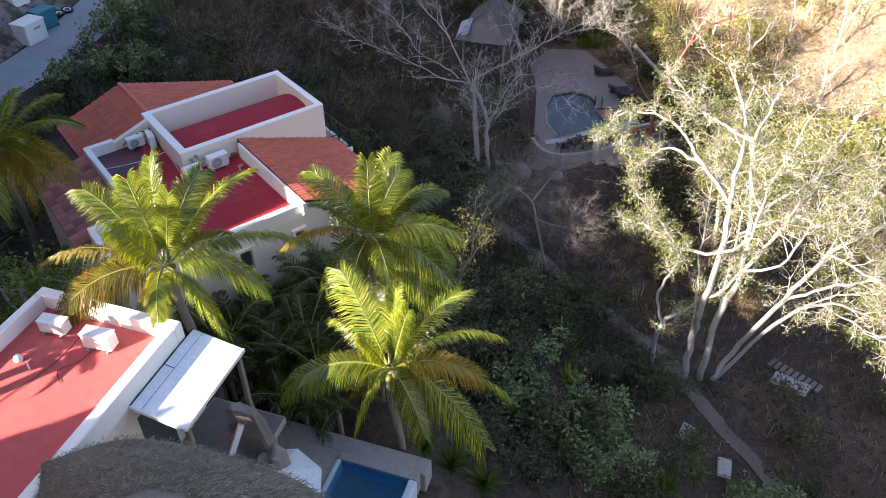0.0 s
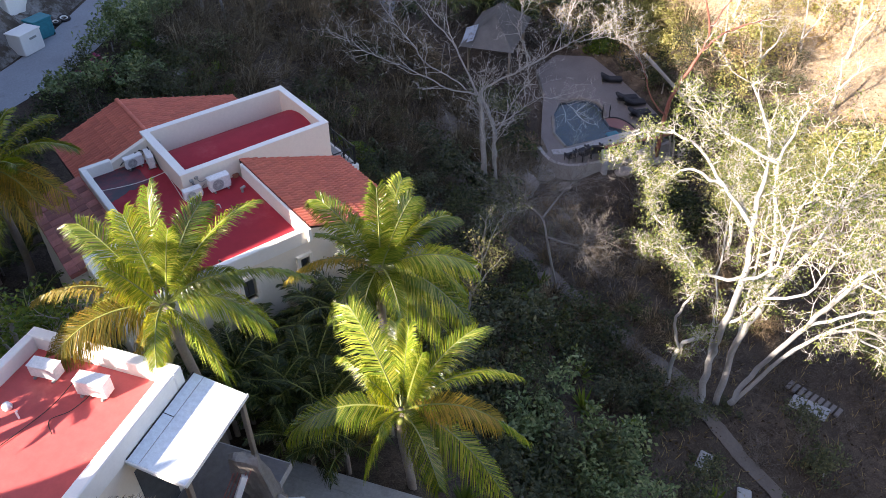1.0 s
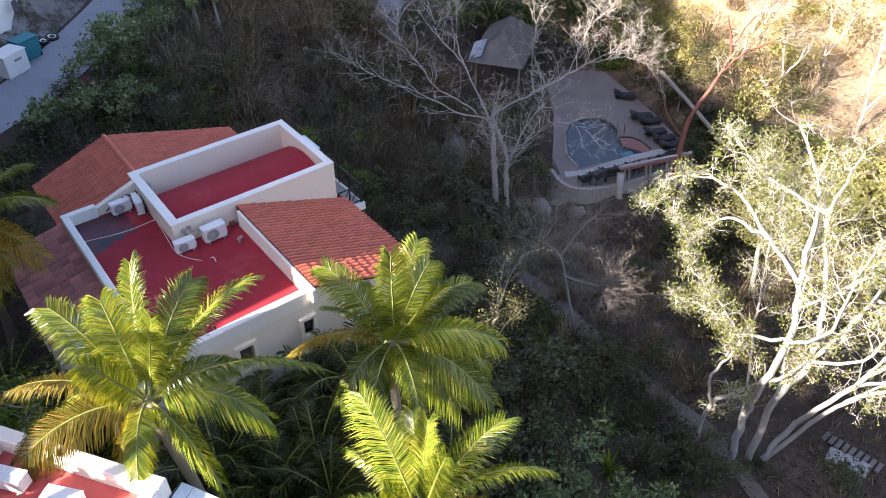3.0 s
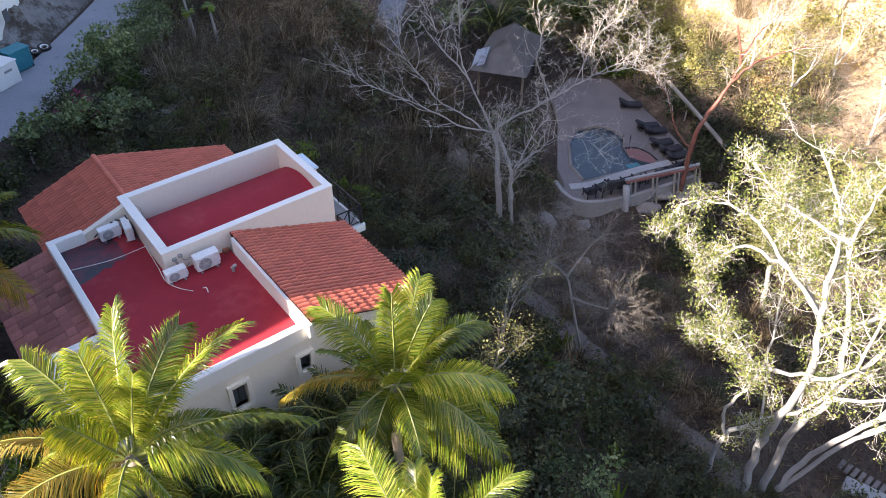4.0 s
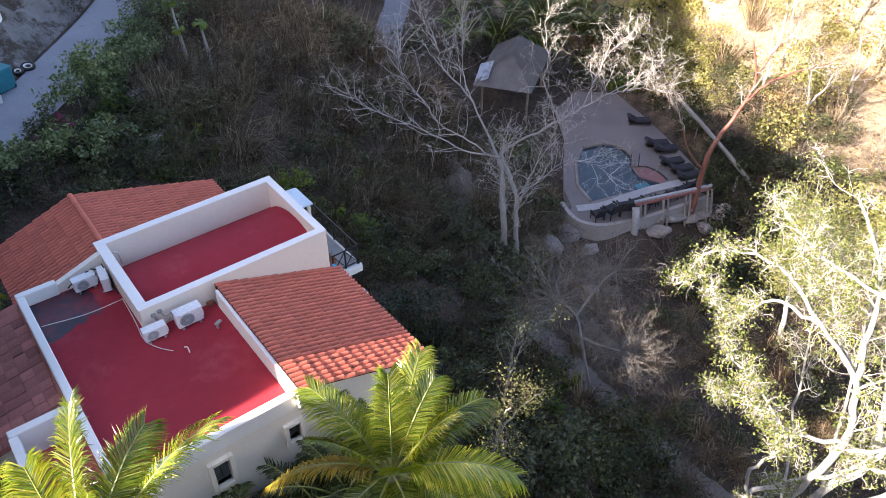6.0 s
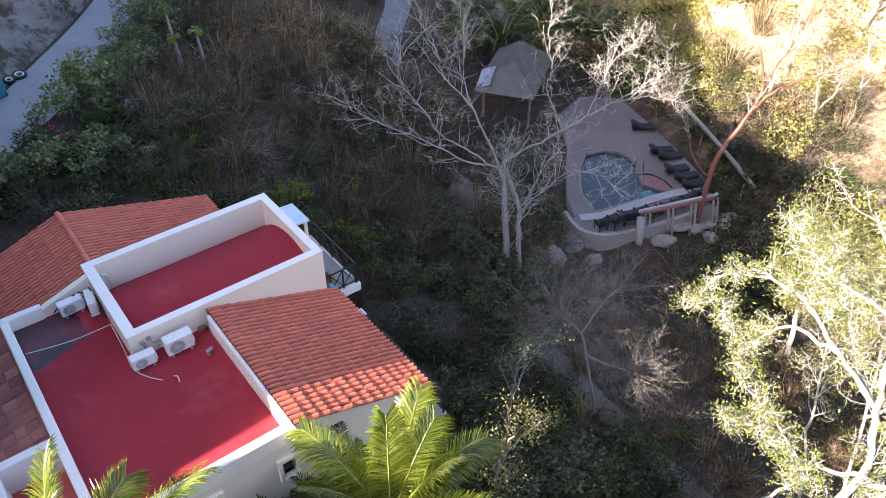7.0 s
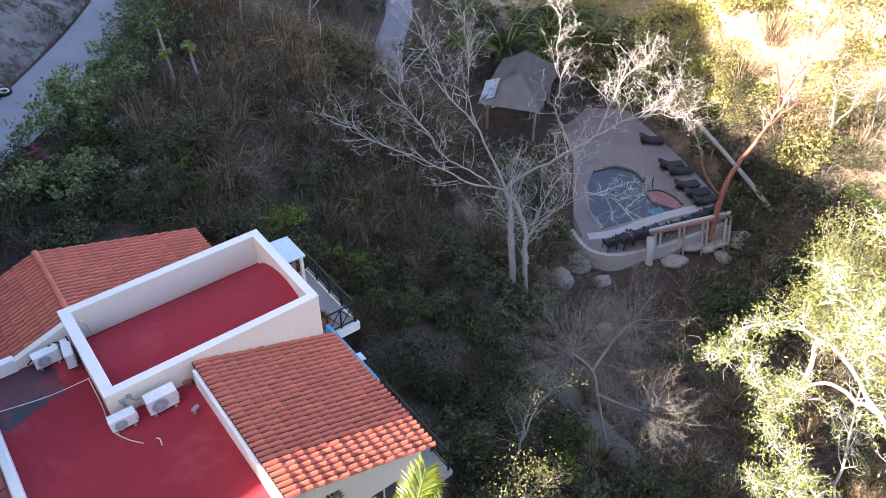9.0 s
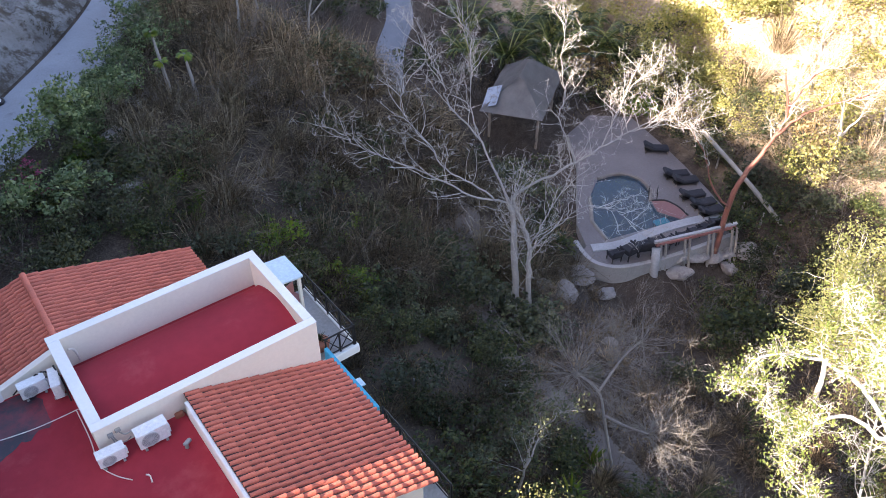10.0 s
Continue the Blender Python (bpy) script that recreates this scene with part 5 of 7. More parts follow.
def sprout(s, root, d, length, r, level, q, tips, mat=0, up=0.12, spread=0.75, kids=4, wander=0.16, sides=4):
    """A crooked branch with side branches; its ends go into tips."""
    pts, p, d = [Vector(root)], Vector(root), Vector(d).normalized()
    n = 5 if level > 0 else 4
    for i in range(n):
        d = (d + Vector((q.gauss(0, wander), q.gauss(0, wander), q.gauss(0, wander) + up * 0.4))).normalized()
        p = p + d * length / n
        pts.append(p.copy())
    s.tube(pts, [r * (1 - 0.62 * i / n) for i in range(n + 1)], sides if level else 3, mat, False)
    tips.append(pts[-1])
    if level <= 0:
        return
    for k in range(kids):
        i = q.randrange(1, n + 1)
        side = Vector((q.gauss(0, 1), q.gauss(0, 1), q.gauss(0, 0.7))).normalized()
        e = (pts[i] - pts[i - 1]).normalized() * (1 - spread * 0.5) + side * spread + Vector((0, 0, up))
        sprout(s, pts[i], e, length * q.uniform(0.45, 0.75), r * 0.55 * (1 - 0.3 * i / n), level - 1, q, tips, mat, up, spread, kids, wander, sides)


def spray(s, p, d, length, width, q, levels=2, kids=4, spread=0.6, up=0.1, wander=0.16, mat=0, segs=3):
    """Many fine twigs at once, as thin tapering blades that fork; returns their ends."""
    p, d = np.asarray(p, dtype=float), np.asarray(d, dtype=float)
    n = len(p)
    pts, ds = [p], []
    for i in range(segs):
        d = d + q.normal(size=(n, 3)) * wander + np.array([0, 0, up])
        d = d / (np.linalg.norm(d, axis=1)[:, None] + 1e-9)
        p = p + d * (length / segs)[:, None]
        pts.append(p)
        ds.append(d)
    w = np.cross(ds[0], q.normal(size=(n, 3)))
    w = w / (np.linalg.norm(w, axis=1)[:, None] + 1e-9) * (width * 0.5)[:, None]
    rows = []
    for i in range(segs):
        k = 1 - 0.75 * i / segs
        rows.extend([pts[i] - w * k, pts[i] + w * k])
    rows.append(pts[segs])
    m, k0 = len(rows), len(s.v)
    s.v.extend(map(tuple, np.stack(rows, 1).reshape(-1, 3).tolist()))
    for j in range(n):
        b = k0 + j * m
        for i in range(segs - 1):
            s.f.append((b + 2 * i, b + 2 * i + 1, b + 2 * i + 3, b + 2 * i + 2))
        s.f.append((b + 2 * segs - 2, b + 2 * segs - 1, b + 2 * segs))
    s.m.extend([mat] * (n * segs))
    tips = [pts[-1]]
    if levels > 0:
        a = np.stack(pts[1:], 1)
        e = np.stack(ds, 1)
        j = np.repeat(np.arange(n), kids)
        i = q.integers(0, segs, n * kids)
        u = q.random(n * kids)[:, None]
        root = a[j, i] - e[j, i] * (length / segs)[j][:, None] * u
        tips.append(spray(s, root, e[j, i] + q.normal(size=(n * kids, 3)) * spread, length[j] * q.uniform(0.35, 0.7, n * kids), width[j] * 0.62, q, levels - 1, kids, spread, up, wander, mat, max(1, segs - 1)))
    return np.concatenate(tips)


def limb_tree(name, label, category, limbs, radii, seed, bark, kids=7, level=2, twig=1.4, leaf=None, per=18, leaf_size=0.1, leaf_spread=0.22, up=0.25, spread=0.8, twig_r=0.03, twig_bark=None, start=0.35, leafed=1.0, fine=0, fine_w=0.020):
    """A tree from its main limbs; side branches and twigs grow from their outer parts."""
    q = random.Random(seed)
    t = thing(name, label, category)
    tr, br, tips = Shape(), Shape(), []
    for line, (r0, r1) in zip(limbs, radii):
        pts = bend(line, 5)
        n = len(pts)
        pts = [p + Vector((q.gauss(0, 0.035), q.gauss(0, 0.035), q.gauss(0, 0.035))) if 0 < i < n - 1 else p for i, p in enumerate(pts)]
        tr.tube(pts, [r0 + (r1 - r0) * i / (n - 1) for i in range(n)], 8, 0)
        tips.append(pts[-1])
        for k in range(kids):
            i = int(n * (start + (1 - start) * (k + q.random()) / kids))
            i = max(1, min(n - 1, i))
            reach = twig[limbs.index(line)] if isinstance(twig, list) else twig
            side = Vector((q.gauss(0, 1), q.gauss(0, 1), q.gauss(0, 0.6))).normalized()
            d = (pts[i] - pts[i - 1]).normalized() * 0.7 + side * spread + Vector((0, 0, up))
            sprout(br, pts[i], d, reach * q.uniform(0.6, 1.3), twig_r * q.uniform(0.7, 1.2), level, q, tips, 0, up * 0.5, spread, 4, 0.2)
    g = np.random.default_rng(seed)
    ends = np.array([tuple(p) for p in tips])
    if fine:
        many = np.repeat(ends, fine, axis=0)
        d = g.normal(size=many.shape) + np.array([0, 0, up])
        ends = spray(br, many, d / np.linalg.norm(d, axis=1)[:, None], g.uniform(0.22, 0.55, len(many)), np.full(len(many), fine_w), g, 1, 3, 0.6, up * 0.3, 0.2, segs=2)
    part("trunk", tr, bark, t, smooth=True)
    tagged(part("branching", br, twig_bark or bark, t, smooth=True), kind="stuff")
    if leaf:
        s = Shape()
        leaves_into(s, ends[g.random(len(ends)) < leafed], per, leaf_spread, leaf_size, g)
        tagged(part("crown", s, leaf, t), kind="stuff")
    return t


# ---------------------------------------------------------------- palms
def frond_into(s, root, tip, q, leaflets=66, leaf_len=0.78, width=0.034, sag=0.8, twist=0.0, rib_r=0.03, hang=0.6):
    """One feather leaf: a rib that rises and droops to its tip, with two ranks of leaflets (material 1 is the rib)."""
    root, tip = Vector(root), Vector(tip)
    flatd = Vector((tip.x - root.x, tip.y - root.y, 0))
    L = (tip - root).length
    mid = root.lerp(tip, 0.55) + Vector((0, 0, L * 0.42 * sag + 0.1))
    rib = []
    n = 16
    for i in range(n + 1):
        u = i / n
        rib.append(root * (1 - u) ** 2 + mid * 2 * u * (1 - u) + tip * u * u)
    s.tube(rib, [rib_r * (1 - 0.85 * i / n) + 0.005 for i in range(n + 1)], 4, 1, False)
    for k in range(leaflets):
        u = 0.10 + 0.90 * (k + 0.6 * q.random()) / leaflets
        f = u * n
        i = min(n - 1, int(f))
        p = rib[i].lerp(rib[i + 1], f - i)
        d = (rib[i + 1] - rib[i]).normalized()
        side0 = d.cross(Vector((0, 0, 1)))
        side0 = side0.normalized() if side0.length > 0.05 else Vector((flatd.y, -flatd.x, 0)).normalized()
        upv = side0.cross(d)
        side0, upv = side0 * math.cos(twist) + upv * math.sin(twist), upv * math.cos(twist) - side0 * math.sin(twist)
        ll = leaf_len * (0.30 + 0.85 * math.sin(math.pi * min(1, 0.16 + 0.72 * u)) ** 0.8) * q.uniform(0.75, 1.12)
        if q.random() < 0.04:
            continue
        for sg in (-1, 1):
            e = (side0 * sg * 0.8 + d * (0.42 + 0.75 * u * u) * q.uniform(0.75, 1.25) + upv * q.gauss(0.12, 0.08)).normalized()
            w = (d * 0.9 + upv * q.gauss(0.25, 0.15)).normalized() * width * 0.5
            g = hang * q.uniform(0.75, 1.25)
            a = p + e * ll * 0.52 + Vector((0, 0, -ll * 0.10 * g))
            b = p + e * ll * (0.98 - 0.22 * min(1, g)) + Vector((0, 0, -ll * 0.52 * g))
            m = len(s.v)
            s.v.extend([tuple(p - w * 0.7), tuple(p + w * 0.7), tuple(a + w), tuple(a - w), tuple(b)])
            s.f.extend([(m, m + 1, m + 2, m + 3), (m + 3, m + 2, m + 4)])
            s.m.extend([0, 0])


def coconut_palm(label, crown, base, tips, seed, leaf_len=0.77, trunk_r=0.15, leaflets=210, skirt=3):
    """Ringed trunk, fronds by their tips from the crown's heart, a few drooping old ones, coconuts."""
    q = random.Random(seed)
    t = thing("coconut_palm", label, "palm tree")
    c, b = Vector(crown), Vector(base)
    line = bend([b, b.lerp(c, 0.35) + Vector((0.15, -0.1, 0)), b.lerp(c, 0.75) + Vector((0.05, 0.12, 0)), c], 6)
    n = len(line)
    tr = Shape().tube(line, [trunk_r * (1.5 - 0.6 * min(1, 3 * i / n)) * (1 + (0.06 if i % 2 else 0)) for i in range(n)], 10)
    part("trunk", tr, BARK_PALM, t, "ringed grey-brown trunk", True)
    for dx, dy, dz in tips:
        s = Shape()
        d = Vector((dx, dy, dz))
        rise = d.normalized().z
        root = c + Vector((dx, dy, 0)).normalized() * 0.10 + Vector((0, 0, 0.12))
        frond_into(s, root, c + d, q, leaflets, leaf_len * min(1.0, 0.25 + d.length / 3.6) * q.uniform(0.95, 1.15), 0.024,
                   max(0.18, 0.85 - 0.75 * max(0, rise)) * q.uniform(0.85, 1.2), q.uniform(-0.8, 0.8), hang=0.62 + 0.75 * max(0, 0.5 - rise))
        old = rise < 0.15 and q.random() < 0.3
        part("frond", s, [PALM_OLD if old else PALM_LEAF, RACHIS], t, "yellowing older frond" if old else "")
    for k in range(skirt):
        a = q.uniform(0, 6.28)
        s = Shape()
        l = q.uniform(1.2, 1.7)
        frond_into(s, c, c + Vector((l * math.cos(a), l * math.sin(a), q.uniform(-2.2, -1.5))), q, 90, leaf_len * 0.8, 0.024, 0.8, q.uniform(-0.5, 0.5), hang=1.2)
        part("frond", s, [PALM_OLD, RACHIS], t, "drooping old frond")
    for k in range(5):
        a = q.uniform(0, 6.28)
        b2 = bmesh.new()
        bmesh.ops.create_icosphere(b2, subdivisions=2, radius=0.12, matrix=pose(c.x + 0.22 * math.cos(a), c.y + 0.22 * math.sin(a), c.z - 0.12))
        part("coconut", Shape().bm(b2), RACHIS, t, "yellow-green coconut", True)
    return t


coconut_palm("tall coconut palm with sunlit yellow-green fronds beside the white house", (-3.75, -8.9, 10.25), (-3.2, -8.3, 2.6),
             [(0.97, 2.32, 2.01), (-0.96, 2.16, 1.83), (-2.33, 1.85, 0.35), (-2.7, 0.43, -0.35), (-0.9, -1.55, -0.27), (3.27, -1.42, 0.29), (3.03, 0.71, 1.53), (1.95, 1.26, 1.72), (-0.06, 1.03, 2.36),
              (0.62, 0.01, 2.21), (-0.93, 0.26, 1.6), (1.5, 1.29, 0.78), (1.81, -0.55, 0.51), (2.11, -1.32, -0.79), (0.53, -2.05, -1.1), (-1.78, 1.55, -0.64)], 101)
coconut_palm("coconut palm with arching fronds in front of the house wall", (2.45, -9.45, 8.6), (2.6, -8.8, 0.6),
             [(1.85, 1.39, 1.76), (1.69, 0.65, 1.56), (0.59, 0.89, 2.24), (-0.87, 1.87, 1.93), (-1.32, 0.96, 1.36), (1.45, -0.32, 1.4), (2.62, -0.03, 0.82), (2.1, -1.83, 0.28), (1.92, -1.59, -0.72),
              (1.38, -2.55, -1.1), (-0.59, -1.86, -0.18), (-2.13, 1.75, -0.38), (-1.86, -0.04, -1.1), (-1.28, -0.78, -0.75), (-0.25, -0.97, 1.56), (0.95, -1.71, -1.72), (0.12, 1.51, 1.06)], 102)
coconut_palm("coconut palm with broad sunlit fronds over the garden", (0.4, -13.3, 7.2), (0.9, -12.6, 0.4),
             [(0.13, 2.58, 1.96), (1.06, 1.66, 1.44), (0.94, 0.86, 2.0), (2.66, 0.1, 1.45), (0.48, -0.39, 2.35), (3.22, -0.93, 0.09), (1.71, -2.0, 0.3), (2.39, -2.24, -0.68), (1.15, -2.99, -1.39),
              (-0.33, -2.11, -0.7), (-2.54, 1.62, -0.5), (-0.71, 0.29, 1.49), (-1.12, -0.64, 0.76), (-0.34, 2.32, 0.41), (-1.22, 0.03, -1.51)], 103)
coconut_palm("coconut palm uphill whose crown shades the red roof", (-11.6, -9.4, 12.0), (-12.0, -9.1, 2.0),
             [(0.92, 0.34, 0.42), (0.84, -0.59, 0.5), (0.25, 1.0, 0.42), (-0.34, -0.97, 0.5), (0.34, 0.92, -0.5), (0.25, -1.0, -0.42), (-0.76, 0.5, 0.17), (0.5, 0.17, 0.92), (-0.25, 0.42, 1.0), (0.08, -0.67, 0.84)], 105, 0.42, skirt=0)
# out-of-view palm, added only to throw dappled shade on the garden palms
coconut_palm("unseen very tall coconut palm added uphill to dapple the garden palms", (-12.6, -10.0, 17.0), (-13.6, -9.6, 2.0),
             [(2.0, 0.8, 0.8), (1.8, -1.2, 0.9), (0.6, 2.2, 0.8), (-0.8, -2.1, 0.9), (0.8, 2.0, -0.8), (0.6, -2.2, -0.7), (-1.7, 1.1, 0.4), (1.1, 0.4, 1.8), (-0.6, 0.9, 2.0), (0.2, -1.4, 1.7), (2.1, 0.1, -0.4)], 106, 0.88)
coconut_palm("dim coconut palm standing beside the tiled house", (-5.75, 1.2, 9.75), (-5.75, 4.0, 2.4),
             [(2.46, -1.36, 0.84), (1.73, -2.4, -0.24), (0.92, -2.44, -0.24), (0.44, -2.23, -0.88), (2.38, 0.35, 1.18), (1.35, 1.09, 1.43), (0.76, -2.06, 1.11), (-0.13, 1.81, 1.18), (-1.52, 1.31, 0.13), (-1.52, -0.45, -0.78), (-0.76, -1.55, -1.44)], 104)


def small_palm_mesh(seed, fronds, reach, leaf_len):
    q = random.Random(seed)
    s = Shape()
    for k in range(fronds):
        a = 2 * math.pi * (k + q.uniform(-0.3, 0.3)) / fronds * 2.4
        r = reach * q.uniform(0.6, 1.05)
        frond_into(s, (0.06 * math.cos(a), 0.06 * math.sin(a), 0.35 * q.random()), (r * math.cos(a), r * math.sin(a), q.uniform(0.2, 1.5) * reach * 0.75), q, 30, leaf_len, 0.045, q.uniform(0.6, 1.2), q.uniform(-0.3, 0.3))
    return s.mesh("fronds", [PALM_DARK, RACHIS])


SMALL_PALMS = [small_palm_mesh(200 + k, 11 + k, 1.5 + 0.15 * k, 0.42) for k in range(4)]
STEM = Shape().tube([(0, 0, -3.6), (0.03, 0.02, 0.3)], [0.1, 0.07], 7).mesh("stem", BARK_PALM)
rnd = random.Random(55)


def small_palm(x, y, z, k, size, label, group):
    t = thing("understory_palm", label, "palm", pose(x, y, z, 0, 0, rnd.uniform(0, 360)), group)
    t.scale = (size, size, size)
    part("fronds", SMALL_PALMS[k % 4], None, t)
    part("stem", STEM, None, t)


for i in range(26):
    x, y = rnd.uniform(-3.2, 3.6), rnd.uniform(-12.0, -6.4)
    small_palm(x, y, height(x, y) + rnd.uniform(0.9, 2.6), i, rnd.uniform(0.8, 1.25), "dark green palm clump in the shaded garden", "garden palms")
for x, y, k in ((0.2, -6.2, 0), (1.2, -6.0, 1), (2.2, -6.3, 2), (3.6, -6.4, 3), (-1.0, -6.1, 1), (4.6, -7.2, 0)):
    small_palm(x, y, 3.4 + 0.3 * math.sin(7 * x), k, 1.0, "feathery dark palm clump against the house wall", "garden palms")
for i in range(14):
    x, y = rnd.uniform(-2.6, 3.4), rnd.uniform(-8.8, -6.3)
    small_palm(x, y, rnd.uniform(3.2, 4.9), i, rnd.uniform(0.9, 1.3), "dark arching palm clump in front of the house wall", "garden palms")
for x, y, k in ((-5.4, -1.0, 0), (-6.4, 0.4, 1), (-6.0, -3.2, 2), (-5.2, -4.4, 3), (-7.2, -2.2, 0), (-5.6, 4.6, 1), (-6.8, 5.4, 2)):
    small_palm(x, y, height(x, y) + 1.6, k, 1.1, "green palm clump beside the house", "side garden palms")
for x, y, z in ((39.3, 28.6, 0), (42.9, 27.2, 0), (46.6, 25.8, 0), (46.8, 22.9, 0), (38.9, 33.1, 0), (43.5, 31.5, 0), (48.5, 29.5, 0), (41.0, 25.2, 0), (45.0, 29.0, 0), (36.5, 30.0, 0)):
    small_palm(x, y, height(x, y) + 1.2, int(x), 1.9, "yellowing palm behind the pool pavilion", "palms behind the pool")


def spiky_mesh(seed, n, reach, width):
    q = random.Random(seed)
    s = Shape()
    for k in range(n):
        a, e = q.uniform(0, 6.28), q.uniform(0.15, 1.3)
        d = Vector((math.cos(a) * math.cos(e), math.sin(a) * math.cos(e), math.sin(e)))
        blade(s, Vector((0, 0, 0.05)), d, reach * q.uniform(0.7, 1.1), width, reach * 0.3 * (1.2 - e))
    return s.mesh("leaves", LEAF_BRIGHT)


AGAVES = [(10.9, -11.4, 1.25), (12.6, -17.3, 1.2), (10.4, -17.3, 1.2), (12.3, -13.0, 0.9), (16.9, -2.6, 1.3), (2.2, -13.9, 1.2), (2.9, -14.8, 1.2), (14.6, -3.6, 1.2), (1.7, -13.0, 1.0), (12.8, -9.6, 1.0)]
SPIKY = [spiky_mesh(k, 46, 0.9, 0.09) for k in (1, 2)]
for i, (x, y, size) in enumerate(AGAVES):
    t = thing("agave_plant", "spiky green strap-leaved plant beside the path", "plant", pose(x, y, height(x, y) - 0.05, 0, 0, 70 * i), "strap-leaved plants")
    t.scale = (size, size, size)
    part("leaves", SPIKY[i % 2], None, t)


# ---------------------------------------------------------------- trees
PALE = [[(15.6, -12.2, -6.2), (16.1, -12.0, -4.2), (15.7, -12.4, -1.1), (16.0, -13.4, 0.6), (16.0, -14.7, 2.8), (15.6, -15.2, 4.9)],
        [(15.7, -12.4, -1.1), (14.5, -12.5, 1.6), (14.2, -13.2, 4.2), (14.2, -11.8, 5.4), (14.2, -10.5, 6.1)],
        [(17.2, -13.3, -5.6), (17.1, -13.2, -2.3), (16.2, -13.7, 0.6), (15.1, -14.4, 4.7), (15.9, -13.8, 6.4), (16.8, -13.2, 7.8), (17.6, -12.5, 9.2), (18.0, -11.1, 10.5)],
        [(15.9, -13.8, 6.4), (15.9, -12.2, 7.4), (16.0, -10.4, 8.4), (15.2, -8.8, 8.4), (14.1, -8.4, 7.3)],
        [(18.0, -13.7, -5.3), (17.1, -14.1, -0.1), (15.8, -15.1, 3.9), (16.2, -14.6, 6.2), (17.3, -13.3, 8.4), (18.7, -13.2, 10.3)],
        [(18.5, -14.1, -5.3), (19.0, -14.6, -2.7), (18.0, -16.2, 1.9), (17.1, -17.5, 5.7), (18.2, -18.5, 7.1), (19.4, -19.2, 7.5)]]
PALE_MORE = [[(18.6, -14.2, -5.3), (19.3, -15.3, -1.6), (19.3, -17.1, 1.6), (21.5, -18.5, 0.6), (24.7, -19.8, -1.8)],
             [(15.8, -15.1, 3.9), (16.9, -15.8, 6.6), (18.2, -15.8, 8.3), (19.6, -15.8, 10.2)],
             [(18.0, -16.2, 1.9), (18.3, -17.4, 3.2), (19.2, -18.9, 4.2), (21.4, -20.2, 3.2)],
             [(15.1, -14.4, 4.7), (14.3, -13.3, 4.6), (13.9, -11.8, 5.0), (13.5, -11.0, 5.0)],
             [(16.2, -14.6, 6.2), (17.5, -15.6, 7.5), (18.4, -16.5, 8.3), (19.4, -18.0, 8.7)]]
PALE_FILL = [[(17.1, -13.2, -2.3), (18.4, -11.8, 1.2), (19.4, -10.9, 3.8), (20.0, -10.3, 5.6)],
             [(17.1, -14.1, -0.1), (18.8, -13.0, 3.0), (20.2, -12.1, 5.4), (21.0, -11.6, 7.4)],
             [(15.9, -13.8, 6.4), (16.8, -12.4, 6.9), (18.2, -11.2, 7.8)]]
PALE_LOW = [[(19.3, -15.3, -1.6), (20.4, -16.8, 1.0), (21.5, -18.6, 2.0), (22.4, -20.0, 2.2)],
            [(18.0, -16.2, 1.9), (19.5, -16.5, 3.4), (21.2, -17.0, 4.4), (22.6, -17.6, 4.9)],
            [(18.8, -13.0, 3.0), (20.6, -14.2, 3.8), (22.4, -15.4, 4.2)],
            [(17.1, -17.5, 5.7), (17.7, -19.0, 5.2), (18.7, -20.4, 4.4)],
            [(19.3, -17.1, 1.6), (20.2, -18.6, 0.9), (20.9, -20.0, 0.2)]]
PALE_TOP = [[(15.9, -12.2, 7.4), (15.5, -10.8, 7.6), (14.7, -10.2, 6.9), (14.6, -9.2, 7.5)],
            [(17.3, -13.3, 8.4), (16.8, -11.3, 8.9), (16.7, -9.9, 9.6)],
            [(16.9, -15.8, 6.6), (17.5, -17.2, 6.6), (18.7, -17.7, 8.1)],
            [(15.0, -15.4, 4.6), (15.2, -16.7, 5.6), (15.4, -17.3, 7.7), (15.7, -18.3, 7.7)],
            [(14.3, -14.8, 5.4), (14.2, -15.8, 6.8), (14.4, -15.8, 8.9), (15.4, -15.9, 10.4)]]
limb_tree("pale_tree", "many-stemmed pale-barked tree with a thin sunlit crown", "tree", PALE + PALE_MORE + PALE_TOP + PALE_FILL + PALE_LOW,
          [(0.12, 0.05), (0.07, 0.022), (0.18, 0.04), (0.08, 0.022), (0.17, 0.03), (0.14, 0.035), (0.11, 0.03), (0.09, 0.025), (0.075, 0.025), (0.075, 0.025), (0.075, 0.025)] + [(0.065, 0.02)] * 8 + [(0.06, 0.02)] * 5,
          301, BARK_SHADED, 13, 1, [0.8, 0.4, 1.0, 0.3, 1.1, 1.25, 1.3, 1.3, 1.3, 0.45, 1.3, 0.35, 0.7, 1.3, 1.1, 1.1, 1.2, 1.3, 0.9, 1.3, 1.3, 1.3, 1.3, 1.3], LEAF_TREE, 3, 0.10, 0.09, 0.2, 0.85, 0.024, leafed=0.40, twig_bark=BARK_WHITE, fine=5, fine_w=0.016)
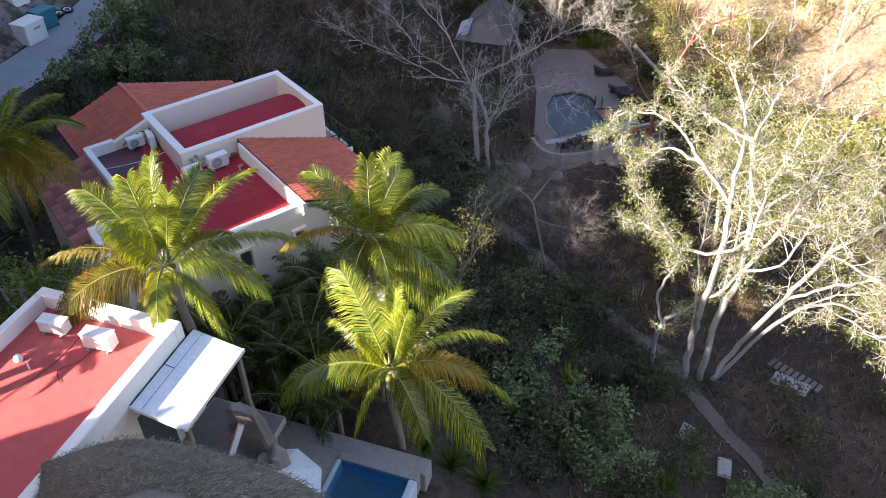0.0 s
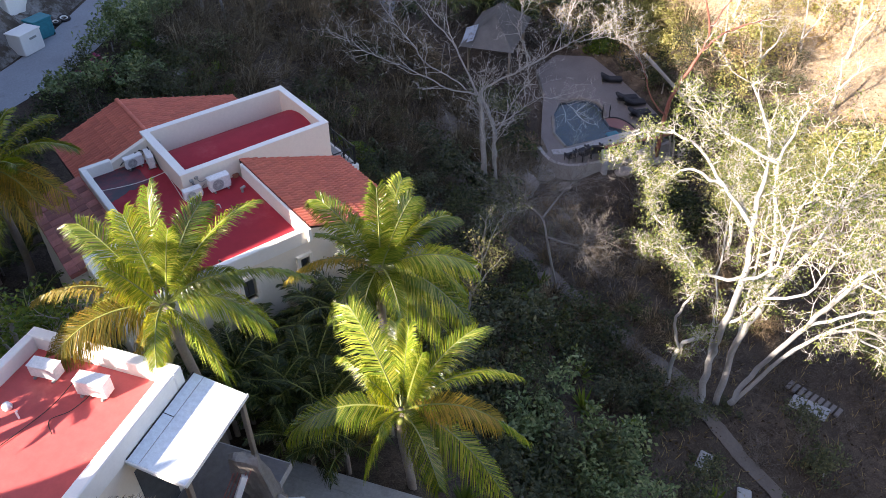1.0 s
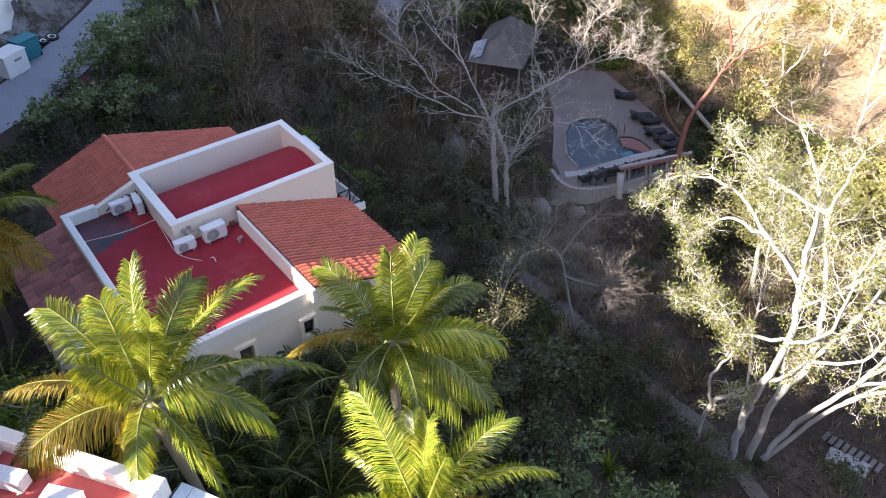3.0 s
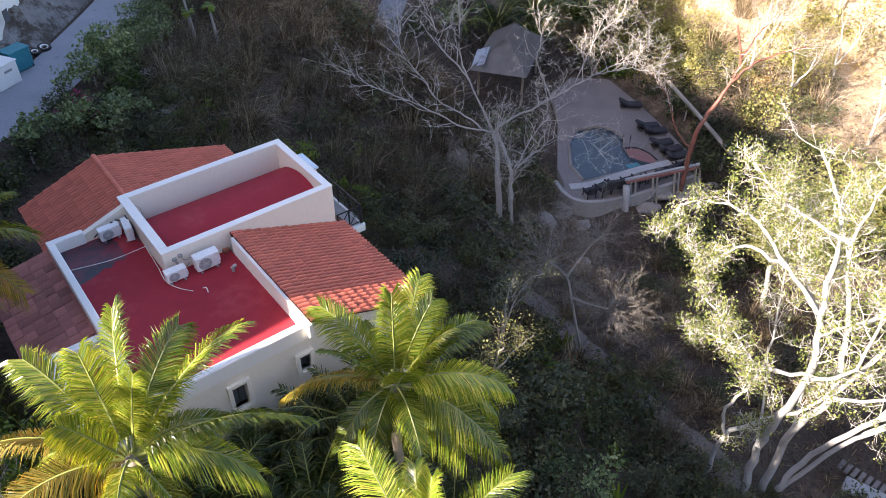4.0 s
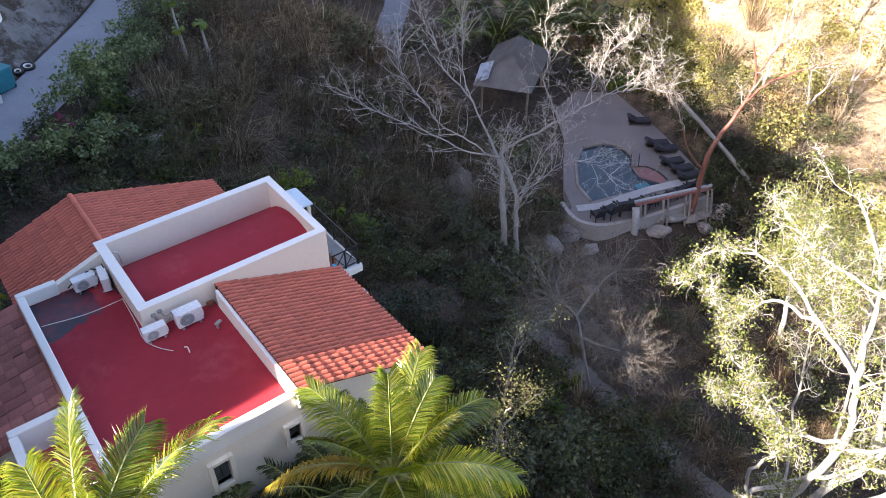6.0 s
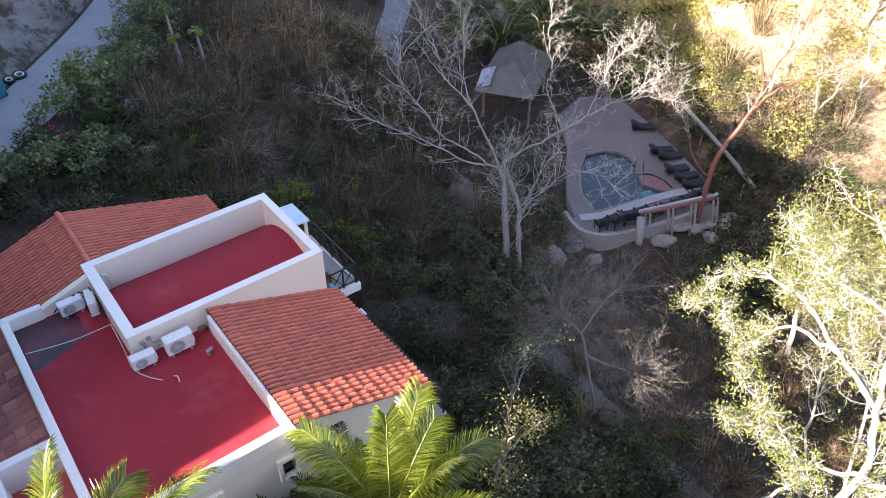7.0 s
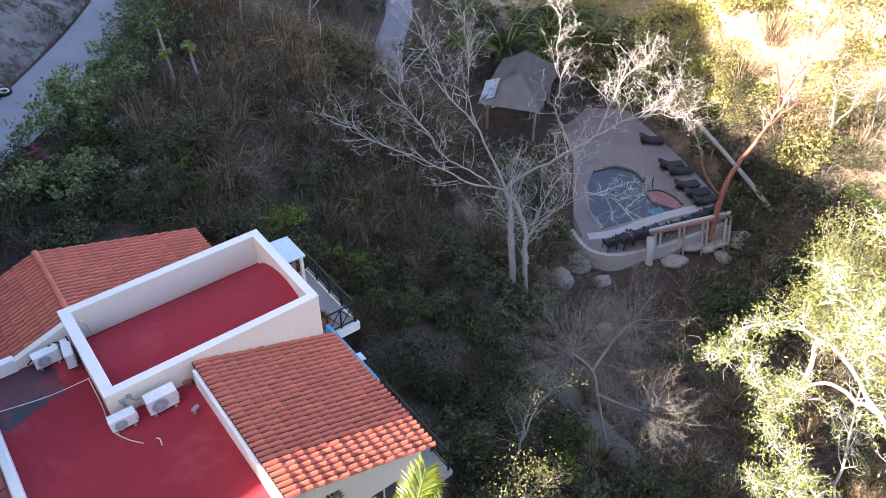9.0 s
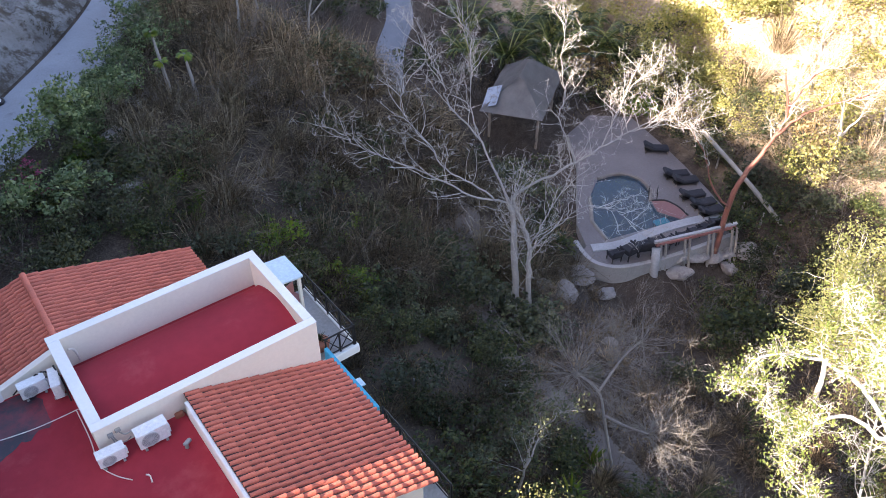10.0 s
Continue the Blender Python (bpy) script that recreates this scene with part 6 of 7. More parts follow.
BARE = [[(20.4, 6.0, -6.4), (20.4, 6.4, -2.6), (21.0, 7.5, -0.1), (21.3, 8.1, 0.8)],
        [(20.9, 5.6, -6.4), (20.9, 6.0, -2.6), (21.3, 6.5, -1.1), (21.4, 7.3, -0.1), (21.5, 8.2, 1.0)],
        [(21.0, 7.8, 1.1), (19.4, 8.9, 1.6), (18.0, 10.4, 2.6), (16.5, 11.6, 3.4), (15.6, 12.5, 4.0), (15.0, 13.1, 4.6)],
        [(20.9, 7.8, 1.1), (20.8, 10.0, 3.6), (20.1, 11.6, 5.1), (20.3, 12.4, 6.0), (20.1, 13.2, 7.0), (20.0, 14.3, 8.1)],
        [(21.7, 11.0, 2.8), (21.9, 12.1, 4.2), (22.7, 13.1, 5.7), (23.0, 14.0, 6.9), (23.2, 14.7, 7.8)],
        [(19.6, 7.3, 2.1), (19.1, 8.0, 2.7), (18.0, 9.2, 3.6), (17.7, 10.2, 4.7), (17.2, 11.5, 5.9), (17.9, 12.0, 6.8)]]
BARE_MORE = [[(21.4, 8.2, 0.9), (22.9, 8.0, 1.4), (25.1, 7.5, 2.0), (26.6, 7.3, 2.4), (28.2, 7.0, 2.8), (30.2, 6.6, 3.3), (32.3, 6.3, 4.1)],
             [(25.1, 7.5, 2.0), (25.1, 8.5, 3.1), (25.3, 9.2, 4.0), (25.9, 9.5, 4.6), (26.5, 10.6, 6.1), (27.3, 11.3, 7.4), (27.4, 12.0, 8.2)],
             [(20.7, 5.9, -0.5), (22.4, 5.8, 0.2), (23.9, 5.7, 0.7), (25.4, 4.7, 0.4), (25.9, 4.0, -0.3)],
             [(21.8, 7.0, -1.7), (22.9, 7.3, -0.9), (24.8, 7.8, 0.5), (25.6, 8.2, 1.4)],
             [(26.6, 7.3, 2.4), (28.0, 7.8, 3.7), (29.4, 8.1, 4.7), (30.8, 8.0, 5.3)],
             [(28.9, 7.6, 2.3), (30.1, 7.1, 2.4), (31.3, 6.6, 2.4), (32.7, 6.0, 2.4)]]
limb_tree("bare_tree", "tall leafless grey-white tree with spreading limbs", "tree", BARE + BARE_MORE,
          [(0.21, 0.11), (0.15, 0.09), (0.055, 0.013), (0.06, 0.013), (0.035, 0.011), (0.05, 0.011), (0.07, 0.015), (0.04, 0.012), (0.035, 0.010), (0.04, 0.012), (0.035, 0.011), (0.035, 0.011)],
          302, BARK_GREY, 17, 1, 1.7, None, up=0.25, spread=0.75, twig_r=0.019, start=0.2, twig_bark=BARK_PALE, fine=3, fine_w=0.019)
limb_tree("red_barked_tree", "leaning tree with red peeling bark and a thin golden crown", "tree",
          [[(36.4, 4.9, -8.0), (37.2, 5.2, -3.7), (38.2, 4.9, -1.6), (38.9, 4.6, -0.1), (39.4, 4.6, 1.2), (39.0, 5.2, 3.6)], [(38.9, 4.6, -0.1), (40.1, 4.0, 1.1), (41.6, 3.0, 1.8), (43.0, 2.0, 2.3)], [(36.9, 5.1, -4.8), (36.1, 6.0, -3.4), (35.6, 6.9, -1.2), (34.8, 7.9, 0.4)], [(39.4, 4.6, 1.2), (40.4, 4.6, 2.6), (41.6, 4.2, 3.6)]],
          [(0.19, 0.05), (0.1, 0.03), (0.07, 0.03), (0.07, 0.03)], 303, BARK_RED, 8, 2, 1.5, LEAF_GOLD, 4, 0.1, 0.3, twig_bark=BARK_PALE, start=0.5)
s = Shape().tube(bend([(41.4, 2.9, -7.6), (39.9, 6.0, -4.5), (38.4, 9.1, -1.7)]), [0.16] * 6 + [0.14] * 7, 8)
tagged(part("leaning_trunk", s, BARK_GREY, smooth=True), "leaning dead grey tree trunk", "tree trunk")

def dome_shrub(label, stems, hubs, seed):
    """A leafless shrub: crooked stems that end in hubs, from which fine twigs ray out as a dome."""
    q = np.random.default_rng(seed)
    t = thing("bare_shrub", label, "shrub")
    tr, tw = Shape(), Shape()
    for line, r0, r1 in stems:
        pts = bend(line, 5)
        tr.tube(pts, [r0 + (r1 - r0) * i / (len(pts) - 1) for i in range(len(pts))], 7)
    for (x, y, z), reach, n in hubs:
        d = q.normal(size=(n, 3)) * np.array([1, 1, 0.35]) + np.array([0, 0, 0.15])
        d /= np.linalg.norm(d, axis=1)[:, None]
        spray(tw, np.array([x, y, z]) + q.normal(size=(n, 3)) * 0.12, d, reach * q.uniform(0.65, 1.1, n), np.full(n, 0.021), q, 3, 4, 0.45, 0.05, 0.13, segs=4)
    part("stem", tr, BARK_GREY, t, smooth=True)
    tagged(part("branching", tw, TWIG_PALE, t), kind="stuff")


dome_shrub("leafless pale shrub with domes of fine twigs beside the path",
           [([(17.6, -3.4, -5.4), (17.0, -3.3, -3.2), (16.62, -3.02, -1.15)], 0.075, 0.06), ([(16.62, -3.02, -1.15), (16.79, -2.43, -0.36), (16.27, -1.67, 0.38)], 0.06, 0.04),
            ([(16.79, -2.43, -0.36), (17.9, -2.2, 0.1), (18.6, -2.2, 0.6), (19.15, -2.29, 0.87)], 0.055, 0.035), ([(16.62, -3.02, -1.15), (16.8, -3.9, -1.0), (17.08, -4.83, -0.78)], 0.06, 0.035)],
           [((16.27, -1.67, 0.38), 2.7, 72), ((19.15, -2.29, 0.87), 1.9, 38), ((18.3, -2.2, 0.4), 1.4, 12), ((17.08, -4.83, -0.78), 2.1, 50), ((16.8, -3.9, -1.0), 1.3, 10)], 304)
for i, (x, y, hgt, lean) in enumerate(((10.6, 23.4, 4.0, -0.25), (11.7, 22.6, 3.0, -0.2), (10.5, 22.9, 2.6, -0.15))):
    z = road_height(x, y)
    t = thing("papaya_plant", "thin papaya stem with a tuft of bright green leaves", "plant", pose(x, y, z - 0.1), "papaya plants")
    part("stem", Shape().tube([(0, 0, 0), (lean * 0.4, 0, hgt * 0.5), (lean, 0.05, hgt)], [0.11, 0.09, 0.06], 7), BARK_GREY, t)
    s = Shape()
    q = random.Random(i)
    for k in range(16):
        a, e = q.uniform(0, 6.28), q.uniform(-0.5, 0.6)
        d = Vector((math.cos(a) * math.cos(e), math.sin(a) * math.cos(e), math.sin(e)))
        root = Vector((lean, 0.05, hgt))
        for w in (-0.5, 0, 0.5):
            d2 = d.copy()
            d2.rotate(Euler((0, 0, w)))
            blade(s, root + d * 0.12, d2, 0.34, 0.14, 0.14)
    part("leaves", s, LEAF_BRIGHT, t)


# ---------------------------------------------------------------- shrubs
def shrub_mesh(seed, leaf, size, n, leaf_size, tall=0.8, lobes=9):
    q = np.random.default_rng(seed)
    c = q.normal(size=(lobes, 3)) * np.array([0.55, 0.55, 0.28 * tall]) + np.array([0, 0, 0.55 * tall])
    s = Shape()
    sub = []
    for p in c:
        v = q.normal(size=(14, 3))
        v /= np.linalg.norm(v, axis=1)[:, None]
        sub.extend((p + v * np.array([0.36, 0.36, 0.3]) * q.uniform(0.7, 1.15)).tolist())
    leaves_into(s, np.array(sub) * size, n, 0.10 * size, leaf_size, q)
    return s.mesh("foliage", leaf)


def twig_mesh(seed, n, reach, bark, leaf=None, upright=0.9, width=0.03, leaf_n=2, kids=4):
    """A tangle of forking dry twigs, with a few withered leaves."""
    q = np.random.default_rng(seed)
    s = Shape()
    a = q.uniform(0, 6.28, n)
    d = np.stack([np.cos(a), np.sin(a), upright * q.uniform(0.4, 2.2, n)], 1)
    d /= np.linalg.norm(d, axis=1)[:, None]
    p = q.normal(size=(n, 3)) * np.array([0.28, 0.28, 0.0]) + np.array([0, 0, -0.1])
    tips = spray(s, p, d, reach * q.uniform(0.5, 1.1, n), width * q.uniform(0.7, 1.4, n), q, 2, kids, 0.6, 0.03, 0.2)
    if leaf:
        leaves_into(s, tips[q.random(len(tips)) < 0.55], leaf_n, 0.1, 0.075, q, 1)
        return s.mesh("twigs", [bark, leaf])
    return s.mesh("twigs", bark)


def tangle_mesh(seed, n, reach, mat, leaf=None):
    """A dense clump of thin dry stems that rise and arch over."""
    q = np.random.default_rng(seed)
    s = Shape()
    a = q.uniform(0, 6.283, n)
    out = np.stack([np.cos(a), np.sin(a), np.zeros(n)], 1)
    L = (reach * q.uniform(0.45, 1.1, n))[:, None]
    lean = q.uniform(0.1, 0.95, n)[:, None]
    p0 = out * q.uniform(0, 0.35, n)[:, None] - np.array([0, 0, 0.12])
    p1 = p0 + out * L * 0.45 * lean + np.array([0, 0, 1.0]) * L * (0.75 - 0.35 * lean) + q.normal(size=(n, 3)) * 0.14
    p2 = p1 + out * L * 0.55 * lean + np.array([0, 0, 1.0]) * L * (0.45 - 0.75 * lean) + q.normal(size=(n, 3)) * 0.24
    w = np.cross(out, q.normal(size=(n, 3)))
    w = w / (np.linalg.norm(w, axis=1)[:, None] + 1e-9) * q.uniform(0.007, 0.016, n)[:, None]
    s.v.extend(map(tuple, np.stack([p0 - w, p0 + w, p1 + w * 0.8, p1 - w * 0.8, p2], 1).reshape(-1, 3).tolist()))
    for k in range(n):
        s.f.extend([(5 * k, 5 * k + 1, 5 * k + 2, 5 * k + 3), (5 * k + 3, 5 * k + 2, 5 * k + 4)])
    s.m.extend([0] * (2 * n))
    if leaf:
        leaves_into(s, np.concatenate([p1, p2])[q.random(2 * n) < 0.35], 1, 0.08, 0.09, q, 1)
        return s.mesh("stems", [mat, leaf])
    return s.mesh("stems", mat)


GREEN = [shrub_mesh(400 + k, LEAF_GREEN, 1.0, 8, 0.14) for k in range(4)]
GREY = [shrub_mesh(420 + k, LEAF_GREY, 1.0, 8, 0.135, 1.0) for k in range(3)]
BRIGHT = [shrub_mesh(440 + k, LEAF_BRIGHT, 1.0, 12, 0.16) for k in range(2)]
YELLOW = [shrub_mesh(450 + k, LEAF_YELLOW, 1.1, 20, 0.095, 1.2, 12) for k in range(3)]
GOLD = [shrub_mesh(460 + k, LEAF_GOLD, 1.0, 6, 0.12, 0.8) for k in range(2)]
HEDGE = [shrub_mesh(480 + k, LEAF_HEDGE, 1.0, 8, 0.155, 1.6, 10) for k in range(3)]
BLOOM = [shrub_mesh(470, FLOWER, 0.8, 9, 0.12)]
DRY = [twig_mesh(500 + k, 16, 1.6, TWIG, LEAF_DRY) for k in range(5)]
ASHEN = [twig_mesh(510 + k, 15, 1.7, TWIG_GREY, LEAF_DRY, 1.2, 0.028, 1) for k in range(4)]
TALL = [twig_mesh(515 + k, 16, 3.4, TWIG_GREY, LEAF_DRY, 2.6, 0.045, 1, 5) for k in range(3)]
PALE_DRY = [twig_mesh(520 + k, 13, 1.6, TWIG_PALE, LEAF_GOLD, 1.1) for k in range(3)]
TANGLE = [tangle_mesh(530 + k, 230, 1.5, BRUSH_BROWN, LEAF_DRY) for k in range(4)]
STRAW = [tangle_mesh(540 + k, 230, 1.7, BRUSH_TAN) for k in range(4)]
SAGE = [tangle_mesh(550 + k, 170, 1.5, BRUSH_BROWN, LEAF_GREY) for k in range(3)]
FARBUSH = [shrub_mesh(560 + k, LEAF_YELLOW, 1.1, 10, 0.10, 1.1, 10) for k in range(3)]
STUB = Shape().tube([(0, 0, -0.4), (0.02, 0, 0.5)], [0.06, 0.03], 6).mesh("stems", BARK_GREY)
DEFAULT = {"green": (GREEN, "dark green leafy shrub on the slope", "shrub"), "grey": (GREY, "grey-green leafy shrub on the slope", "shrub"), "bright": (BRIGHT, "bright green leafy shrub among brush", "shrub"),
           "hedge": (HEDGE, "tall green hedge bush along the lane", "hedge bush"), "yellow": (YELLOW, "dense yellow-green bush in full sun", "bush"), "gold": (GOLD, "dry golden scrub in full sun", "scrub"), "bloom": (BLOOM, "shrub with magenta flowers beside the lane", "shrub"),
           "dry": (DRY, "leafless brown brush on the slope", "brush"), "ashen": (ASHEN, "leafless grey brush on the slope", "brush"), "tall": (TALL, "tall thicket of thin grey dry stems", "thicket"), "tangle": (TANGLE, "dense brown dry brush", "brush"), "straw": (STRAW, "dense tan dry brush", "brush"), "sage": (SAGE, "dry brush with grey-green leaves", "brush"), "farbush": (FARBUSH, "yellow-green bush in the sun", "bush"),
           "pale": (PALE_DRY, "pale dry twiggy brush in the sun", "brush")}
rnd = random.Random(66)


def plant(kind, x, y, size, lift=0.0, squash=1.0):
    meshes, label, category = DEFAULT[kind]
    t = thing({"dry": "dry_brush", "ashen": "dry_brush", "tall": "dry_thicket", "pale": "dry_brush", "gold": "golden_scrub"}.get(kind, "shrub"), label, category, pose(x, y, road_height(x, y) - 0.05 + lift, 0, 0, rnd.uniform(0, 360)), label)
    t.scale = (size * rnd.uniform(0.85, 1.2), size, size * squash * rnd.uniform(0.8, 1.2))
    tagged(part("twig_tangle" if kind in ("dry", "pale", "ashen", "tall") else "foliage", meshes[rnd.randrange(len(meshes))], None, t), kind="stuff")
    if kind not in ("dry", "pale", "ashen", "tall"):
        part("stem", STUB, None, t)
    return t


def free(x, y, gap=0.0):
    """True where no building, road, path or terrace stands."""
    if -5.2 - gap < x < 8.9 + gap and -5.6 - gap < y < 7.4 + gap:
        return False
    if 28.6 - gap < x < 44.5 + gap and 4.4 - gap < y < 21.5 + gap and y > 0.9 * x - 27 - 2.2 - gap * 0 and not (x < 33.5 and y > 1.05 * x - 19.5):
        return False
    if 32.5 < x < 39 and 20.2 < y < 26.4:
        return False
    if near_line(ROAD, x, y) < 2.5 + gap or near_line(ROAD_FAR, x, y) < 1.8 + gap or near_line(PATH_LINE, x, y) < 0.42 + gap * 0.4:
        return False
    if any((x - a) ** 2 + (y - b) ** 2 < 1.3 for a, b, c in AGAVES):
        return False
    v = LOW.inverted() @ Vector((x, y, 0))
    return not (-4.6 - gap < v.x < 6.3 + gap and -8 < v.y < 1.4 + gap)


def join_plants(name, items, label, category):
    """Many plants as ONE mesh, for the far slopes where none can be told apart."""
    co, lv, ls, mi, mats = [], [], [], [], []
    nv = nl = 0
    for me, m in items:
        n, k, f = len(me.vertices), len(me.loops), len(me.polygons)
        a = np.empty(n * 3, dtype=np.float32)
        me.vertices.foreach_get("co", a)
        r = np.array(m, dtype=np.float32)
        co.append(a.reshape(-1, 3) @ r[:3, :3].T + r[:3, 3])
        a = np.empty(k, dtype=np.int32)
        me.loops.foreach_get("vertex_index", a)
        lv.append(a + nv)
        a = np.empty(f, dtype=np.int32)
        me.polygons.foreach_get("loop_start", a)
        ls.append(a + nl)
        a = np.empty(f, dtype=np.int32)
        me.polygons.foreach_get("material_index", a)
        slot = []
        for q in me.materials:
            if q not in mats:
                mats.append(q)
            slot.append(mats.index(q))
        mi.append(np.array(slot, dtype=np.int32)[a])
        nv, nl = nv + n, nl + k
    out = bpy.data.meshes.new(name)
    for q in mats:
        out.materials.append(q)
    out.vertices.add(nv)
    out.vertices.foreach_set("co", np.concatenate(co).ravel())
    out.loops.add(nl)
    out.loops.foreach_set("vertex_index", np.concatenate(lv))
    ls = np.concatenate(ls)
    out.polygons.add(len(ls))
    out.polygons.foreach_set("loop_start", ls)
    out.polygons.foreach_set("material_index", np.concatenate(mi))
    out.update(calc_edges=True)
    out.validate()
    return tagged(new(name, out), label, category, kind="stuff")


def scatter_joined(name, label, category, count, box, kinds, sizes, gap=0.3, squash=1.0):
    items, n, tries = [], 0, 0
    while n < count and tries < count * 20:
        tries += 1
        x, y = rnd.uniform(box[0], box[1]), rnd.uniform(box[2], box[3])
        size = rnd.uniform(*sizes)
        if not free(x, y, gap * size):
            continue
        meshes = DEFAULT[rnd.choice(kinds)][0]
        m = pose(x, y, road_height(x, y) - 0.05, 0, 0, rnd.uniform(0, 360)) @ Matrix.Diagonal((size * rnd.uniform(0.85, 1.2), size, size * squash * rnd.uniform(0.8, 1.2), 1))
        items.append((meshes[rnd.randrange(len(meshes))], m))
        n += 1
    return join_plants(name, items, label, category)


def scatter(count, box, kinds, sizes, gap=0.5, spacing=0.9, squash=1.0, taken=[]):
    x0, x1, y0, y1 = box
    n = tries = 0
    while n < count and tries < count * 30:
        tries += 1
        x, y = rnd.uniform(x0, x1), rnd.uniform(y0, y1)
        size = rnd.uniform(*sizes)
        if not free(x, y, gap * size) or any((x - a) ** 2 + (y - b) ** 2 < (spacing * 0.5 * (size + c)) ** 2 for a, b, c in taken):
            continue
        taken.append((x, y, size))
        plant(rnd.choice(kinds), x, y, size, 0, squash)
        n += 1


for x, y, size, lift in ((-6.6, -2.6, 1.3, 2.2), (-7.0, -4.0, 1.3, 2.6), (-5.8, -3.4, 1.1, 2.0), (-7.8, -3.2, 1.3, 2.6), (-6.2, -5.0, 1.0, 2.4)):
    plant("bright", x, y, size, lift)
limb_tree("broadleaf_tree", "bright green leafy tree behind the white house", "tree", [[(-7.2, -4.9, 2.4), (-7.1, -5.1, 5.6), (-7.1, -5.5, 8.2), (-7.0, -5.7, 9.3)], [(-7.1, -5.1, 5.6), (-6.4, -5.6, 7.6), (-5.9, -6.0, 8.9)], [(-7.1, -5.1, 5.6), (-8.0, -5.8, 7.8), (-8.6, -6.1, 9.2)], [(-7.1, -5.5, 7.4), (-7.5, -4.6, 8.4), (-7.8, -4.2, 9.2)]],
          [(0.13, 0.04), (0.07, 0.03), (0.07, 0.03), (0.06, 0.025)], 313, BARK_GREY, 8, 1, 0.9, LEAF_BRIGHT, 16, 0.15, 0.2, twig_r=0.02, start=0.45)
# the hedge along the lane
for x, y, size, kind in ((4.4, 21.6, 1.3, "hedge"), (6.7, 22.8, 1.2, "hedge"), (8.3, 24.6, 1.15, "hedge"), (9.9, 26.4, 1.2, "hedge"), (11.5, 28.4, 1.2, "hedge"), (13.1, 30.6, 1.3, "hedge"), (15.3, 33.6, 1.3, "hedge"), (0.6, 16.4, 1.4, "hedge"), (3.0, 16.2, 1.3, "hedge"), (2.0, 18.4, 1.0, "bloom"), (1.9, 20.0, 0.6, "green"), (4.6, 19.2, 1.0, "bright"), (-1.0, 15.2, 1.3, "green"), (-3.2, 13.6, 1.4, "green"), (2.2, 13.6, 1.2, "green"), (7.0, 15.0, 0.9, "bright"), (7.8, 14.4, 0.7, "bright"), (-5.4, 14.2, 1.3, "green"), (5.5, 21.0, 0.9, "hedge"), (9.3, 26.9, 0.95, "hedge"), (10.8, 28.8, 0.95, "hedge"), (12.3, 31.0, 1.0, "hedge"), (7.7, 24.9, 0.9, "hedge")):
    plant(kind, x, y, size)
limb_tree("sapling", "slender young tree with sparse sunlit leaves", "tree", [[(8.8, -5.9, -1.4), (8.9, -6.1, 1.4), (8.6, -6.6, 3.0), (8.5, -7.0, 4.1)], [(8.9, -6.1, 1.4), (9.7, -6.4, 2.6), (10.1, -6.9, 3.6)], [(8.9, -6.1, 1.4), (8.2, -7.0, 2.6), (7.6, -7.9, 3.9)]],
          [(0.07, 0.02), (0.045, 0.015), (0.045, 0.015)], 310, BARK_GREY, 10, 1, 0.9, LEAF_YELLOW, 9, 0.09, 0.16, twig_r=0.012, start=0.3, twig_bark=TWIG)
limb_tree("sapling", "slender young tree with sparse green leaves", "tree", [[(11.6, -3.4, -2.6), (11.7, -3.6, 0.2), (11.4, -4.0, 2.0), (11.2, -4.3, 3.2)], [(11.7, -3.6, 0.2), (12.6, -3.5, 1.6), (13.0, -3.8, 2.6)]],
          [(0.06, 0.02), (0.04, 0.015)], 311, BARK_GREY, 10, 1, 0.9, LEAF_GREY, 9, 0.11, 0.18, twig_r=0.016, start=0.3)
for i, (x, y, hgt, lean) in enumerate(((16.6, 27.4, 6.4, 0.3), (18.6, 28.6, 6.8, -0.4), (20.4, 26.6, 6.0, 1.3))):
    z = road_height(x, y)
    limb_tree("dry_tree", "thin pale leafless tree in the dry thicket", "tree", [[(x, y, z - 0.3), (x + lean * 0.4, y, z + hgt * 0.5), (x + lean, y + 0.2, z + hgt)], [(x + lean * 0.4, y, z + hgt * 0.45), (x + lean + 0.8, y - 0.3, z + hgt * 0.7), (x + lean + 1.3, y - 0.5, z + hgt * 0.85)]], [(0.09, 0.03), (0.05, 0.02)], 320 + i, BARK_GREY, 9, 1, 1.4, None, up=0.0, twig_r=0.018, twig_bark=TWIG_PALE, start=0.3, fine=2)
limb_tree("broad_tree", "dense yellow-green leafy tree in full sun", "tree", [[(30.4, -5.9, -8.0), (30.2, -5.7, -5.0), (30.0, -5.5, -2.6), (30.0, -5.3, -0.2)], [(30.2, -5.7, -5.0), (31.8, -5.1, -3.0), (32.8, -4.9, -1.2)], [(30.2, -5.7, -4.6), (29.2, -5.7, -2.8), (28.2, -5.5, -1.2)], [(30.1, -5.6, -3.8), (31.0, -4.9, -1.6), (31.4, -4.5, 0.2)], [(30.1, -5.6, -3.8), (31.4, -6.9, -2.2), (32.4, -7.9, -1.0)], [(30.1, -5.6, -3.8), (29.2, -6.9, -2.4), (28.6, -7.9, -1.4)]],
          [(0.16, 0.05), (0.09, 0.03), (0.09, 0.03), (0.08, 0.03), (0.08, 0.03), (0.08, 0.03)], 312, BARK_PALE, 12, 1, 1.5, LEAF_YELLOW, 40, 0.13, 0.28, twig_r=0.022, start=0.3)
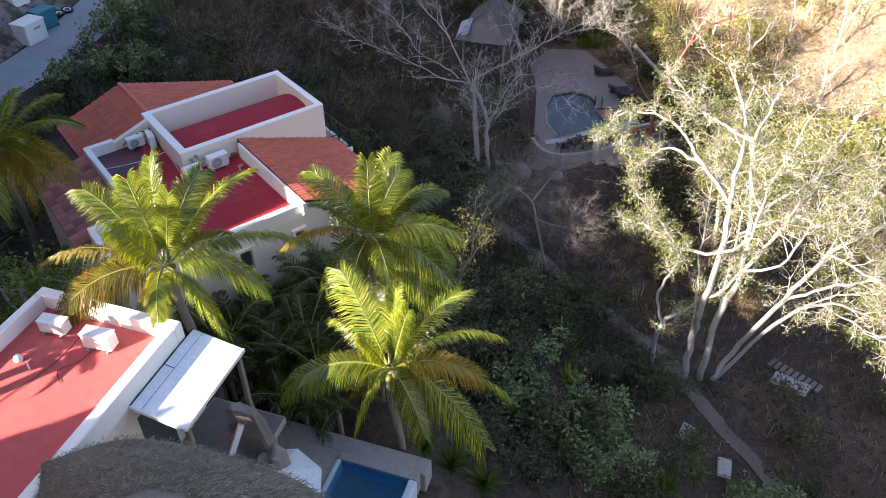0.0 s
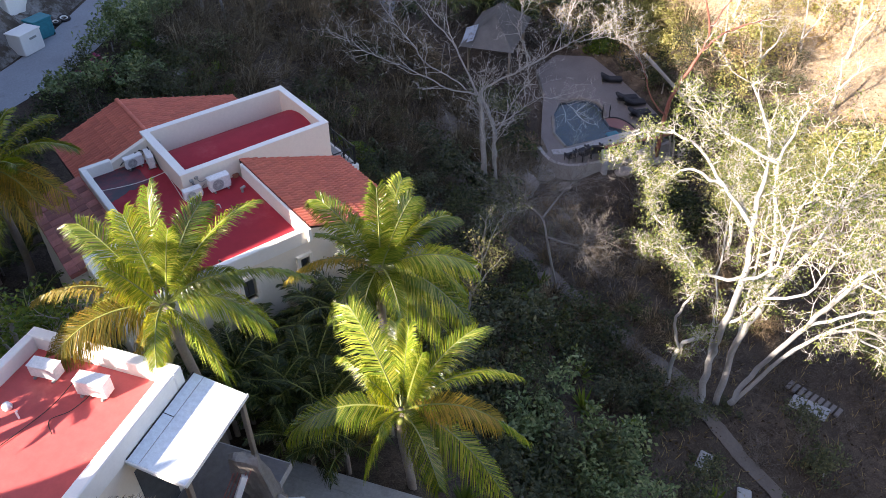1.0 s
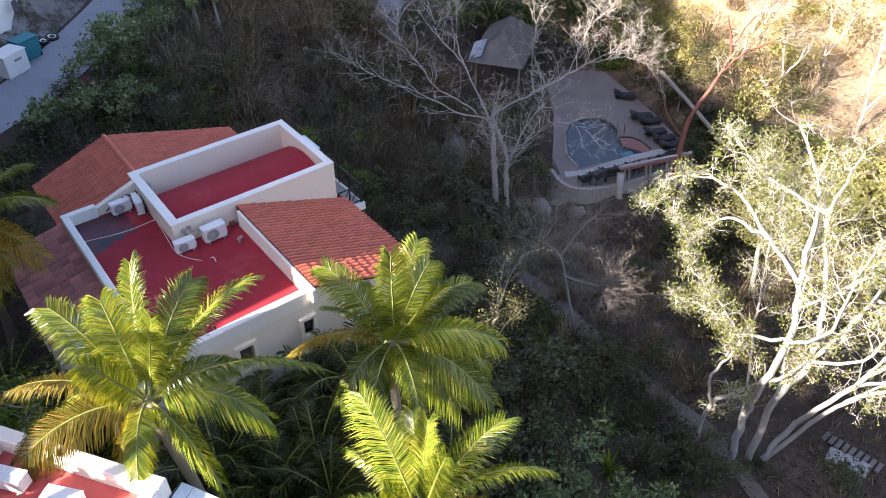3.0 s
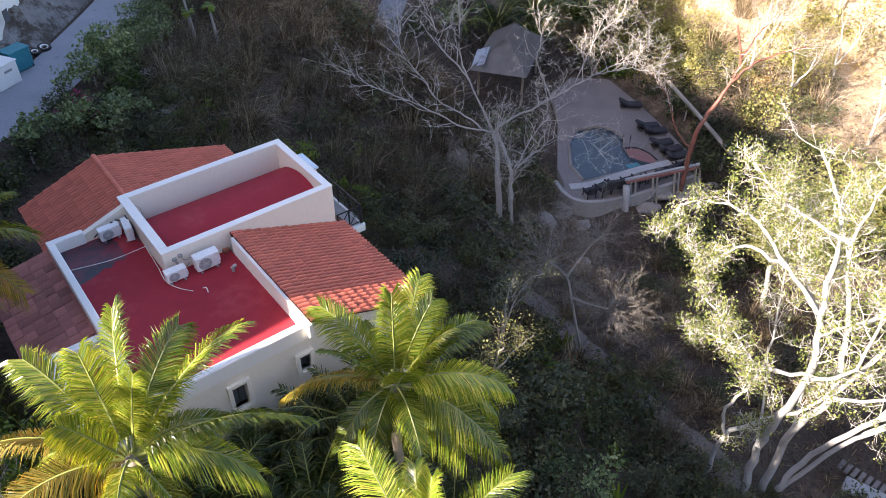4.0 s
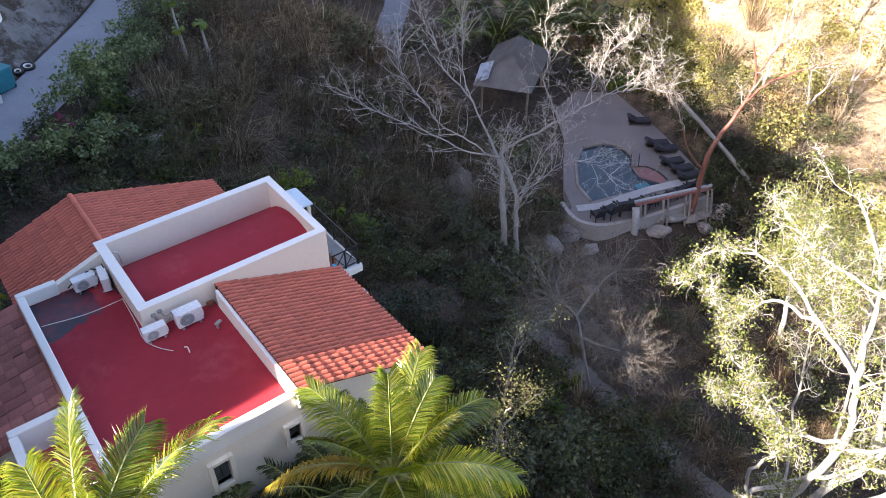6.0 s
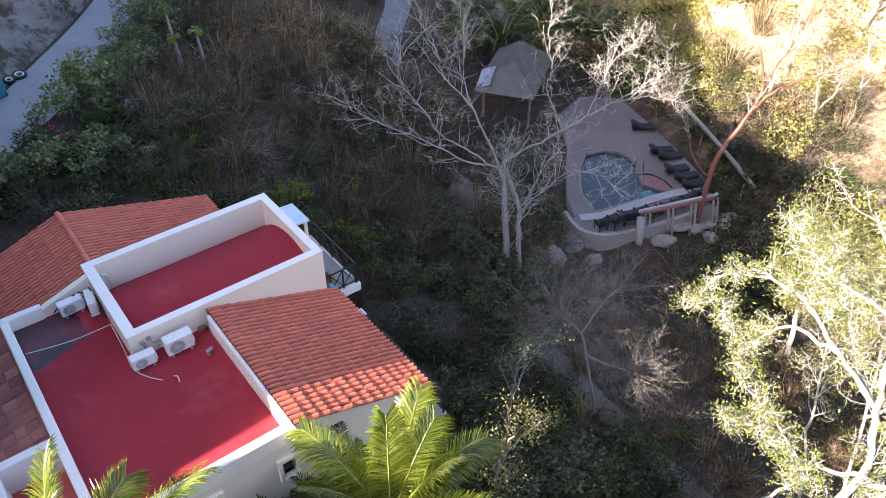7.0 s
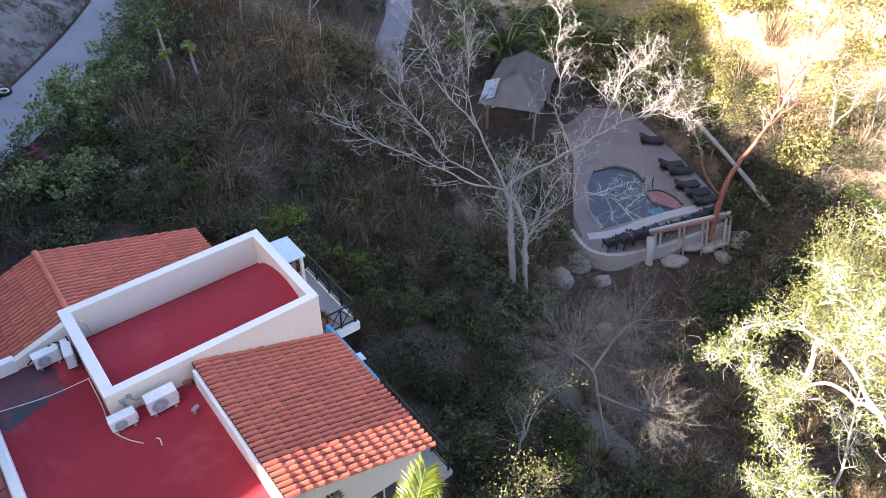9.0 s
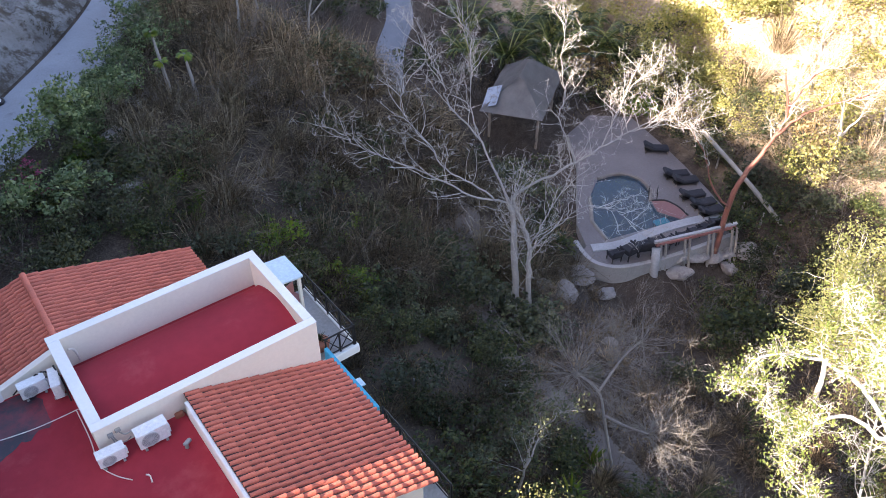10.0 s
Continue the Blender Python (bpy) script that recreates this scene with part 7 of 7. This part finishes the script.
for i, (x, y) in enumerate(((42.6, 8.6), (43.6, 10.4), (44.4, 12.6), (45.2, 15.0), (41.6, 6.6), (43.4, 7.0), (44.8, 9.2), (46.0, 11.6), (40.6, 4.6), (42.4, 4.4), (44.6, 5.6), (46.6, 8.4), (39.6, 2.6), (41.8, 2.0), (44.0, 2.6), (47.4, 13.4), (31.6, 18.6), (30.4, 16.4), (33.6, 20.2), (29.2, 14.0), (28.4, 11.6), (38.6, 3.0), (40.4, 0.4))):
    plant(("green", "grey", "dry", "green")[i % 4], x, y, 1.35 + 0.3 * (i % 3))
for x, y, size in ((6.2, 22.0, 1.1), (7.6, 23.9, 1.1), (9.2, 25.7, 1.15), (10.7, 27.6, 1.15), (12.2, 29.7, 1.2), (3.8, 20.6, 1.0), (5.0, 21.7, 1.1), (7.0, 22.9, 1.1), (8.5, 24.8, 1.1), (10.0, 26.7, 1.1), (12.4, 33.2, 1.4)):
    plant("hedge", x, y, size)
# single shrubs that stand out
for x, y, size, kind in ((9.6, -14.6, 1.5, "hedge"), (8.0, -14.2, 1.5, "green"), (6.4, -13.8, 1.5, "grey"), (12.2, -16.8, 1.2, "grey"), (6.6, -12.4, 1.3, "hedge"), (8.2, -12.4, 1.3, "hedge"), (7.2, -15.4, 1.3, "hedge"), (5.6, -15.2, 1.2, "green"), (8.6, -10.6, 1.2, "hedge"), (7.0, -10.4, 1.2, "green"), (9.0, -16.6, 1.3, "green"), (14.2, -19.6, 1.2, "hedge"), (18.8, -19.0, 1.2, "grey"), (20.8, -16.6, 1.1, "grey"), (9.3, -5.4, 1.9, "green"), (10.2, -6.6, 1.7, "grey"), (8.6, -7.6, 1.6, "green"), (12.6, -5.2, 1.5, "green"), (14.0, -6.6, 1.5, "green"), (15.2, -8.2, 1.4, "green"), (13.6, 0.0, 1.6, "green"), (15.6, 1.6, 1.4, "green"), (12.0, 9.4, 1.2, "bright"), (22.0, 8.8, 1.1, "grey"), (19.4, 8.4, 1.5, "grey"), (20.2, 5.4, 2.1, "grey"), (19.0, 6.6, 1.9, "grey"), (21.4, 4.6, 1.7, "grey"), (21.6, 6.9, 1.0, "dry"), (18.2, 9.6, 1.4, "grey"), (37.0, -6.4, 2.6, "yellow"), (39.0, -7.6, 2.6, "yellow"), (33.0, -1.0, 2.0, "green"), (35.6, -1.8, 2.2, "green"), (37.6, -0.6, 2.0, "grey"), (48.6, 17.2, 2.6, "yellow"), (46.6, 14.2, 2.2, "yellow"), (50.4, 19.4, 2.6, "yellow"), (52.6, 15.0, 2.4, "yellow"), (44.8, 18.8, 1.6, "bright"), (45.6, 21.4, 1.8, "green"), (14.6, -12.2, 1.0, "grey"), (13.6, -11.0, 1.1, "grey"), (8.4, 7.9, 0.6, "bright")):
    plant(kind, x, y, size)
for x, y, size in ((19.0, 33.5, 1.3), (20.6, 31.6, 1.2), (22.4, 33.6, 1.4), (18.2, 30.0, 1.1), (24.6, 31.0, 1.2), (21.6, 28.6, 1.2), (23.8, 27.2, 1.1), (26.0, 34.0, 1.3), (17.0, 35.6, 1.3), (19.4, 27.0, 1.0), (25.4, 25.2, 1.0), (22.8, 24.4, 1.0), (17.2, 26.2, 0.9)):
    plant("tall", x, y, size)
for x, y, size, kind in ((19.4, 22.4, 1.9, "grey"), (21.0, 23.0, 1.6, "grey"), (17.2, 18.6, 1.3, "green"), (18.4, 18.0, 1.1, "green"), (15.2, 15.0, 1.4, "grey"), (12.8, 14.2, 1.3, "grey"), (9.8, 12.0, 1.3, "bright"), (10.8, 11.0, 1.0, "bright"), (14.4, 12.2, 0.9, "bright")):
    plant(kind, x, y, size)
scatter(56, (6.5, 18.6, -4, 13), ["green", "green", "grey", "dry"], (0.8, 1.35), 0.4, 0.7)
scatter(44, (4, 18, -14.5, -5.5), ["green", "green", "grey", "dry"], (0.8, 1.4), 0.4, 0.7)
scatter(90, (6.5, 28, 9.5, 34), ["dry"] * 3 + ["ashen"] * 4 + ["grey"], (0.8, 1.4), 0.2, 0.42)
scatter_joined("brush", "dense brown and tan dry brush over the slope", "brush", 280, (6.5, 28, 8.5, 34), ["tangle", "straw", "straw", "sage"], (0.8, 1.6))
scatter_joined("brush", "tall tan dry brush on the upper slope", "brush", 120, (13, 29, 21, 36), ["straw", "straw", "tangle"], (1.1, 1.9))
scatter_joined("brush", "low dry brush on the gully floor", "brush", 125, (16, 31, -12, 13), ["tangle", "straw", "sage", "tangle"], (0.5, 1.0))
scatter_joined("brush", "leafy dry brush on the shaded bank below the house", "brush", 110, (6, 17, -14, 12), ["sage", "tangle"], (0.6, 1.1))
scatter(70, (17, 31, -12, 12), ["dry", "dry", "ashen", "ashen", "green", "grey"], (0.6, 1.15), 0.15, 0.5)
scatter(12, (-9, -3, 5, 14), ["green", "grey"], (0.9, 1.4))
scatter(36, (0, 9, 8.6, 20), ["green", "green", "grey", "grey", "dry"], (0.8, 1.3), 0.35, 0.6)
scatter_joined("brush", "low brown and green undergrowth beside the gully", "brush", 96, (14, 36, -26, -8), ["dry", "ashen", "dry", "green"], (0.4, 0.95))
scatter_joined("brush", "dark mixed undergrowth below the pool terrace", "brush", 56, (29, 47, -10, 4.6), ["green", "grey", "dry", "ashen"], (0.9, 1.6))
scatter_joined("brush", "dark mixed undergrowth beyond the pool", "brush", 60, (40, 51, 3, 26), ["green", "grey", "dry", "dry", "ashen"], (0.9, 1.6))
scatter_joined("brush", "leafy undergrowth round the pavilion and far lane", "brush", 64, (22, 44, 21, 46), ["green", "dry", "ashen", "dry", "grey"], (1.0, 1.7))
scatter_joined("scrub", "dry golden scrub over the sunlit slope", "scrub", 100, (45, 78, -16, 34), ["gold", "gold", "gold", "pale", "pale", "straw"], (0.9, 2.0))
scatter_joined("bushes", "dense yellow-green bushes over the sunlit slope", "bush", 66, (44, 66, 2, 34), ["farbush", "farbush", "farbush", "straw"], (1.3, 2.6))
scatter_joined("brush", "dry brush on the rock above the lane", "brush", 24, (-8, 6, 24, 40), ["dry", "dry", "grey"], (0.6, 1.0))
for i, (x, y, hgt) in enumerate(((47.4, 8.2, 6.0), (49.6, 8.4, 7.0), (52.2, 10.6, 7.0), (46.0, 4.0, 4.5), (51.0, 3.6, 5.0), (54.0, 1.0, 5.0), (47.2, -2.0, 4.0), (56.0, 7.0, 6.0))):
    z = road_height(x, y)
    limb_tree("dry_tree", "pale leafless tree on the sunlit slope", "tree", [[(x, y, z - 0.3), (x + 0.2, y + 0.1, z + hgt * 0.4), (x + 0.1 * (i % 3), y + 0.5, z + hgt)], [(x + 0.2, y + 0.1, z + hgt * 0.4), (x + 1.2, y - 0.3, z + hgt * 0.7), (x + 1.9, y - 0.2, z + hgt * 0.9)]], [(0.15, 0.04), (0.09, 0.03)], 600 + i, BARK_PALE, 8, 2, 1.6, LEAF_GOLD, 3, 0.1, 0.3, twig_r=0.025, start=0.4)


def build_litter():
    """Fallen leaves, dry grass and small stones over the open ground."""
    q = np.random.default_rng(9)
    n = 12000
    xs, ys = q.uniform(4, 52, n), q.uniform(-24, 36, n)
    keep = [(x, y) for x, y in zip(xs, ys) if free(x, y, -0.1)]
    s = Shape()
    pts = [(x, y, road_height(x, y) + 0.02) for x, y in keep]
    leaves_into(s, pts, 2, 0.14, 0.15, q, 0, 0.0, 0.1)
    tagged(part("leaf_litter", s, LEAF_DRY), "dry fallen leaves over the slope", "leaf litter", kind="stuff")
    s = Shape()
    r = random.Random(12)
    for k in range(7500):
        x, y = r.uniform(5, 60), r.uniform(-22, 34)
        if not free(x, y, 0.1):
            continue
        z = road_height(x, y)
        for j in range(2):
            a = r.uniform(0, 6.28)
            blade(s, Vector((x + r.gauss(0, 0.1), y + r.gauss(0, 0.1), z - 0.03)), (math.cos(a), math.sin(a), r.uniform(0.8, 2.5)), r.uniform(0.25, 0.7), 0.025, 0.08)
    tagged(part("dry_grass", s, LEAF_GOLD), "thin dry grass tufts on the slope", "grass", kind="stuff")


build_litter()
